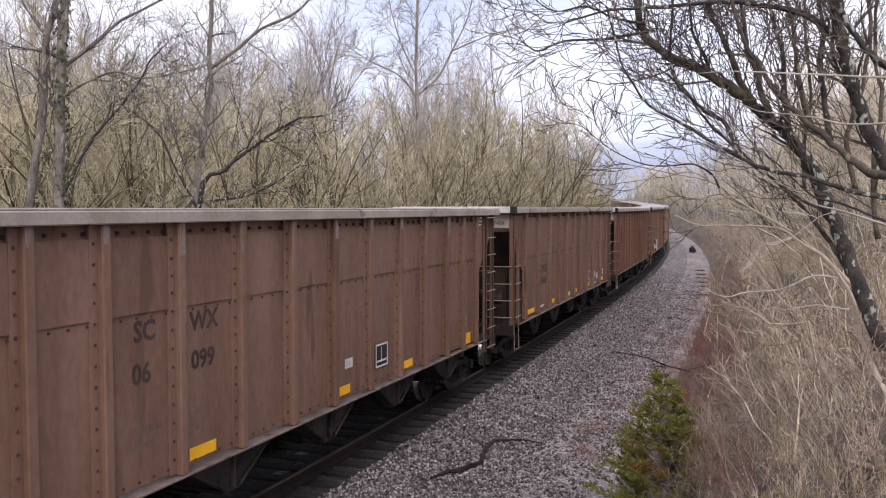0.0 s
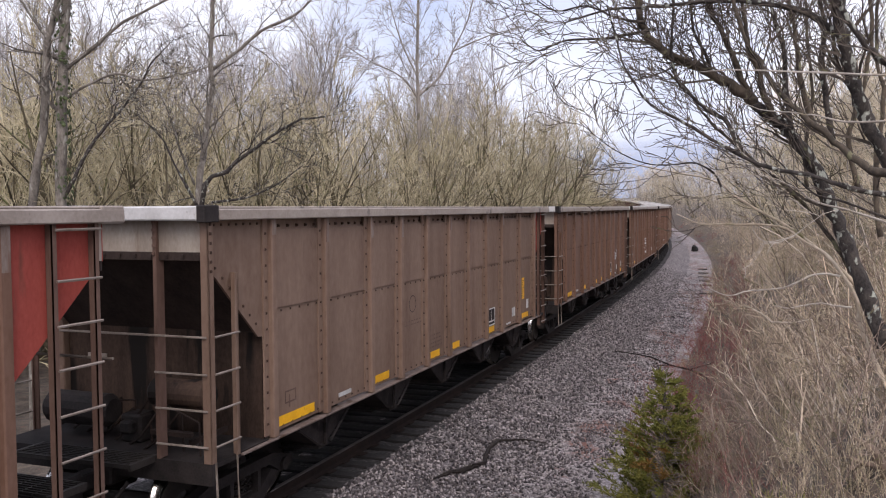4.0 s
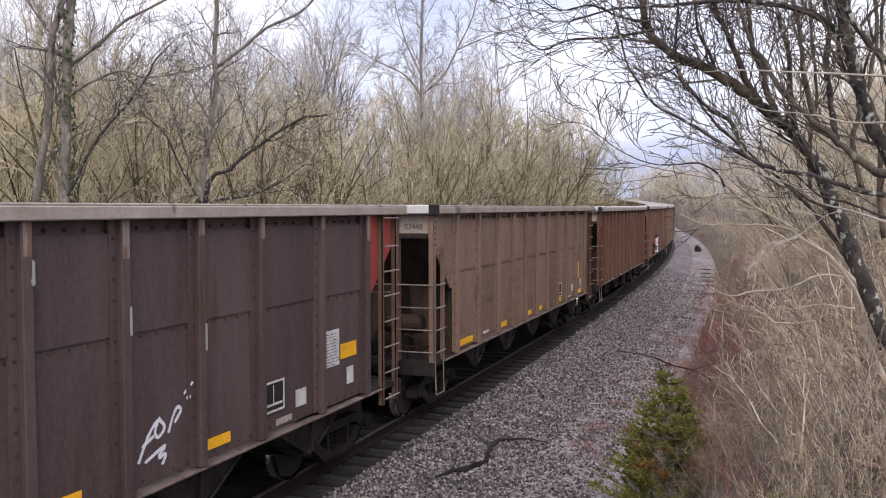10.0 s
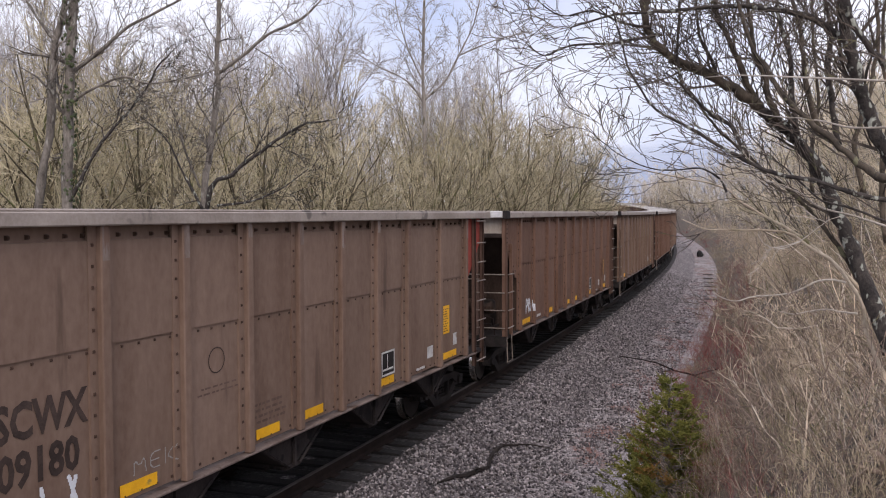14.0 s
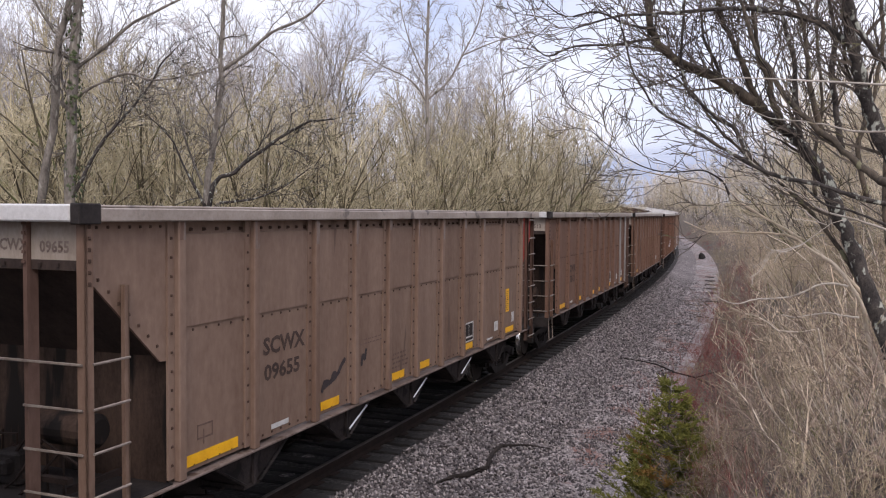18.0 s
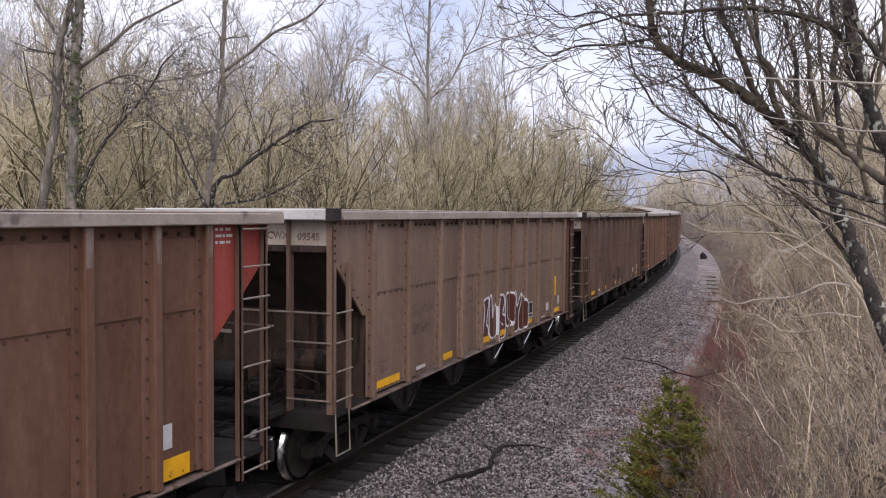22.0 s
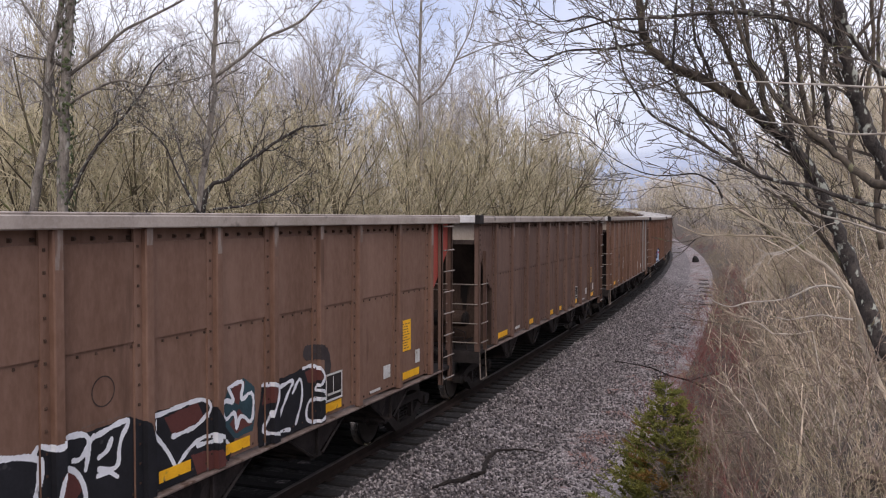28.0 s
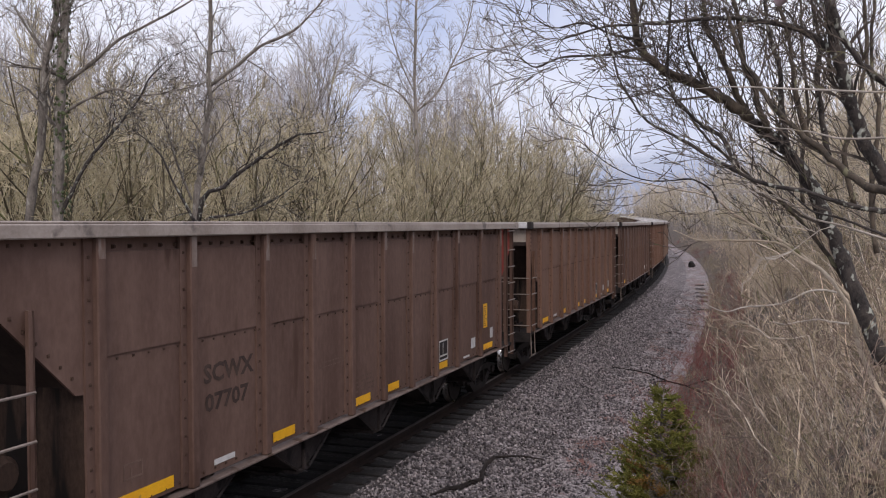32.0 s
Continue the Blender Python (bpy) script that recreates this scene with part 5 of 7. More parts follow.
def wood_edge_trees():
    """The larger trees at the edge of the left wood and the pale one above it."""
    a = (-8.1, 17.6, -1.2)

    def w(*pts):
        return bend(a, 18.0, *pts)

    G, D = M_TRUNK, M_DARKBARK
    tree = shaped_tree("twin_trunk_tree", a, [
        ("trunk", G, w((-475, -290), (-470, 0), (-455, 90), (-449, 170), (-446, 196), (-436, 236), (-428, 300)), 0.095, 0.055, 7, 0.4),
        ("trunk", G, w((-438, -290), (-437, 0), (-434, 90), (-430, 165), (-426, 236), (-424, 320)), 0.120, 0.085, 8, 0.3),
        ("limb", G, w((-446, 196), (-462, 216), (-482, 250)), 0.040, 0.02, 6, 0.1),
        ("limb", G, w((-428, 160), (-390, 190), (-362, 213), (-315, 236), (-270, 262)), 0.045, 0.015, 12, 0.1),
        ("limb", G, w((-444, 118), (-410, 140), (-370, 156), (-340, 148), (-295, 155), (-260, 165)), 0.034, 0.010, 12, 0.2),
        ("limb", D, w((-436, 10), (-420, 40), (-404, 70), (-384, 96), (-362, 120), (-342, 146), (-330, 168), (-312, 186)), 0.045, 0.012, 12, 0.3),
    ], 31, "tall twin-trunked grey tree, one trunk wrapped in ivy", ((1.5, 0.8, 0.45), (5, 4), 0.80, 0.04, 0.006, 0.30, 2))
    rng = random.Random(33)
    ivy = Shape()
    for i in range(900):
        h = rng.random() ** 1.4
        z = -290 + 560 * h
        c = Vector(((-437 + 9 * h) / 1000 * 18.0, 18.0, EYE[2] + z / 1000 * 18.0)) - Vector(a)
        t = rng.uniform(0, 6.283)
        q = c + Vector((math.cos(t), math.sin(t), 0)) * rng.uniform(0.10, 0.20)
        n = Vector((math.cos(t), math.sin(t), rng.uniform(-0.3, 0.6))).normalized()
        u = n.cross(Vector((0, 0, 1))).normalized()
        v = n.cross(u)
        r = rng.uniform(0.025, 0.05)
        ivy.add([q - u * r, q - v * r * 1.2, q + u * r, q + v * r, q + n * r * 0.4], [(0, 1, 4), (1, 2, 4), (2, 3, 4), (3, 0, 4)])
    tagged(part("ivy", ivy, M_IVY, tree, "dark green ivy leaves"), kind="stuff")
    b = (-5.4, 19.6, -1.2)

    def v(*pts):
        return bend(b, 20.0, *pts)

    shaped_tree("leaning_trunk_tree", b, [
        ("trunk", M_TRUNK, v((-290, -250), (-280, 10), (-274, 60), (-270, 90), (-262, 140), (-264, 180), (-260, 220), (-262, 310)), 0.080, 0.042, 16, 0.20),
        ("limb", M_TRUNK, v((-264, 158), (-228, 184), (-205, 203), (-168, 220), (-146, 240), (-120, 270)), 0.045, 0.015, 12, 0.1),
        ("limb", M_TRUNK, v((-284, 30), (-300, 70), (-312, 110), (-330, 150)), 0.030, 0.01, 8, 0.1),
    ], 35, "grey tree with a pale leaning trunk and a long side limb", ((1.5, 0.8, 0.45), (5, 4), 0.80, 0.04, 0.006, 0.30, 2))
    c = (-4.6, 16.6, -1.2)

    def u(*pts):
        return bend(c, 17.0, *pts)

    shaped_tree("low_dark_tree", c, [
        ("trunk", D, u((-272, -290), (-278, 0), (-247, 45), (-222, 66), (-190, 88), (-163, 102), (-134, 106)), 0.060, 0.014, 14, 0.35),
        ("limb", D, u((-265, 10), (-225, 15), (-190, 30), (-160, 52)), 0.025, 0.008, 10, 0.1),
        ("limb", D, u((-278, 0), (-305, 50), (-322, 85), (-352, 112)), 0.030, 0.008, 10, 0.1),
    ], 37, "low dark tree with arching mossy limbs", ((1.1, 0.65, 0.4), (5, 4), 0.80, 0.05, 0.005, 0.30, 2))
    d = (-1.6, 57.0, -1.0)

    def x(*pts):
        return bend(d, 57.0, *pts)

    shaped_tree("pale_tall_tree", d, [
        ("trunk", M_PALEBARK, x((-28, -80), (-28, 60), (-29, 120), (-30, 170), (-28, 240), (-26, 300)), 0.15, 0.06, 16, 0.40),
        ("limb", M_PALEBARK, x((-29, 125), (-48, 150), (-80, 166), (-112, 186)), 0.065, 0.02, 14, 0.1),
        ("limb", M_PALEBARK, x((-29, 128), (-5, 150), (10, 178), (28, 215), (40, 270)), 0.08, 0.03, 14, 0.1),
        ("limb", M_PALEBARK, x((-30, 150), (-48, 190), (-60, 235), (-62, 290)), 0.06, 0.02, 14, 0.1),
        ("limb", M_PALEBARK, x((10, 178), (50, 195), (90, 205)), 0.06, 0.02, 8, 0.1),
    ], 39, "tall pale bare tree above the wood", ((3.4, 1.7, 0.9), (7, 5), 0.75, 0.04, 0.014, 0.27, 2))


def leafy_twig():
    """A twig with dry leaves that the wind swings before the branches."""
    rng = random.Random(12)
    root = empty("leafy_twig", Matrix.Translation((1.02, 2.0, 4.24)))
    S = Shape()
    stem = [Vector(p) for p in ((0.06, 0.0, 0.12), (-0.03, 0.0, 0.03), (-0.10, 0.0, 0.01), (-0.16, 0.0, -0.065), (-0.235, 0.0, -0.125))]
    S.tube(stem, [0.004, 0.0035, 0.003, 0.0025, 0.0015], 5)
    part("stem", S, M_TANBARK, root)
    for px, pz, ang, ln in ((-204, -84, 205, 44), (-160, -60, 193, 52), (-160, -62, 245, 46), (-118, -30, 190, 46), (-128, -34, 235, 44), (-90, 16, 235, 48), (-84, 20, 262, 42), (-56, -4, 215, 54), (-48, 4, 300, 62), (-26, 22, 280, 50)):
        x, z, ln = px * 0.00120 + 0.012, pz * 0.00129 - 0.018, ln * 0.00116
        L = Shape()
        c, d = math.cos(radians(ang)), math.sin(radians(ang))
        w = ln * 0.24
        rows = ((0.0, 0.02), (0.12, 0.35), (0.35, 0.95), (0.6, 1.0), (0.82, 0.6), (1.0, 0.03))
        v, f = [], []
        for t, k in rows:
            bow = 0.02 * math.sin(t * 3.1)
            for side, up in ((-1, 0.006), (0, 0.0), (1, 0.006)):
                v.append((x + c * ln * t - d * w * k * side, bow + up * k * 2, z + d * ln * t + c * w * k * side))
        for i in range(len(rows) - 1):
            for j in range(2):
                f.append((i * 3 + j, i * 3 + j + 1, i * 3 + j + 4, i * 3 + j + 3))
        n = len(v)
        v += [(p[0], p[1] + 0.0012, p[2]) for p in v]
        f += [tuple(q + n for q in reversed(g)) for g in f]
        L.add(v, f)
        part("leaf", L, M_DEAD, root, shade=True)
    return tagged(root, "twig with dry dull purple-brown leaves", "twig")


def scatter_stones():
    """Loose ballast stones over the nearest stretch, as one heap."""
    rs = np.random.RandomState(4)
    s = 2.0 + 52 * rs.rand(46000) ** 1.5
    s = s[rs.rand(len(s)) > np.clip((s - 20) / 34, 0, 1)]
    n = len(s)
    o = 1.3 + 3.2 * rs.rand(n)
    size = 0.015 + 0.016 * rs.rand(n)
    v0 = np.array([(1, 0, 0), (0, 1, 0), (-1, 0, 0), (0, -1, 0), (0, 0, 1), (0, 0, -1)], float)
    f0 = np.array([(0, 1, 4), (1, 2, 4), (2, 3, 4), (3, 0, 4), (1, 0, 5), (2, 1, 5), (3, 2, 5), (0, 3, 5)])
    a = HEAD - s / RAD
    px, py = CEN.x + (RAD + o) * np.cos(a), CEN.y - (RAD + o) * np.sin(a)
    pz = np.array([bed(v) for v in o]) + 2.5e-5 * s * s + 0.012 + 0.012 * rs.rand(n)
    jit = v0[None] * (0.65 + 0.8 * rs.rand(n, 6, 1)) + 0.35 * rs.randn(n, 6, 3)
    pts = jit * size[:, None, None] + np.stack([px, py, pz], 1)[:, None, :]
    faces = (f0[None] + 6 * np.arange(n)[:, None, None]).reshape(-1, 3)
    me = bpy.data.meshes.new("ballast_stones")
    me.vertices.add(n * 6)
    me.vertices.foreach_set("co", pts.ravel())
    me.loops.add(faces.size)
    me.loops.foreach_set("vertex_index", faces.ravel().astype(np.int32))
    me.polygons.add(len(faces))
    me.polygons.foreach_set("loop_start", np.arange(0, faces.size, 3, dtype=np.int32))
    me.update(calc_edges=True)
    m = bpy.data.materials.new("loose_stone")
    m.use_nodes = True
    nt = m.node_tree
    geo, rp = nt.nodes.new("ShaderNodeNewGeometry"), nt.nodes.new("ShaderNodeValToRGB")
    els = rp.color_ramp.elements
    els[0].color, els[1].color = (0.022, 0.018, 0.020, 1), (0.42, 0.37, 0.36, 1)
    els.new(0.5).color = (0.125, 0.108, 0.110, 1)
    els.new(0.8).color = (0.25, 0.226, 0.222, 1)
    nt.links.new(geo.outputs["Random Per Island"], rp.inputs["Fac"])
    nt.links.new(rp.outputs["Color"], nt.nodes["Principled BSDF"].inputs["Base Color"])
    nt.nodes["Principled BSDF"].inputs["Roughness"].default_value = 0.85
    me.materials.append(m)
    tagged(new("ballast_stones", me), "loose grey crushed stones on the ballast shoulder", "ballast", kind="stuff")


def small_ground_things():
    rng = random.Random(9)
    S = Shape()
    bends = [(-0.20, 13.28), (0.06, 13.72), (0.24, 13.88), (0.42, 14.21), (0.63, 14.50), (0.67, 14.85), (0.75, 15.25), (0.93, 15.72), (1.20, 15.98), (1.45, 16.19), (1.87, 16.20)]
    S.tube([(x, y, bed(so(x, y)[1]) + 0.05 + grade(so(x, y)[0])) for x, y in bends], [0.014, 0.034, 0.046, 0.036, 0.040, 0.036, 0.042, 0.030, 0.022, 0.016, 0.008], 6)
    limb(S, rng, Vector((0.42, 14.21, bed(2.5) + 0.06)), Vector((0.2, -0.9, 0.05)).normalized(), 0.5, 0.018, 4, 5, 0.2, 0.0, 0.4)
    limb(S, rng, Vector((0.93, 15.72, bed(2.5) + 0.06)), Vector((-0.3, 0.9, 0.05)).normalized(), 0.4, 0.014, 4, 5, 0.2, 0.0, 0.4)
    tagged(part("fallen_branch", S, M_WET), "dark fallen branch lying on the ballast", "branch")
    S = Shape()
    for path in (((18.3, 2.8), (18.4, 3.4), (18.1, 3.9), (17.2, 4.5), (16.4, 5.1), (15.2, 5.5), (14.2, 5.8)), ((17.2, 4.5), (16.8, 4.2), (16.0, 4.4)), ((16.4, 5.1), (16.9, 5.7), (16.7, 6.3))):
        S.tube([at(a, o, bed(o) + 0.05 + 0.25 * smooth(4.6, 6.2, o)) for a, o in path], [0.012 + 0.022 * i / len(path) for i in range(len(path))], 5)
    tagged(part("fallen_branch", S, M_WET), "dark dead branch across the path edge", "branch")
    for s, o, r, h in ((80.5, 3.75, 0.34, 0.62), (28.0, 3.7, 0.10, 0.10), (28.4, 3.95, 0.07, 0.07)):
        S = Shape()
        n = 9
        v, f = [], []
        for j, (k, z) in enumerate(((1.0, 0.0), (1.05, 0.35), (0.8, 0.75), (0.3, 1.0))):
            for i in range(n):
                a = 6.283 * i / n
                q = k * r * rng.uniform(0.75, 1.2)
                v.append((q * math.cos(a), q * math.sin(a), z * h * rng.uniform(0.9, 1.1) - 0.03))
        for j in range(3):
            f += [(j * n + i, j * n + (i + 1) % n, (j + 1) * n + (i + 1) % n, (j + 1) * n + i) for i in range(n)]
        f.append(tuple(range(3 * n, 4 * n)))
        S.add(v, f)
        ob = part("dark_stump" if h > 0.3 else "dark_rock", S, M_TIE)
        ob.matrix_world = Matrix.Translation(at(s, o, bed(o)))
        tagged(ob, "dark rotten stump beside the gravel path" if h > 0.3 else "dark stone lying on the gravel", "stump" if h > 0.3 else "rock")


def bank_details():
    """A yellow-green tuft and a broken pale stub among the shrubs."""
    rng = random.Random(21)
    x, y = 2.42, 6.05
    S = Shape()
    for i in range(170):
        a, q = rng.uniform(0, 6.283), rng.uniform(0.1, 0.9)
        p = Vector((rng.gauss(0, 0.10), rng.gauss(0, 0.10), -0.02))
        limb(S, rng, p, Vector((math.cos(a) * q, math.sin(a) * q, 1)).normalized(), rng.uniform(0.15, 0.40), 0.0035, 3, 3, 0.1, -0.06, 0.2)
    ob = part("grass_tuft", S, M_TUFT)
    ob.matrix_world = Matrix.Translation((x, y, ground_height(x, y)))
    tagged(ob, "yellow-green winter grass tuft on the bank", "grass", kind="stuff")
    x, y = 2.82, 5.75
    S = Shape()
    v = [Vector(p) for p in ((0.16, 0.05, -0.15), (0.08, 0.02, 0.12), (0.0, 0.0, 0.24), (-0.14, -0.02, 0.33))]
    S.tube(v, [0.042, 0.037, 0.028, 0.010], 9)
    S.tube([v[1], v[1] + Vector((-0.14, 0.0, 0.02)), v[1] + Vector((-0.24, 0.0, 0.07))], [0.03, 0.022, 0.010], 6)
    ob = part("broken_stub", S, M_BROWNSTEM, shade=True)
    ob.matrix_world = Matrix.Translation((x, y, ground_height(x, y)))
    tagged(ob, "pale broken tree stub on the bank", "stump")


def old_ties():
    """Rotten tie ends left half sunk across the path."""
    rng = random.Random(15)
    me = Shape().cbox(-0.10, 0.10, -0.32, 0.32, -0.10, 0.05, 0.02).mesh("old_tie", M_OLDTIE)
    for s, o in ((56.0, 4.2), (52.6, 4.25), (49.4, 4.3), (46.4, 4.4), (43.5, 4.5), (38.6, 4.6)):
        ob = new("old_tie", me)
        ob.matrix_world = Matrix.Translation(at(s, o, bed(o) + 0.03)) @ Matrix.Rotation(math.pi / 2 - HEAD + s / RAD + rng.gauss(0, 0.15), 4, "Z")
        tagged(ob, "rotten dark tie half sunk in the gravel path", "railway tie", "old ties beside the track")


def ties():
    rng = random.Random(2)
    me = [Shape().cbox(-0.115, 0.115, -1.3, 1.3, -0.18, 0.0, 0.012 + 0.004 * i).mesh("tie", M_TIE) for i in range(3)]
    pl = Shape().cbox(-0.10, 0.10, -0.16, 0.16, 0.0, 0.014, 0.004).mesh("tie_plate", M_RAIL)
    root = empty("track_bed_ties")
    tagged(root, "dark creosoted wooden railway ties in ballast", "railway ties", kind="structure")
    far = Shape()
    for i in range(-60, 480):
        s = 0.53 * i + rng.uniform(-0.03, 0.03)
        p = at(s, rng.uniform(-0.05, 0.05), -0.173)
        a = math.pi / 2 - (HEAD - s / RAD)
        m = Matrix.Translation(p) @ Matrix.Rotation(a + rng.gauss(0, 0.012), 4, "Z")
        if -14 <= i < 150:
            ob = new("tie", me[rng.randrange(3)])
            ob.parent = root
            ob.matrix_basis = m
            if i < 45:
                for y in (-0.755, 0.755):
                    q = new("tie_plate", pl)
                    q.parent = ob
                    q.location = (0, y, 0)
        else:
            b = Shape().box(-0.115, 0.115, -1.3, 1.3, -0.18, 0.0)
            far.add([m @ Vector(c) for c in b.v], b.f)
    ob = part("far_ties", far, M_TIE, root)
    tagged(ob, kind="stuff")

# ---- the train: which body, numbers and marks each car bears ----
CARS = {}


def train_pose(k, t):
    s = START + k * PITCH - travel(t)
    a, b = at(s - 6.1), at(s + 6.1)
    d = (b - a).normalized()
    left = Vector((0, 0, 1)).cross(d).normalized()
    up = d.cross(left)
    m = Matrix((d, left, up)).transposed().to_4x4()
    m.translation = (a + b) / 2
    return m


# plain stroke letters for painted tags, in a unit box
STROKES = {
    "L": [[(0.1, 1), (0.1, 0.05), (0.8, 0.05)]], "U": [[(0.1, 1), (0.12, 0.2), (0.45, 0.0), (0.8, 0.2), (0.85, 1)]],
    "K": [[(0.1, 1), (0.1, 0)], [(0.85, 1), (0.15, 0.45), (0.9, 0)]], "P": [[(0.1, 0), (0.1, 1), (0.7, 0.95), (0.85, 0.7), (0.6, 0.45), (0.1, 0.45)]],
    "S": [[(0.85, 0.9), (0.4, 1.0), (0.12, 0.75), (0.5, 0.52), (0.85, 0.28), (0.5, 0.0), (0.08, 0.1)]], "E": [[(0.8, 1), (0.1, 0.95), (0.1, 0.05), (0.8, 0)], [(0.1, 0.5), (0.7, 0.52)]],
    "V": [[(0.05, 1), (0.45, 0), (0.85, 1)]], "N": [[(0.1, 0), (0.1, 1), (0.8, 0), (0.85, 1)]], "A": [[(0.05, 0), (0.45, 1), (0.85, 0)], [(0.2, 0.38), (0.7, 0.38)]],
    "W": [[(0.0, 1), (0.2, 0), (0.45, 0.7), (0.7, 0), (0.95, 1)]], "J": [[(0.7, 1), (0.65, 0.15), (0.35, 0.0), (0.05, 0.2)]], "O": [[(0.45, 1), (0.1, 0.75), (0.1, 0.25), (0.45, 0), (0.8, 0.25), (0.8, 0.75), (0.45, 1)]],
    "B": [[(0.1, 0), (0.1, 1), (0.6, 0.95), (0.7, 0.7), (0.15, 0.5), (0.75, 0.35), (0.65, 0.05), (0.1, 0)]], "T": [[(0.45, 1), (0.45, 0)], [(0.0, 1), (0.9, 1)]],
    "R": [[(0.1, 0), (0.1, 1), (0.7, 0.9), (0.7, 0.6), (0.15, 0.5), (0.85, 0)]], "Y": [[(0.05, 1), (0.45, 0.5), (0.85, 1)], [(0.45, 0.5), (0.4, 0)]],
    "X": [[(0.05, 1), (0.85, 0)], [(0.85, 1), (0.05, 0)]], "C": [[(0.85, 0.9), (0.3, 1), (0.08, 0.5), (0.3, 0), (0.85, 0.1)]], "M": [[(0.05, 0), (0.1, 1), (0.45, 0.4), (0.8, 1), (0.9, 0)]],
    "Z": [[(0.05, 1), (0.85, 1), (0.05, 0), (0.9, 0)]], "i": [[(0.3, 0), (0.3, 0.8)]], "-": [[(0.1, 0.5), (0.8, 0.5)]], "o": [[(0.4, 0.6), (0.1, 0.3), (0.4, 0.0), (0.7, 0.3), (0.4, 0.6)]],
}


def paint_mat(name, c, dark=0.6):
    return mat(name, tuple(v * dark for v in c), c, 3.0, (1, 1, 1), 0.7, 0.0, 0.05, 0.002, 40, tuple(v * 0.5 + 0.04 for v in c), 0.68)


PAINT = {"white": paint_mat("white_spray_paint", (0.74, 0.75, 0.78), 0.8), "pale": paint_mat("pale_blue_grey_spray_paint", (0.64, 0.69, 0.78), 0.9), "blush": paint_mat("pinkish_white_spray_paint", (0.70, 0.64, 0.66), 0.9), "rose": paint_mat("rose_spray_paint", (0.58, 0.24, 0.24)), "black": paint_mat("black_spray_paint", (0.018, 0.018, 0.022)),
         "red": paint_mat("brick_red_spray_paint", (0.42, 0.085, 0.055)), "maroon": paint_mat("dark_maroon_spray_paint", (0.115, 0.040, 0.034), 0.75), "sky": paint_mat("light_blue_spray_paint", (0.42, 0.55, 0.70), 0.9),
         "navy": paint_mat("navy_spray_paint", (0.018, 0.025, 0.075)), "pink": paint_mat("magenta_spray_paint", (0.50, 0.06, 0.20)), "cream": paint_mat("worn_cream_spray_paint", (0.47, 0.45, 0.42), 0.75), "dust": paint_mat("faded_grey_spray_paint", (0.36, 0.35, 0.33), 0.8),
         "haze": paint_mat("worn_dark_spray_paint", (0.060, 0.048, 0.048)), "teal": paint_mat("dull_teal_spray_paint", (0.035, 0.070, 0.085))}


def seg_dist(X, Z, a, b):
    dx, dz = b[0] - a[0], b[1] - a[1]
    t = np.clip(((X - a[0]) * dx + (Z - a[1]) * dz) / (dx * dx + dz * dz + 1e-9), 0, 1)
    return np.hypot(X - a[0] - t * dx, Z - a[1] - t * dz)


def sprayed(car, kind, runs, coats, cell=0.011, name="graffiti", label=""):
    """Paint on the side, over sheets and stakes alike. runs: polylines in car metres; coats: (paint, reach, runs used), the first on top."""
    stakes = STAKES_A if kind == "A" else STAKES_B
    xs = [p[0] for r in runs for p in r]
    zs = [p[1] for r in runs for p in r]
    m = max(c[1] for c in coats) + cell
    X = np.arange(min(xs) - m, max(xs) + m, cell)
    Z = np.arange(max(min(zs) - m, 1.085), max(zs) + m, cell)
    gx, gz = np.meshgrid(X, Z, indexing="ij")
    wob = 0.006 * np.sin(gx * 23 + gz * 17) + 0.004 * np.sin(gx * 51 - gz * 37)
    taken = np.full(gx.shape, -1)
    for i, (paint, reach, use) in enumerate(coats):
        d = np.full(gx.shape, 9.0)
        for k in (range(len(runs)) if use is None else use):
            r = rounded(runs[k])
            for a, b in zip(r, r[1:]):
                d = np.minimum(d, seg_dist(gx, gz, a, b))
        taken[(d + wob * min(1.0, reach * 8) < reach) & (taken < 0)] = i
    lay(car, taken, X, Z, cell, stakes, [(i, q[0]) for i, q in enumerate(coats)], name, label)


def lay(car, taken, X, Z, cell, stakes, coats, name, label):
    """Thin films of paint where a grid says so, one part a colour."""
    for i, paint in coats:
        s = Shape()
        for c in range(len(X)):
            col = taken[c] == i
            if not col.any():
                continue
            x0, x1 = X[c] - cell / 2, X[c] + cell / 2
            near = any(abs(X[c] - q) < 0.064 for q in stakes)
            y = FACE - 0.004 if near else SIDE - (0.032 if any(-0.17 < X[c] - q < 0 for q in stakes) else 0.007)
            edge = [q for q in stakes if 0 <= q - 0.064 - X[c] < cell]
            j = 0
            while j < len(Z):
                if not col[j]:
                    j += 1
                    continue
                k = j
                while k + 1 < len(Z) and col[k + 1]:
                    k += 1
                z0, z1 = Z[j] - cell / 2, Z[k] + cell / 2
                s.add([(x0, y, z0), (x1, y, z0), (x1, y, z1), (x0, y, z1)], [(0, 1, 2, 3)])
                for q in edge:
                    x = q - 0.062
                    s.add([(x, SIDE - 0.02, z0), (x, FACE - 0.004, z0), (x, FACE - 0.004, z1), (x, SIDE - 0.02, z1)], [(0, 1, 2, 3)])
                j = k + 1
        if s.f:
            tagged(part(name, s, PAINT[paint], car), label, kind="stuff")


def inside(X, Z, poly):
    """Which grid points lie within a closed outline."""
    hit = np.zeros(X.shape, bool)
    for (x0, z0), (x1, z1) in zip(poly, poly[1:] + poly[:1]):
        if z0 != z1:
            hit ^= ((z0 > Z) != (z1 > Z)) & (X < (x1 - x0) * (Z - z0) / (z1 - z0) + x0)
    return hit


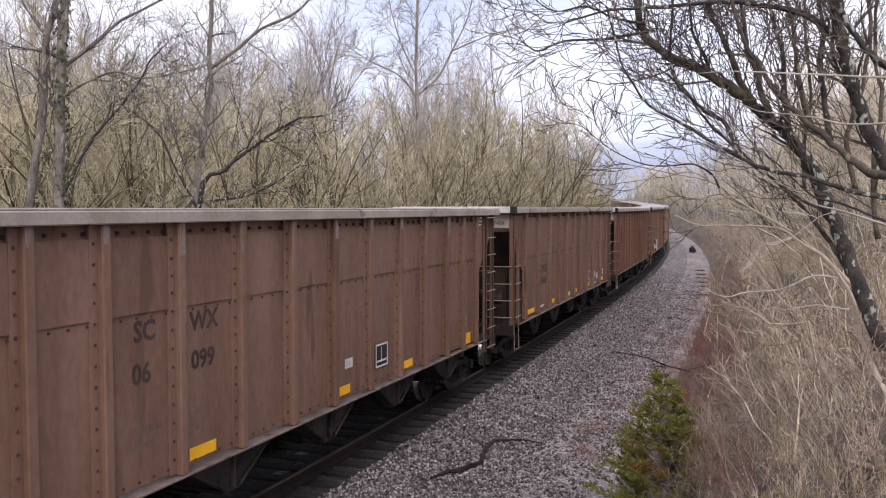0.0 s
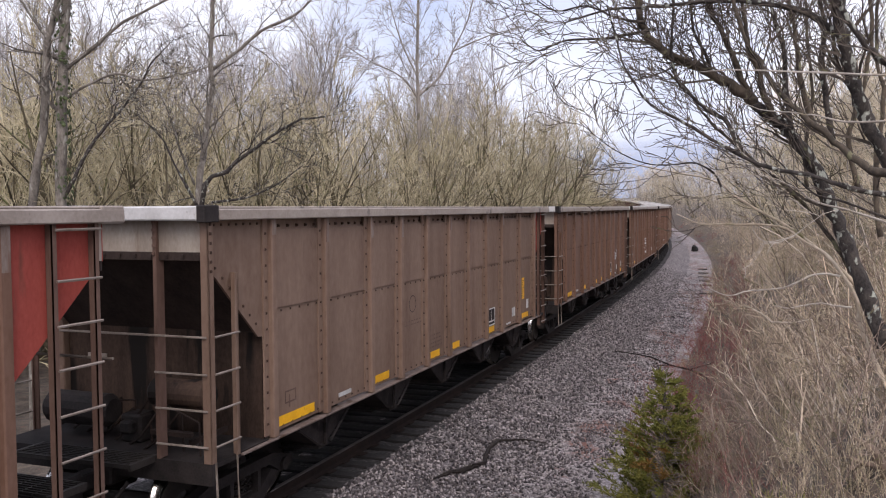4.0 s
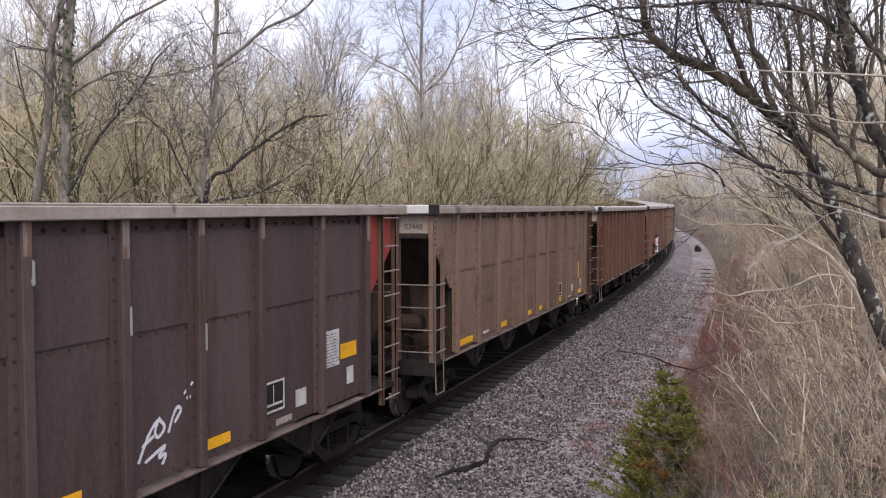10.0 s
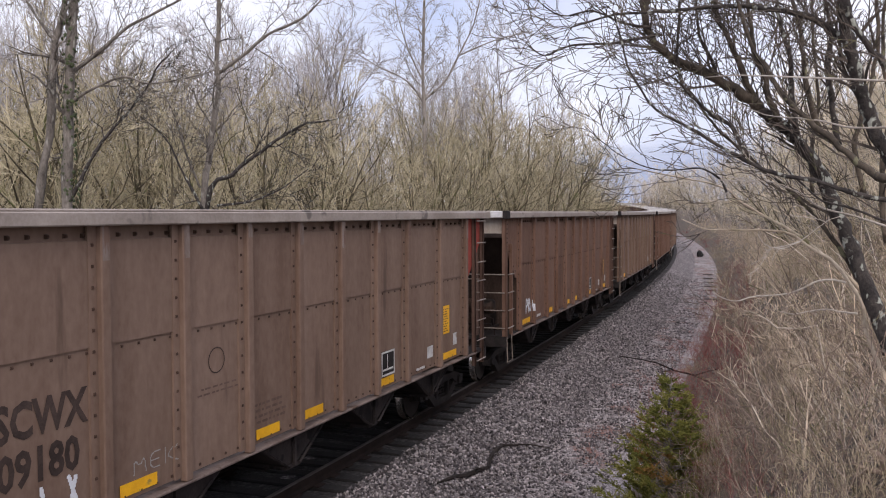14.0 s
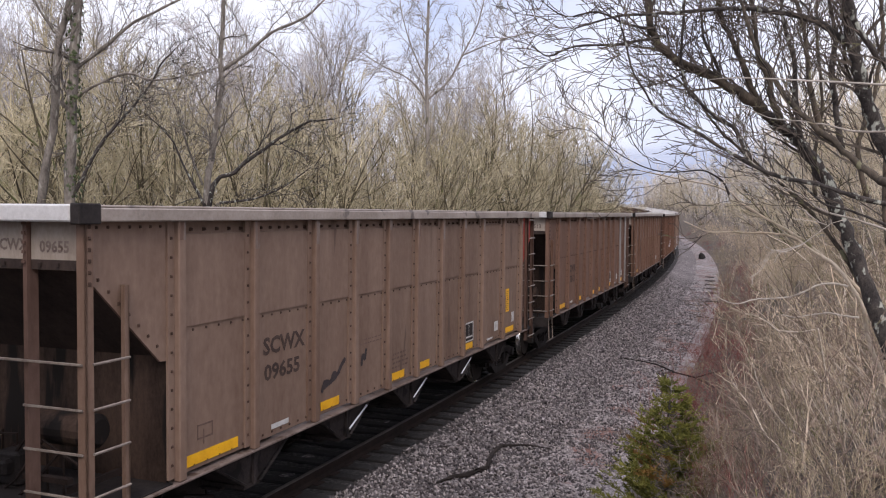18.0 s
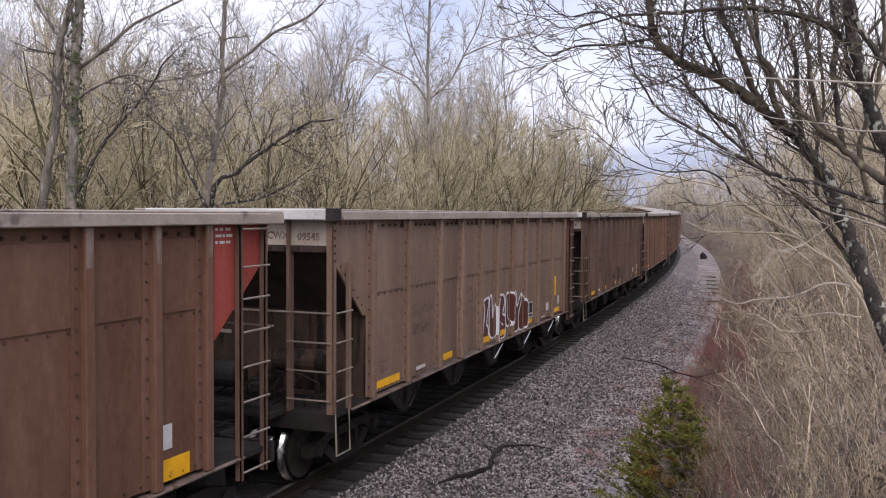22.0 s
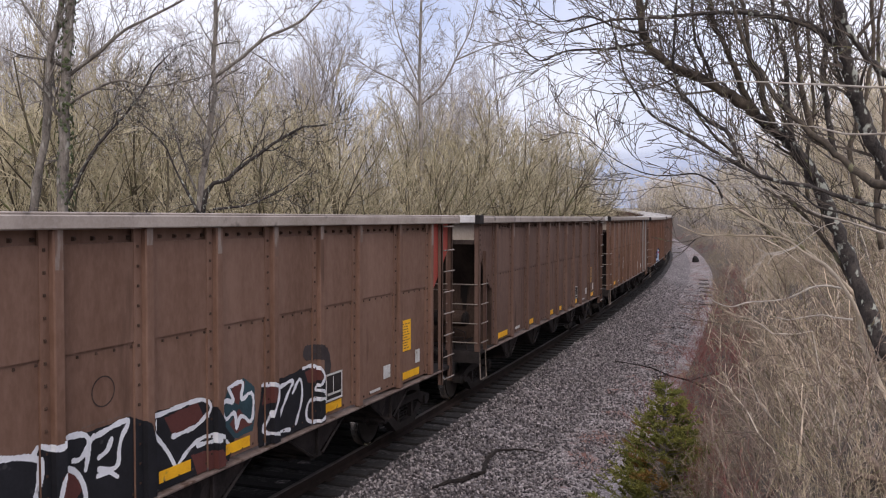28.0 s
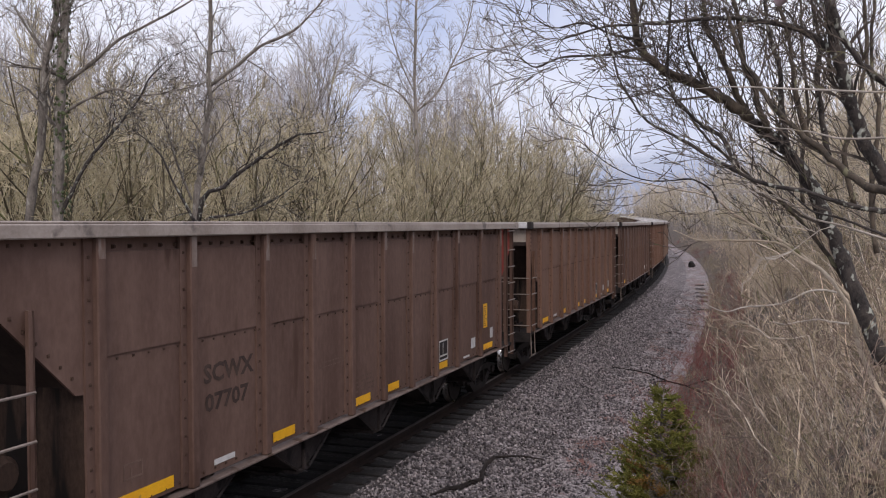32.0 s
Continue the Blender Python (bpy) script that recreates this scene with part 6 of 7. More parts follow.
def rounded(pts):
    """An open line with its bends eased."""
    for _ in range(2 if 2 < len(pts) < 24 else 0):
        mid = [(p[0] * (1 - f) + q[0] * f, p[1] * (1 - f) + q[1] * f) for p, q in zip(pts, pts[1:]) for f in (0.25, 0.75)]
        pts = [pts[0]] + mid[1:-1] + [pts[-1]]
    return pts


def mural(car, kind, coats, label, cell=0.009):
    """Filled letters and drawn lines in spray paint, later coats over earlier ones. coats: (paint, points, reach); reach 0 fills the outline."""
    stakes = STAKES_A if kind == "A" else STAKES_B
    xs = [q[0] for _, pts, _ in coats for q in pts]
    zs = [q[1] for _, pts, _ in coats for q in pts]
    X = np.arange(min(xs) - 0.12, max(xs) + 0.12, cell)
    Z = np.arange(1.085, max(zs) + 0.12, cell)
    gx, gz = np.meshgrid(X, Z, indexing="ij")
    wob = 0.005 * np.sin(gx * 23 + gz * 17)
    paints = list(dict.fromkeys(q[0] for q in coats))
    taken = np.full(gx.shape, -1)
    for paint, pts, reach in coats:
        if reach <= 0:
            hit = inside(gx + wob, gz + wob, pts)
        else:
            hit = np.zeros(gx.shape, bool)
            soft = rounded(pts)
            for q, r in zip(soft, soft[1:]):
                hit |= seg_dist(gx, gz, q, r) + wob < reach
        taken[hit] = paints.index(paint)
    lay(car, taken, X, Z, cell, stakes, [(i, paint) for i, paint in enumerate(paints)], "graffiti", label)


def bubble(paint, edge, width, pts):
    """One outlined letter with rounded corners."""
    for _ in range(2):
        pts = [(p[0] * (1 - f) + q[0] * f, p[1] * (1 - f) + q[1] * f) for p, q in zip(pts, pts[1:] + pts[:1]) for f in (0.22, 0.78)]
    return [(edge, pts + pts[:1], width), (paint, pts, 0), (edge, pts + pts[:1], width * 0.35)]


def word(letters, x, z, w, h, rise=0.0, gap=1.12):
    """Letter strokes laid out from x, each w wide and h high."""
    out = []
    for i, ch in enumerate(letters):
        for r in STROKES.get(ch, []):
            out.append([(x + i * w * gap + p * w, z + rise * i + q * h) for p, q in r])
    return out


WORDS = {}


def lettering(words, h, wide):
    if (words, h, wide) not in WORDS:
        WORDS[words, h, wide] = text_shape(words, h, wide)
    return WORDS[words, h, wide]


def put(car, name, shape, material, label=""):
    return part(name, shape, material, car, label)


SHARED = {}


MARKS = [-6.04, -4.72, -3.28, -2.18, -1.08, 0.0, 1.08, 2.18, 3.28, 4.72, 6.04]   # even scale on which the marks are laid out


def sticker(car, key, name, build, material, label="", kind="A"):
    """A mark that many cars bear alike: one mesh, an object each."""
    if key not in SHARED:
        sh = build()
        if kind == "A":
            sh.v = [(float(np.interp(x, MARKS, STAKES_A)), y, z) for x, y, z in sh.v]
        SHARED[key] = sh.mesh(name, material)
    ob = new(name, SHARED[key])
    ob.parent = car
    if "print" in name or name in ("painted_notice", "stencil_rule"):
        tagged(ob, label, kind="stuff")
    else:
        tagged(ob, label)


def ring(x, z, r, w=0.014):
    s = Shape()
    v = [(x + q * math.cos(a), SIDE - 0.006, z + q * math.sin(a)) for q in (r, r + w) for a in [i * math.pi / 12 for i in range(24)]]
    return s.add(v, [(i, (i + 1) % 24, 24 + (i + 1) % 24, 24 + i) for i in range(24)])


def bars(x, z, n, w, h, gap, seed=1):
    """Rows of small lettering too faint to read."""
    s, rng = Shape(), random.Random(seed)
    for i in range(n):
        a = x + rng.uniform(0, 0.1) * w
        while a < x + w * rng.uniform(0.8, 1.0):
            b = a + rng.uniform(0.04, 0.12)
            s.add([(a, SIDE - 0.005, z - i * gap), (b, SIDE - 0.005, z - i * gap), (b, SIDE - 0.005, z - i * gap + h), (a, SIDE - 0.005, z - i * gap + h)], [(0, 1, 2, 3)])
            a = b + rng.uniform(0.015, 0.04)
    return s


def outline_box(x0, x1, z0, z1, t, y):
    s = Shape()
    for a, b, c, d in ((x0, x1, z0, z0 + t), (x0, x1, z1 - t, z1), (x0, x0 + t, z0 + t, z1 - t), (x1 - t, x1, z0 + t, z1 - t)):
        s.box(a, b, y, y + 0.002, c, d)
    return s


def stencil_box(car, key, x0, x1, z0, z1, kind="A"):
    sticker(car, key + "a", "stencil_board", lambda: plate(x0, x1, z0, z1, SIDE - 0.0215), M_BLACK, "black stencil board with white rule", kind)
    sticker(car, key + "b", "stencil_rule", lambda: outline_box(x0, x1, z0, z1, 0.028, SIDE - 0.026)
            .box(x0 + 0.2, x0 + 0.215, SIDE - 0.026, SIDE - 0.024, z0 + 0.1, z1 - 0.05).box(x0 + 0.05, x1 - 0.05, SIDE - 0.026, SIDE - 0.024, z0 + 0.08, z0 + 0.11), M_WHITE, "", kind)


NUMBERS = {0: "06099", 1: "07406", 2: "06054", 3: "07317", 6: "07702", 7: "07798", 8: "07463", 10: "07448", 11: "06216", 13: "09180", 16: "07890", 17: "09655", 18: "07513", 19: "07529",
           20: "06250", 21: "09545", 22: "07756", 24: "07364", 26: "07488", 28: "07612", 29: "06192", 30: "07707"}
FADED = {18, 19, 3, 22, 16, 17, 30, 1, 28, 7, 8}


def decals(car, k, kind):
    num = NUMBERS.get(k)
    ink = M_LETTER if k == 13 else M_WORN if k in FADED else M_FAINT
    if kind == "A" and k != 9:
        for i, (a, b) in enumerate(((-5.90, -5.00), (-3.08, -2.58), (-0.90, -0.42), (0.14, 0.62), (2.36, 2.82), (4.88, 5.62))):
            sticker(car, "yA%d" % i, "reflector_strip", lambda: plate(a, b, 1.155, 1.275), M_YELLOW, "yellow reflective strip")
        sticker(car, "tag", "notice_sheet", lambda: plate(4.75, 5.26, 1.62, 2.13), M_YELLOW, "yellow notice sheet with dark print")
        sticker(car, "tagp", "notice_print", lambda: bars(4.81, 2.06, 10, 0.37, 0.014, 0.044, 4).shift(0, -0.009, 0), M_FAINT)
        sticker(car, "wl", "white_label", lambda: plate(4.20, 4.45, 1.30, 1.50), M_WHITE, "small white label")
        sticker(car, "wl2", "white_label", lambda: plate(5.46, 5.64, 1.36, 1.58), M_WHITE, "small white label")
        sticker(car, "wl3", "white_label", lambda: plate(-4.30, -3.90, 1.19, 1.25), M_WHITE, "narrow white strip")
        sticker(car, "wl4", "white_label", lambda: plate(3.72, 4.08, 1.16, 1.20), M_WHITE, "narrow white strip")
        stencil_box(car, "stA", 2.36, 2.82, 1.30, 1.68)
        if k not in FADED:
            sticker(car, "circ", "painted_ring", lambda: ring(-1.62, 2.22, 0.13), M_LETTER)
        sticker(car, "circb", "faint_print", lambda: bars(-1.95, 1.93, 2, 0.7, 0.02, 0.06, 2), M_FAINT)
        sticker(car, "ldA", "faint_print", lambda: bars(-0.95, 1.55, 4, 0.6, 0.03, 0.07, 3), M_FAINT)
        sticker(car, "tri", "painted_mark", lambda: outline_box(-5.72, -5.45, 1.40, 1.56, 0.02, SIDE - 0.006).box(-5.62, -5.60, SIDE - 0.006, SIDE - 0.004, 1.34, 1.5), M_FAINT)
        if num:
            tall = k == 13
            put(car, "reporting_mark", on_side(lettering("SCWX", 0.30 if tall else 0.20, 0.80 if tall else 1.16), -4.56, 1.99 if tall else 2.11), ink, "faded black reporting mark")
            put(car, "car_number", on_side(lettering(num, 0.29 if tall else 0.185, 0.86 if tall else 1.28), -4.54, 1.60 if tall else 1.80), ink, "faded black car number")
    elif kind == "B":
        for i, (a, b) in enumerate(((-3.20, -2.73), (0.10, 0.52), (2.40, 2.85))):
            sticker(car, "yB%d" % i, "reflector_strip", lambda: plate(a, b, 1.16, 1.29), M_YELLOW, "faded yellow reflective strip", kind="B")
        sticker(car, "yB3", "reflector_strip", lambda: plate(5.36, 5.86, 1.12, 1.34), M_YELLOW, "faded yellow reflective patch", kind="B")
        sticker(car, "yB9", "reflector_strip", lambda: plate(-5.95, -5.55, 1.14, 1.30), M_YELLOW, "faded yellow reflective strip", kind="B")
        sticker(car, "wB9", "white_label", lambda: plate(-5.82, -5.66, 1.50, 1.66), M_WHITE, "small white label", kind="B")
        sticker(car, "wB", "white_label", lambda: plate(0.36, 0.60, 1.52, 1.66), M_WHITE, "small white label", kind="B")
        sticker(car, "wB2", "white_label", lambda: plate(5.39, 5.59, 1.44, 1.69), M_WHITE, "small white label", kind="B")
        stencil_box(car, "stB", 1.36, 1.80, 1.36, 1.72, "B")
        if num:
            put(car, "reporting_mark", on_side(lettering("SC", 0.20, 0.98), -4.02, 2.53), M_LETTER, "black reporting mark")
            put(car, "reporting_mark", on_side(lettering("WX", 0.20, 0.98), -3.15, 2.53), M_LETTER, "black reporting mark")
            put(car, "car_number", on_side(lettering(num[:2], 0.20, 0.98), -4.05, 2.12), M_LETTER, "black car number")
            put(car, "car_number", on_side(lettering(num[2:], 0.20, 0.98), -3.14, 2.12), M_LETTER, "black car number")
        sticker(car, "ldC", "faint_print", lambda: bars(-4.08, 1.62, 2, 0.42, 0.08, 0.16, 6), M_FAINT, kind="B")
        sticker(car, "ldD", "faint_print", lambda: bars(-3.22, 1.62, 2, 0.36, 0.08, 0.16, 7), M_FAINT, kind="B")
        sticker(car, "redB", "painted_notice", lambda: bars(6.30, 3.60, 3, 0.3, 0.03, 0.07, 8), M_WHITE, kind="B")
    else:
        for i, (a, b) in enumerate(((-3.10, -2.60), (-0.95, -0.50), (0.16, 0.62), (2.38, 2.84))):
            sticker(car, "yC%d" % i, "reflector_strip", lambda: plate(a, b, 1.20, 1.32), M_YELLOW, "yellow reflective strip", kind="B")
        put(car, "notice_sheet", plate(4.98, 5.40, 1.64, 2.14), M_WHITE, "white notice sheet with faint print")
        tagged(put(car, "notice_print", bars(5.02, 2.08, 11, 0.30, 0.012, 0.042, 14).shift(0, -0.009, 0), M_SILL), kind="stuff")
        put(car, "reflector_strip", plate(5.44, 5.92, 1.70, 1.91), M_YELLOW, "yellow reflective patch")
        put(car, "reflector_strip", plate(-5.6, -5.2, 1.72, 1.92), M_YELLOW, "yellow reflective patch")
        put(car, "white_label", plate(5.62, 5.82, 1.32, 1.56), M_WHITE, "white label")
        put(car, "white_label", plate(4.24, 4.50, 1.28, 1.50), M_WHITE, "white label")
        put(car, "white_label", plate(3.78, 4.14, 1.15, 1.23), M_HEADER, "faded label strip")
        stencil_box(car, "stC", 3.50, 3.95, 1.34, 1.72, "B")
        put(car, "reporting_mark", on_side(lettering("HLX", 0.18, 0.9), -3.30, 2.30), M_WHITE, "worn pale reporting mark")
        put(car, "car_number", on_side(lettering("0040", 0.18, 0.9), -3.18, 1.90), M_WHITE, "worn pale car number")
        put(car, "painted_patch", plate(-1.98, -1.55, 1.62, 1.86), PAINT["navy"], "dark blue painted patch")
    if kind == "B" and num:
        put(car, "end_number", on_end(lettering("SCWX", 0.085, 0.90), -0.86, 3.56, -END + 0.014), M_FAINT, "reporting mark on the end header")
        put(car, "end_number", on_end(lettering(num, 0.085, 0.90), -0.86, 3.43, -END + 0.014), M_FAINT, "car number on the end header")
    if k < 33:
        sticker(car, "defect", "card_holder", lambda: on_end(lettering("DEFECT CARD", 0.052, 1.0), 1.16, 1.35, -END + 1.126), M_HEADER, "white lettering on the card holder", "B")
    if kind == "A" and num:
        e = -END
        put(car, "end_number", on_end(lettering("SCWX", 0.10, 0.98), -0.44, 3.445, e + 0.014), M_SILL, "reporting mark on the end header")
        put(car, "end_number", on_end(lettering(num, 0.10, 0.98), -0.98, 3.43, e + 0.014), M_SILL, "car number on the end header")


def tags(car, k, kind):
    """Sprayed lettering and throw-ups that single cars bear."""
    if k == 12:
        coats = bubble("pale", "black", 0.085, [(-3.36, 2.05), (-3.15, 2.10), (-2.83, 2.05), (-2.73, 1.94), (-2.78, 1.76), (-2.92, 1.62), (-3.05, 1.30), (-3.05, 1.05), (-3.45, 1.05)])
        coats += bubble("red", "black", 0.085, [(-2.67, 2.06), (-2.54, 2.11), (-2.05, 2.02), (-2.03, 1.92), (-2.09, 1.70), (-2.04, 1.40), (-2.02, 1.04), (-2.52, 1.04), (-2.58, 1.47), (-2.75, 1.60), (-2.84, 1.65), (-2.71, 1.80)])
        coats += bubble("pale", "black", 0.05, [(-2.97, 1.50), (-2.87, 1.56), (-2.72, 1.55), (-2.60, 1.43), (-2.58, 1.05), (-3.00, 1.05)])
        coats += bubble("pale", "black", 0.085, [(-2.00, 2.00), (-1.92, 2.11), (-1.70, 2.09), (-1.66, 2.00), (-1.73, 1.82), (-1.48, 1.94), (-1.41, 1.88), (-1.44, 1.73), (-1.35, 1.65), (-1.21, 1.49), (-1.16, 1.35), (-1.12, 1.05), (-1.97, 1.05), (-2.00, 1.33), (-2.10, 1.62), (-2.05, 1.86)])
        coats += bubble("pale", "black", 0.085, [(-0.62, 2.02), (-0.22, 2.12), (0.05, 2.00), (0.11, 1.67), (0.26, 1.35), (0.26, 1.05), (-0.42, 1.05), (-0.38, 1.35), (-0.61, 1.56), (-0.60, 1.81)])
        coats += bubble("blush", "black", 0.07, [(-1.39, 2.00), (-1.15, 2.00), (-0.94, 2.07), (-0.68, 1.93), (-0.63, 1.72), (-0.69, 1.53), (-0.44, 1.37), (-0.42, 1.05), (-1.09, 1.04), (-1.11, 1.30), (-1.21, 1.55), (-1.35, 1.71)])
        for pts in ([(-2.24, 2.05), (-2.29, 1.69), (-2.34, 1.28)], [(-1.89, 1.48), (-1.72, 1.40), (-1.40, 1.53), (-1.35, 1.65)], [(-1.72, 1.40), (-1.64, 1.22), (-1.60, 1.06)], [(-0.88, 1.41), (-0.89, 1.05)],
                    [(-0.49, 1.65), (-0.29, 1.70), (0.08, 1.66)], [(-0.38, 1.41), (-0.11, 1.43), (0.04, 1.41)]):
            coats.append(("black", pts, 0.022))
        for x, z in ((-0.79, 1.86), (-1.32, 1.83), (-1.13, 1.77), (-0.69, 1.33), (-0.61, 1.26), (-0.94, 1.97)):
            coats.append(("rose", [(x, z), (x + 0.03, z + 0.02)], 0.035))
        mural(car, kind, coats, "bold pale and red graffiti letters edged in black")
        sprayed(car, kind, [[(0.75, 1.77), (0.81, 1.49), (0.60, 1.38), (0.33, 1.48), (0.27, 1.67), (0.54, 1.66), (0.67, 1.45)], [(0.33, 1.30), (0.27, 1.49), (0.47, 1.56)]], [("white", 0.016, None)], label="thin white tag")
        sprayed(car, kind, word("MKT", 0.20, 1.95, 0.16, 0.16) + word("TOK", 0.18, 1.72, 0.16, 0.16), [("black", 0.014, None)], label="thin black tag")
        sprayed(car, kind, word("RN", 4.95, 1.42, 0.28, 0.22) + word("SE", 4.92, 1.20, 0.28, 0.20), [("white", 0.02, None), ("black", 0.04, None)], label="white tag")
    if k == 26:
        coats = [("black", [(-3.10, 1.92), (-2.49, 1.82), (-2.40, 1.89), (-2.21, 1.84), (-2.20, 1.91), (-1.82, 1.89), (-1.32, 1.92), (-1.11, 1.80), (-1.03, 1.57), (-1.08, 1.05), (-3.10, 1.05)], 0),
                 ("black", [(-1.04, 1.88), (-0.50, 1.89), (-0.19, 1.89), (-0.03, 1.73), (0.11, 1.55), (0.37, 1.30), (0.25, 1.05), (-1.08, 1.05)], 0),
                 ("teal", [(0.14, 1.70), (0.26, 1.90), (0.56, 1.97), (0.77, 1.82), (0.80, 1.56), (0.74, 1.32), (0.37, 1.30), (0.15, 1.52)], 0),
                 ("black", [(0.94, 1.81), (1.56, 1.83), (2.10, 1.89), (2.39, 1.70), (2.43, 1.07), (0.86, 1.08), (0.83, 1.37)], 0)]
        for pts in ([(-0.84, 1.80), (-0.30, 1.85), (-0.19, 1.66), (-0.70, 1.57)], [(-0.41, 1.32), (0.02, 1.28), (0.25, 1.07), (-0.31, 1.07)], [(0.32, 1.92), (0.59, 1.93), (0.46, 1.68), (0.34, 1.73)],
                    [(0.28, 1.49), (0.46, 1.63), (0.73, 1.40), (0.40, 1.36)], [(1.00, 1.78), (1.24, 1.78), (1.20, 1.59), (0.93, 1.57)], [(1.94, 1.81), (2.18, 1.83), (2.35, 1.66), (2.02, 1.64)], [(-2.24, 1.60), (-1.99, 1.59), (-1.92, 1.40), (-2.24, 1.20)]):
            coats.append(("maroon", pts, 0))
        for pts in ([(-3.10, 1.94), (-2.43, 1.82), (-2.40, 1.72), (-2.55, 1.10)], [(-2.48, 1.82), (-2.43, 1.91), (-2.33, 1.85), (-2.20, 1.85), (-2.19, 1.90), (-1.82, 1.89), (-1.90, 1.56)],
                    [(-1.82, 1.82), (-1.37, 1.91), (-1.33, 1.86), (-1.47, 1.73), (-1.48, 1.45), (-1.73, 1.52)], [(-1.80, 1.84), (-1.95, 1.66), (-2.04, 1.68)], [(-1.57, 1.76), (-1.63, 1.66), (-1.73, 1.63)]):
            coats.append(("white", pts, 0.026))
        for pts in ([(-2.26, 1.44), (-2.20, 1.62), (-2.06, 1.62), (-1.94, 1.49), (-1.89, 1.30), (-1.95, 1.10)], [(-1.75, 1.46), (-1.62, 1.48), (-1.50, 1.39)], [(-1.02, 1.89), (-1.05, 1.73), (-0.80, 1.48), (-0.66, 1.26)],
                    [(-1.02, 1.84), (-0.50, 1.87), (-0.19, 1.88), (-0.06, 1.74), (-0.30, 1.59), (-0.70, 1.58)], [(-0.61, 1.28), (-0.40, 1.42), (-0.14, 1.47), (0.14, 1.39), (0.31, 1.21)], [(-0.30, 1.39), (0.02, 1.38)]):
            coats.append(("white", pts, 0.024))
        for pts in ([(0.26, 1.90), (0.40, 1.70), (0.14, 1.80), (0.17, 1.52), (0.40, 1.64), (0.40, 1.35), (0.49, 1.59), (0.74, 1.36), (0.77, 1.82), (0.46, 1.68), (0.59, 1.96), (0.26, 1.90)], [(0.94, 1.81), (1.24, 1.79), (1.14, 1.49), (0.86, 1.22), (1.56, 1.14)],
                    [(1.35, 1.72), (1.71, 1.77), (1.49, 1.58), (1.27, 1.28)], [(1.64, 1.59), (1.83, 1.79), (1.90, 1.50), (1.71, 1.18)]):
            coats.append(("white", pts, 0.024))
        coats.append(("white", [(1.90, 1.86), (2.18, 1.87), (2.39, 1.66), (2.10, 1.54), (2.39, 1.49), (2.43, 1.10), (1.94, 1.13), (2.02, 1.44), (2.34, 1.39)], 0.024))
        mural(car, kind, coats, "black and maroon graffiti drawn over in white lines")
        sprayed(car, kind, [[(2.0, 2.05), (2.5, 2.0), (2.55, 1.75)], [(-3.35, 1.30), (-3.2, 1.7)]], [("haze", 0.10, None)])
    if k == 29:
        coats = bubble("sky", "navy", 0.055, [(-1.96, 1.75), (-1.89, 1.79), (-1.67, 1.64), (-1.60, 1.45), (-1.72, 1.32), (-1.45, 1.19), (-1.38, 1.09), (-1.90, 1.07), (-2.00, 1.19), (-1.90, 1.36), (-2.00, 1.46)])
        coats += bubble("sky", "navy", 0.055, [(-1.48, 1.66), (-1.25, 1.68), (-1.17, 1.53), (-1.41, 1.41), (-1.45, 1.30), (-1.14, 1.32), (-1.18, 1.08), (-1.38, 1.08), (-1.60, 1.34), (-1.64, 1.54)])
        coats += bubble("sky", "navy", 0.055, [(-1.13, 1.84), (-0.84, 1.82), (-0.80, 1.62), (-0.67, 1.31), (-0.76, 1.08), (-1.14, 1.08), (-1.09, 1.39), (-1.17, 1.61)])
        coats += bubble("sky", "navy", 0.055, [(-0.71, 1.73), (-0.44, 1.77), (-0.26, 1.64), (-0.31, 1.45), (-0.59, 1.33), (-0.50, 1.08), (-0.68, 1.08), (-0.76, 1.49)])
        coats += bubble("sky", "navy", 0.055, [(-0.26, 1.79), (-0.07, 1.83), (0.07, 1.69), (0.02, 1.48), (0.11, 1.08), (-0.36, 1.08), (-0.45, 1.31), (-0.22, 1.48)])
        coats += bubble("sky", "navy", 0.055, [(0.11, 1.10), (0.26, 1.30), (0.32, 1.56), (0.47, 1.81), (0.58, 1.75), (0.57, 1.52), (0.84, 1.57), (0.68, 1.36), (1.00, 1.14), (0.95, 1.08)])
        for x, z in ((-1.82, 1.50), (-1.30, 1.25), (-1.75, 1.16), (-0.59, 1.27), (-0.08, 1.61), (-0.18, 1.21), (0.54, 1.24), (-1.29, 1.60)):
            coats.append(("pink", [(x - 0.02, z - 0.03), (x + 0.02, z + 0.03)], 0.045))
        mural(car, kind, coats, "light blue graffiti edged in navy with magenta spots")
        sprayed(car, kind, [[(-2.60, 1.42), (-2.56, 1.52), (-2.44, 1.53)], [(-2.41, 1.32), (-2.34, 1.42), (-2.17, 1.40)], [(0.88, 1.71), (1.01, 1.78), (1.05, 1.66)]], [("haze", 0.05, None)])
        put(car, "chute_lettering", on_side(lettering("WH:FS", 0.15, 0.9), -2.98, 0.87, -1.503), PAINT["white"], "white hand-painted letters on the sill web")
        put(car, "painted_lip", Shape().box(-2.0, 1.0, -1.566, -1.5615, 1.038, 1.064), PAINT["sky"], "light blue paint on the sill lip")
        put(car, "painted_chute", Shape().box(-0.75, -0.2, -1.30, -1.286, 0.72, 1.0), PAINT["sky"], "light blue paint on a chute")
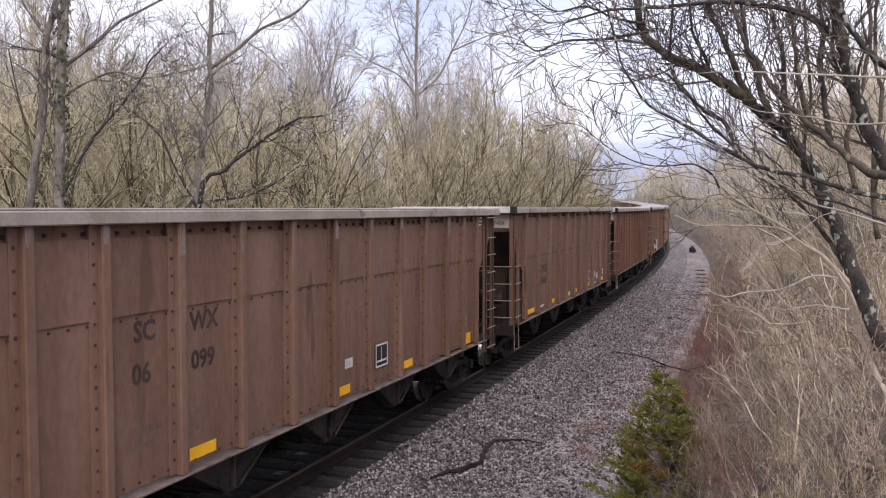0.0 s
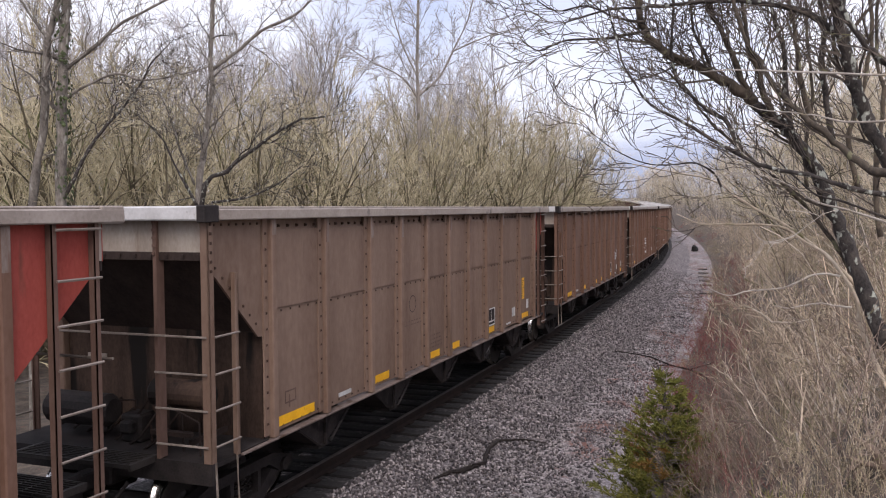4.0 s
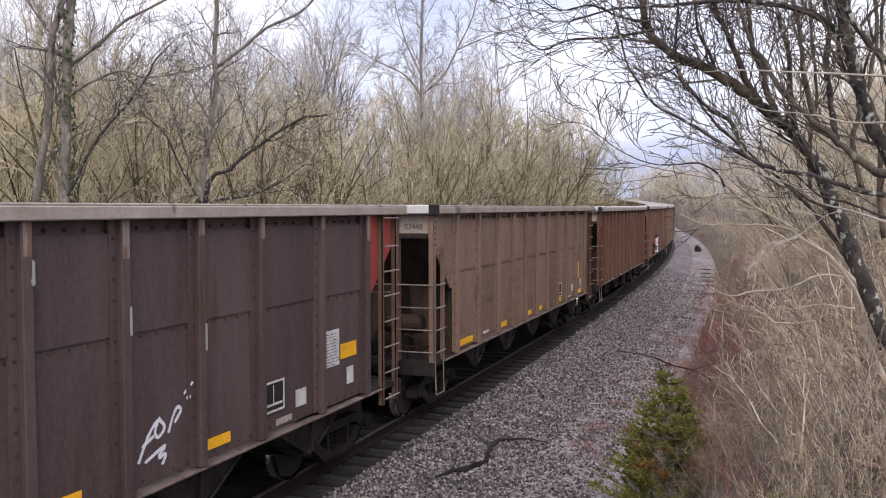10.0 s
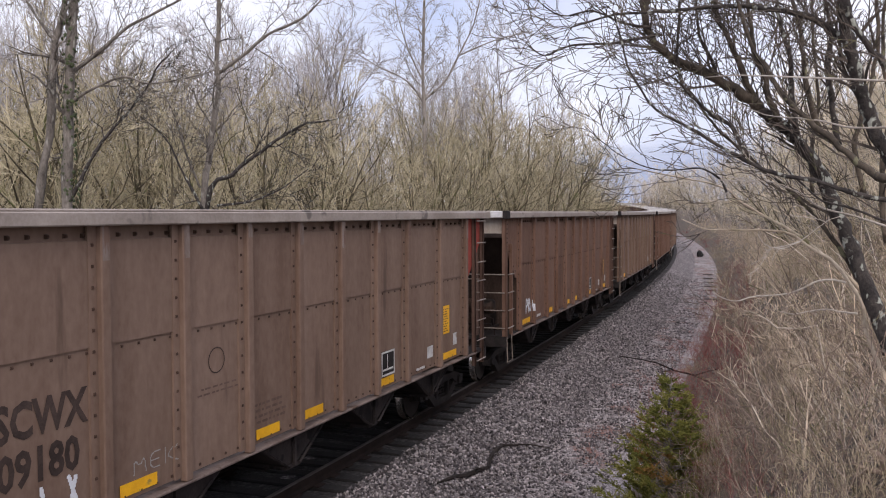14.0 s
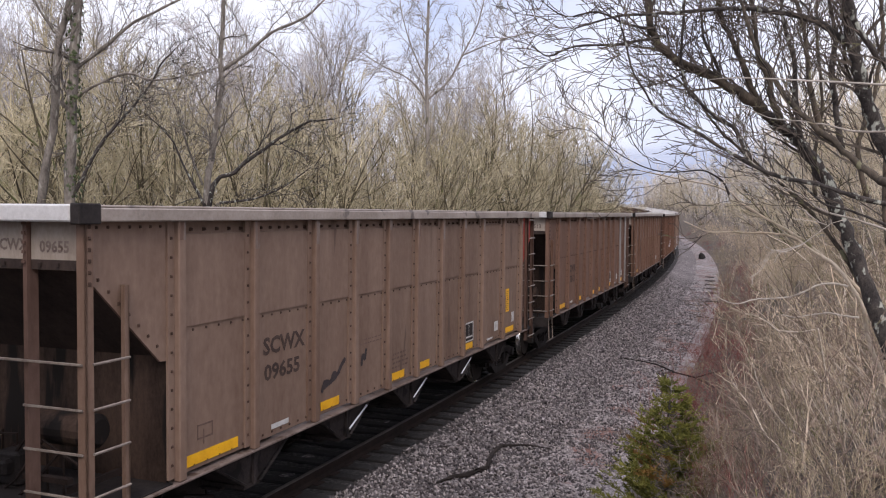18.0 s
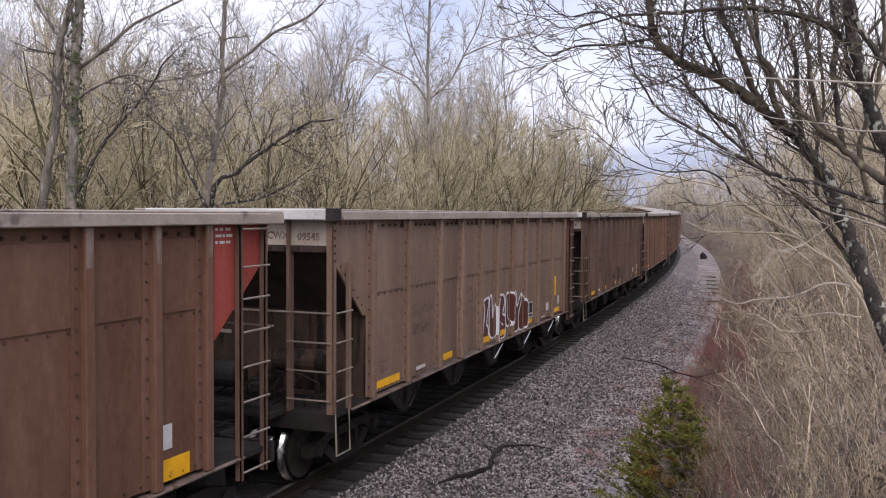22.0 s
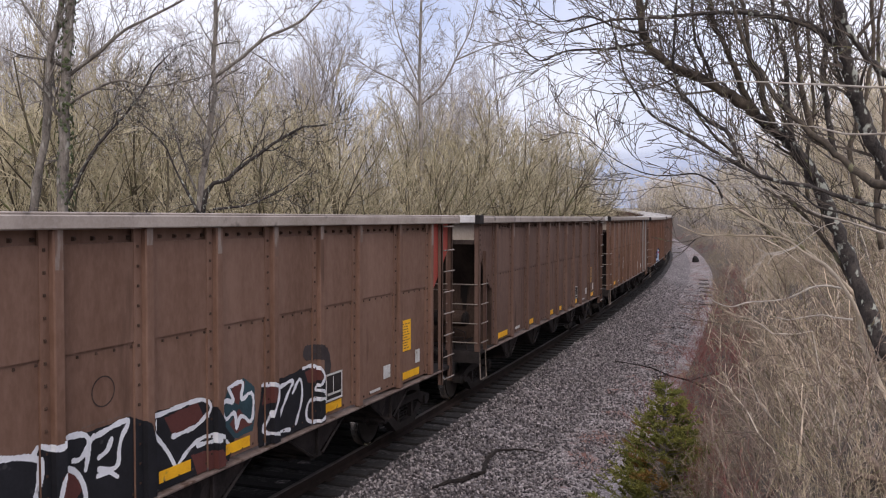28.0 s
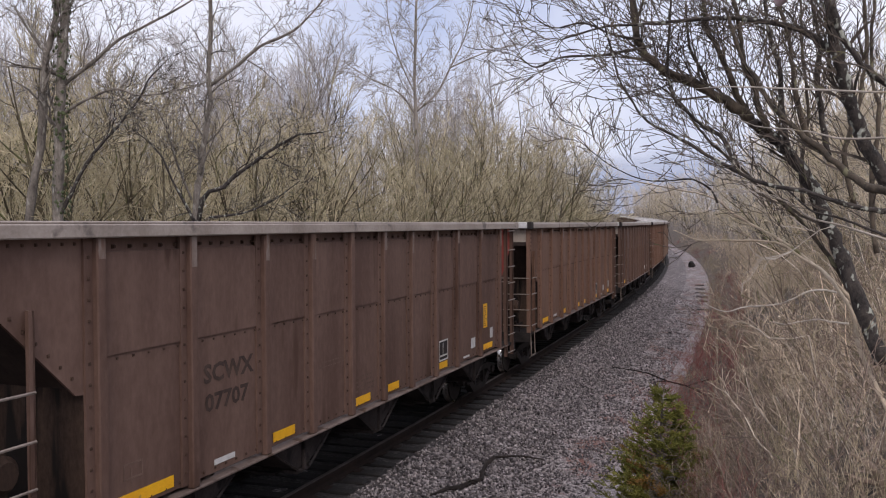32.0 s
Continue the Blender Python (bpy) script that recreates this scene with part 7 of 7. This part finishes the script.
    if k == 21:
        coats = []
        for pts in ([(-0.85, 2.02), (-0.46, 2.06), (-0.49, 1.96), (-0.66, 1.50), (-0.50, 1.45), (-0.50, 1.20), (-0.90, 1.20), (-0.70, 1.85)], [(-0.43, 2.07), (-0.28, 2.09), (-0.22, 1.50), (-0.10, 2.00), (0.00, 1.20), (-0.44, 1.20)],
                    [(0.03, 1.97), (0.14, 1.96), (0.15, 1.10), (-0.01, 1.10)], [(0.20, 2.03), (0.51, 2.04), (0.64, 1.96), (0.62, 1.80), (0.45, 1.59), (0.73, 1.57), (0.73, 1.09), (0.15, 1.09)],
                    [(0.74, 2.01), (1.00, 2.05), (1.23, 1.97), (1.25, 1.74), (1.18, 1.33), (0.77, 1.31), (0.71, 1.61)], [(2.02, 1.93), (2.13, 1.83), (2.34, 1.67), (2.28, 1.52), (2.34, 1.23), (2.12, 1.09), (1.77, 1.12), (1.72, 1.45)]):
            coats += bubble("maroon", "white", 0.036, pts)
        coats += bubble("maroon", "white", 0.036, [(1.29, 2.05), (1.56, 2.03), (1.58, 1.58), (2.02, 2.00), (1.97, 1.75), (1.72, 1.48), (1.77, 1.10), (1.33, 1.12), (1.33, 1.54), (1.18, 1.55)])
        for pts in ([(0.31, 1.90), (0.29, 1.47), (0.54, 1.37)], [(0.85, 1.92), (0.83, 1.49), (1.18, 1.33)]):
            coats.append(("white", pts, 0.016))
        mural(car, kind, coats, "maroon graffiti letters edged in white")
    if k == 3:
        coats = []
        for pts in ([(-3.58, 1.27), (-3.54, 1.42), (-3.45, 1.70), (-3.43, 1.90), (-3.28, 1.98), (-3.10, 1.90), (-3.01, 1.83), (-2.93, 1.99), (-2.79, 1.90), (-2.58, 1.92), (-2.61, 1.06), (-2.82, 1.07)],
                    [(-2.35, 1.10), (-2.30, 1.72), (-2.19, 1.87), (-1.95, 1.90), (-1.83, 1.83), (-1.73, 1.90), (-1.56, 1.91), (-1.42, 1.81), (-1.47, 1.13), (-1.63, 1.07), (-2.03, 1.06)],
                    [(-1.26, 1.05), (-1.21, 1.77), (-1.07, 1.91), (-0.95, 1.79), (-0.78, 1.83), (-0.59, 1.77), (-0.47, 1.59), (-0.50, 1.46), (-0.60, 1.43), (-0.46, 1.24), (-0.49, 1.11), (-0.97, 1.10)]):
            coats += bubble("cream", "haze", 0.028, pts)
        for pts in ([(-3.26, 1.67), (-3.07, 1.73), (-2.87, 1.74), (-2.70, 1.64), (-2.66, 1.44), (-2.71, 1.17), (-2.77, 1.08)],
                    [(-3.47, 1.60), (-3.26, 1.60), (-3.05, 1.52)],
                    [(-2.05, 1.05), (-2.06, 1.22), (-1.97, 1.29), (-1.92, 1.58), (-1.72, 1.58), (-1.60, 1.55), (-1.53, 1.68)],
                    [(-0.96, 1.43), (-1.08, 1.39), (-1.03, 1.27)],
                    [(-0.91, 1.38), (-0.79, 1.45), (-0.60, 1.43)],
                    [(-3.10, 1.90), (-3.01, 1.83), (-2.95, 1.78)],
                    [(-1.83, 1.83), (-1.90, 1.63)]):
            coats.append(("haze", pts, 0.014))
        mural(car, kind, coats, "worn cream graffiti letters with thin dark outlines")
        sprayed(car, kind, word("KRM", 1.22, 1.62, 0.22, 0.16) + word("SXP", 1.28, 1.42, 0.2, 0.15) + word("CZ", 1.22, 1.22, 0.22, 0.15), [("white", 0.016, None)], label="thin white tag")
    if k == 28:
        sprayed(car, kind, word("A", -3.20, 1.44, 0.36, 0.62) + word("W", -2.92, 1.52, 0.44, 0.56) + word("J", -3.06, 1.34, 0.30, 0.40), [("haze", 0.007, None), ("white", 0.030, None)], label="white outlined tag")
        sprayed(car, kind, word("S", 1.30, 1.42, 0.30, 0.56) + word("W", 1.52, 1.52, 0.40, 0.48), [("haze", 0.007, None), ("white", 0.028, None)], label="white outlined tag")
        for x in (4.86, 6.19):
            put(car, "stake_cover", Shape().cbox(x - 0.07, x + 0.07, FACE - 0.012, FACE + 0.04, 1.10, Z_TOP - 0.005, 0.012), M_ZINC, "new bare grey steel stake cover")
    if k == 18:
        put(car, "stake_cover", Shape().cbox(6.19 - 0.07, 6.19 + 0.07, FACE - 0.012, FACE + 0.04, 1.10, Z_TOP - 0.005, 0.012), M_ZINC, "new bare grey steel stake cover")
        put(car, "stake_cover", Shape().cbox(4.86 - 0.07, 4.86 + 0.07, FACE - 0.012, FACE + 0.04, 1.10, Z_TOP - 0.005, 0.012), M_ZINC, "new bare grey steel stake cover")
    if k == 5:
        sprayed(car, kind, word("BWAN", 3.44, 1.74, 0.24, 0.34, 0.0, 1.12) + word("o", 3.72, 2.14, 0.34, 0.34), [("white", 0.026, None)], label="white sprayed tag")
    if k == 6:
        sprayed(car, kind, word("iBWAN", -0.60, 1.62, 0.26, 0.30, 0.0, 1.08) + word("o", -0.2, 2.0, 0.34, 0.24) + word("BWAN", -0.35, 1.36, 0.2, 0.2), [("white", 0.026, None)], label="white sprayed tag")
    if k == 16:
        sprayed(car, kind, word("JOYER", -1.0, 1.58, 0.15, 0.26, 0.0, 1.15), [("white", 0.022, None)], label="white sprayed tag")
        sprayed(car, kind, word("MiLY", 0.18, 1.74, 0.18, 0.20) + word("oZ", 0.4, 1.52, 0.18, 0.16), [("sky", 0.018, None)], label="pale blue tag")
        sprayed(car, kind, word("EFE", -2.1, 1.62, 0.2, 0.15) + word("NXB", -2.15, 1.24, 0.24, 0.3), [("dust", 0.012, None)], label="faint pale tag")
        sprayed(car, kind, word("JOE", -6.02, 1.48, 0.24, 0.40, 0.02, 1.05) + [[(-5.98, 1.90), (-5.60, 1.94)]], [("white", 0.020, None)], label="white tag")
        sprayed(car, kind, word("VXK", 2.36, 1.86, 0.16, 0.2), [("haze", 0.02, None)])
    if k == 20:
        sprayed(car, kind, word("UMEK", -0.90, 1.52, 0.22, 0.20) + word("VX", -0.6, 1.42, 0.2, 0.1), [("white", 0.024, None)], label="white sprayed tag")
        sprayed(car, kind, word("iVLE", 0.26, 1.80, 0.2, 0.26, -0.03) + word("SM", 0.45, 1.50, 0.22, 0.2, -0.04) + word("BX", 0.22, 1.32, 0.18, 0.18), [("white", 0.026, None)], label="white sprayed tag")
    if k == 9:
        sprayed(car, kind, [[(1.62, 1.70), (1.50, 1.60), (1.36, 1.36)], [(1.42, 1.50), (1.56, 1.56)], [(1.66, 1.72), (1.58, 1.60), (1.64, 1.52), (1.76, 1.62), (1.66, 1.72)], [(1.80, 1.56), (1.92, 1.80), (2.02, 1.74), (1.90, 1.64)],
                            [(1.46, 1.34), (1.80, 1.46), (1.60, 1.32), (1.78, 1.36), (1.70, 1.26)], [(2.06, 1.90), (2.07, 1.91)], [(2.14, 1.98), (2.15, 1.99)], [(2.10, 1.84), (2.11, 1.85)]], [("white", 0.018, None)], label="white sprayed tag")
        rng = random.Random(8)
        sprayed(car, kind, [[(x + 0.05, z), (x + 0.05, z + rng.uniform(0.1, 0.4))] for x in STAKES_A[2:8] for z in (rng.uniform(1.6, 3.2),)], [("dust", 0.02, None)], name="scuff")
    if k == 19:
        sprayed(car, kind, word("NXRB", 0.28, 1.55, 0.17, 0.26), [("haze", 0.018, None)], label="dark tag")
        sprayed(car, kind, word("Z", 1.25, 1.80, 0.2, 0.2) + word("XE", 1.22, 1.48, 0.22, 0.24), [("haze", 0.018, None)], label="dark tag")
        sprayed(car, kind, word("ROTCX-", 2.36, 1.86, 0.10, 0.13) + word("AOT", 3.55, 1.92, 0.12, 0.13), [("white", 0.016, None)], label="small white tag")
        sprayed(car, kind, [[(-5.5, 2.3), (-5.2, 2.6)], [(-5.75, 1.95), (-5.3, 1.45), (-5.0, 1.2)]], [("dust", 0.02, None)], name="scuff")
    if k == 7:
        sprayed(car, kind, [[(-0.95, 2.08), (-0.70, 2.12), (-0.66, 1.9), (-0.64, 1.57), (-0.16, 1.54), (0.11, 1.41), (0.05, 1.12), (-0.9, 1.10)]], [("white", 0.014, None)], label="thin white sprayed line")
    if k == 1:
        sprayed(car, kind, word("SPRAy", 3.50, 1.40, 0.16, 0.20), [("white", 0.02, None)], label="small white tag")
    if k == 24:
        sprayed(car, kind, word("WKEIA", -4.40, 1.60, 0.16, 0.16, 0.01) + word("KEETEA", -4.45, 1.42, 0.15, 0.15, 0.01), [("white", 0.020, None)], label="white sprayed tag")
        sprayed(car, kind, word("XSRO", -5.85, 1.62, 0.18, 0.16), [("dust", 0.014, None), ("haze", 0.07, None)], label="faded dark tag")
        sprayed(car, kind, word("FLA", 4.9, 1.42, 0.14, 0.2), [("white", 0.02, None)])
        sprayed(car, kind, word("TX", -2.95, 1.55, 0.3, 0.3) + word("RE", -1.9, 1.5, 0.3, 0.3), [("haze", 0.02, None)])
    if k == 13:
        sprayed(car, kind, word("FW", -4.55, 1.18, 0.40, 0.34) + [[(-3.80, 1.54), (-3.66, 1.16)]], [("white", 0.022, None)], label="white sprayed tag")
        sprayed(car, kind, word("MEK", -3.0, 1.32, 0.20, 0.16), [("dust", 0.006, None)])
    if k == 22:
        sprayed(car, kind, word("SNEKVTOB", -3.0, 1.25, 0.46, 0.50, 0.0, 1.2), [("haze", 0.018, None)], label="worn dark graffiti")
    if k == 17:
        sprayed(car, kind, [[(-3.14, 1.42), (-3.06, 1.55), (-2.9, 1.47), (-2.82, 1.62), (-2.70, 1.56), (-2.60, 1.68), (-2.5, 1.74)], [(-3.1, 1.46), (-2.75, 1.55)], [(-1.96, 1.60), (-1.93, 1.74), (-1.85, 1.64), (-1.82, 1.78)]], [("haze", 0.035, None)], name="paint_patch")
    if k == 14:
        sprayed(car, kind, word("FPRA", -5.7, 1.42, 0.2, 0.3), [("white", 0.03, None)], label="white sprayed tag")
    if k in (17, 21):
        for x in (0.05, 2.40, 4.75) if k == 21 else (-2.30, 0.05, 2.40):
            put(car, "paint_line", Shape().tube([(x + 0.04, -1.44, 0.71), (x + 0.60, -1.44, 0.935)], [0.016, 0.016], 4), PAINT["white"], "white paint line on a chute edge")


FIRST, LAST = -1, 41
OLD = {0, 2, 11, 20, 29}
TINT = {0: "brown", 1: "brown", 2: "rust", 3: "brown", 4: "grey", 5: "brown", 6: "brown", 7: "brown", 8: "grey", 9: "dark", 10: "grey", 11: "rust", 12: "brown",
        13: "grey", 14: "brown", 15: "grey", 16: "brown", 17: "grey", 18: "brown", 19: "brown", 20: "rust", 21: "grey", 22: "deep", 23: "brown", 24: "deep",
        25: "brown", 26: "brown", 27: "deep", 28: "brown", 29: "rust", 30: "deep", 31: "brown"}


LOOKS = {"brown": "empty open-top coal hopper car, dusty brown steel", "grey": "empty open-top coal hopper car, dusty grey-brown steel", "dark": "empty open-top coal hopper car, dark purple-brown steel",
         "rust": "older open-top coal hopper car, rusty red-brown steel", "deep": "empty open-top coal hopper car, deep brown steel"}


def travel(t):
    """Distance the train has gone; it runs almost evenly."""
    knots = ((0, -0.21), (1, -0.30), (3, -0.44), (14, -0.58), (15.5, -0.36), (17, -0.16), (18, -0.15), (19, -0.21), (20, -0.28), (23, -0.35), (25, -0.42), (30, -0.52), (31, -0.66), (32, -0.70), (40, -0.70))
    for (a, p), (b, q) in zip(knots, knots[1:]):
        if t <= b:
            return SPEED * t + p + (q - p) * (t - a) / (b - a)


def build_train():
    proto = {}
    for k in range(FIRST, LAST + 1):
        kind = "B" if k in OLD else "A"
        body = TINT.get(k, ("brown", "grey", "deep")[k % 3])
        if kind not in proto:
            proto[kind] = (bare_car(kind, "brown" if kind == "A" else "rust"), "brown" if kind == "A" else "rust")
            car = None
        base, was = proto[kind]
        car = copy_thing(base, Matrix.Identity(4))
        if body != was:
            for o in car.children_recursive:
                if o.type == "MESH" and o.data.materials and o.data.materials[0] == BODY[was]:
                    o.material_slots[0].link = "OBJECT"
                    o.material_slots[0].material = BODY[body]
        CARS[k] = car
        if k == 20:
            for o in car.children:
                xs = [q[0] for q in o.bound_box]
                if o.name.startswith("end_gusset") and max(xs) > 6.5 and o.bound_box[0][1] < 0:
                    o.material_slots[0].link = "OBJECT"
                    o.material_slots[0].material = M_RED
        if k < 33:
            decals(car, k, kind)
        tags(car, k, kind)
        tagged(car, LOOKS[body], "hopper car", "cars of the coal train")
    for base, _ in proto.values():
        for o in list(base.children_recursive) + [base]:
            bpy.data.objects.remove(o)


SWAY = ((0, -175), (1.6, -170), (2.0, 0), (2.4, -95), (2.8, -175), (5.0, -150), (5.5, 10), (6.0, -8), (6.4, 55), (6.8, -110), (7.2, -5), (7.7, -175), (14, -180), (20.6, -175), (21.0, -40),
        (21.4, -175), (24.4, -150), (24.8, 5), (25.0, 30), (25.4, -20), (26.2, -90), (27.2, -60), (27.6, -10), (28.0, -180), (32, -180))


def motions():
    home = LEAFY.matrix_world.copy()
    walk(LEAFY, [(t, Matrix.Translation((0, 0, -d / 777.0)) @ home @ pose(0, 0, 0, 0, d * 0.03, 0)) for t, d in SWAY])
    for k, car in CARS.items():
        walk(car, [(float(t), train_pose(k, t)) for t in range(33)])
        t0 = max((START + k * PITCH - 34) / SPEED, 0.0)
        t1 = min((START + k * PITCH + 14) / SPEED, 32.0)
        if t1 <= t0 + 0.2:
            continue
        f0, f1 = int(t0 * FPS), int(t1 * FPS)
        for w in [c for c in car.children if c.name.startswith("wheelset")]:
            home = w.location.copy()
            rows = [(f / FPS, Matrix.Translation(home) @ Matrix.Rotation(-travel(f / FPS) / 0.456, 4, "Y")) for f in range(f0, f1 + 1)]
            if f0 > 0:
                rows.insert(0, (0.0, rows[0][1]))
            if f1 < 32 * FPS:
                rows.append((32.0, rows[-1][1]))
            walk(w, rows)


hill()
woods()
thicket()
near_tree()
LEAFY = leafy_twig()
wood_edge_trees()
cedar()
small_ground_things()
bank_details()
bank_canes()
old_ties()
scatter_stones()
build_train()
ties()
motions()
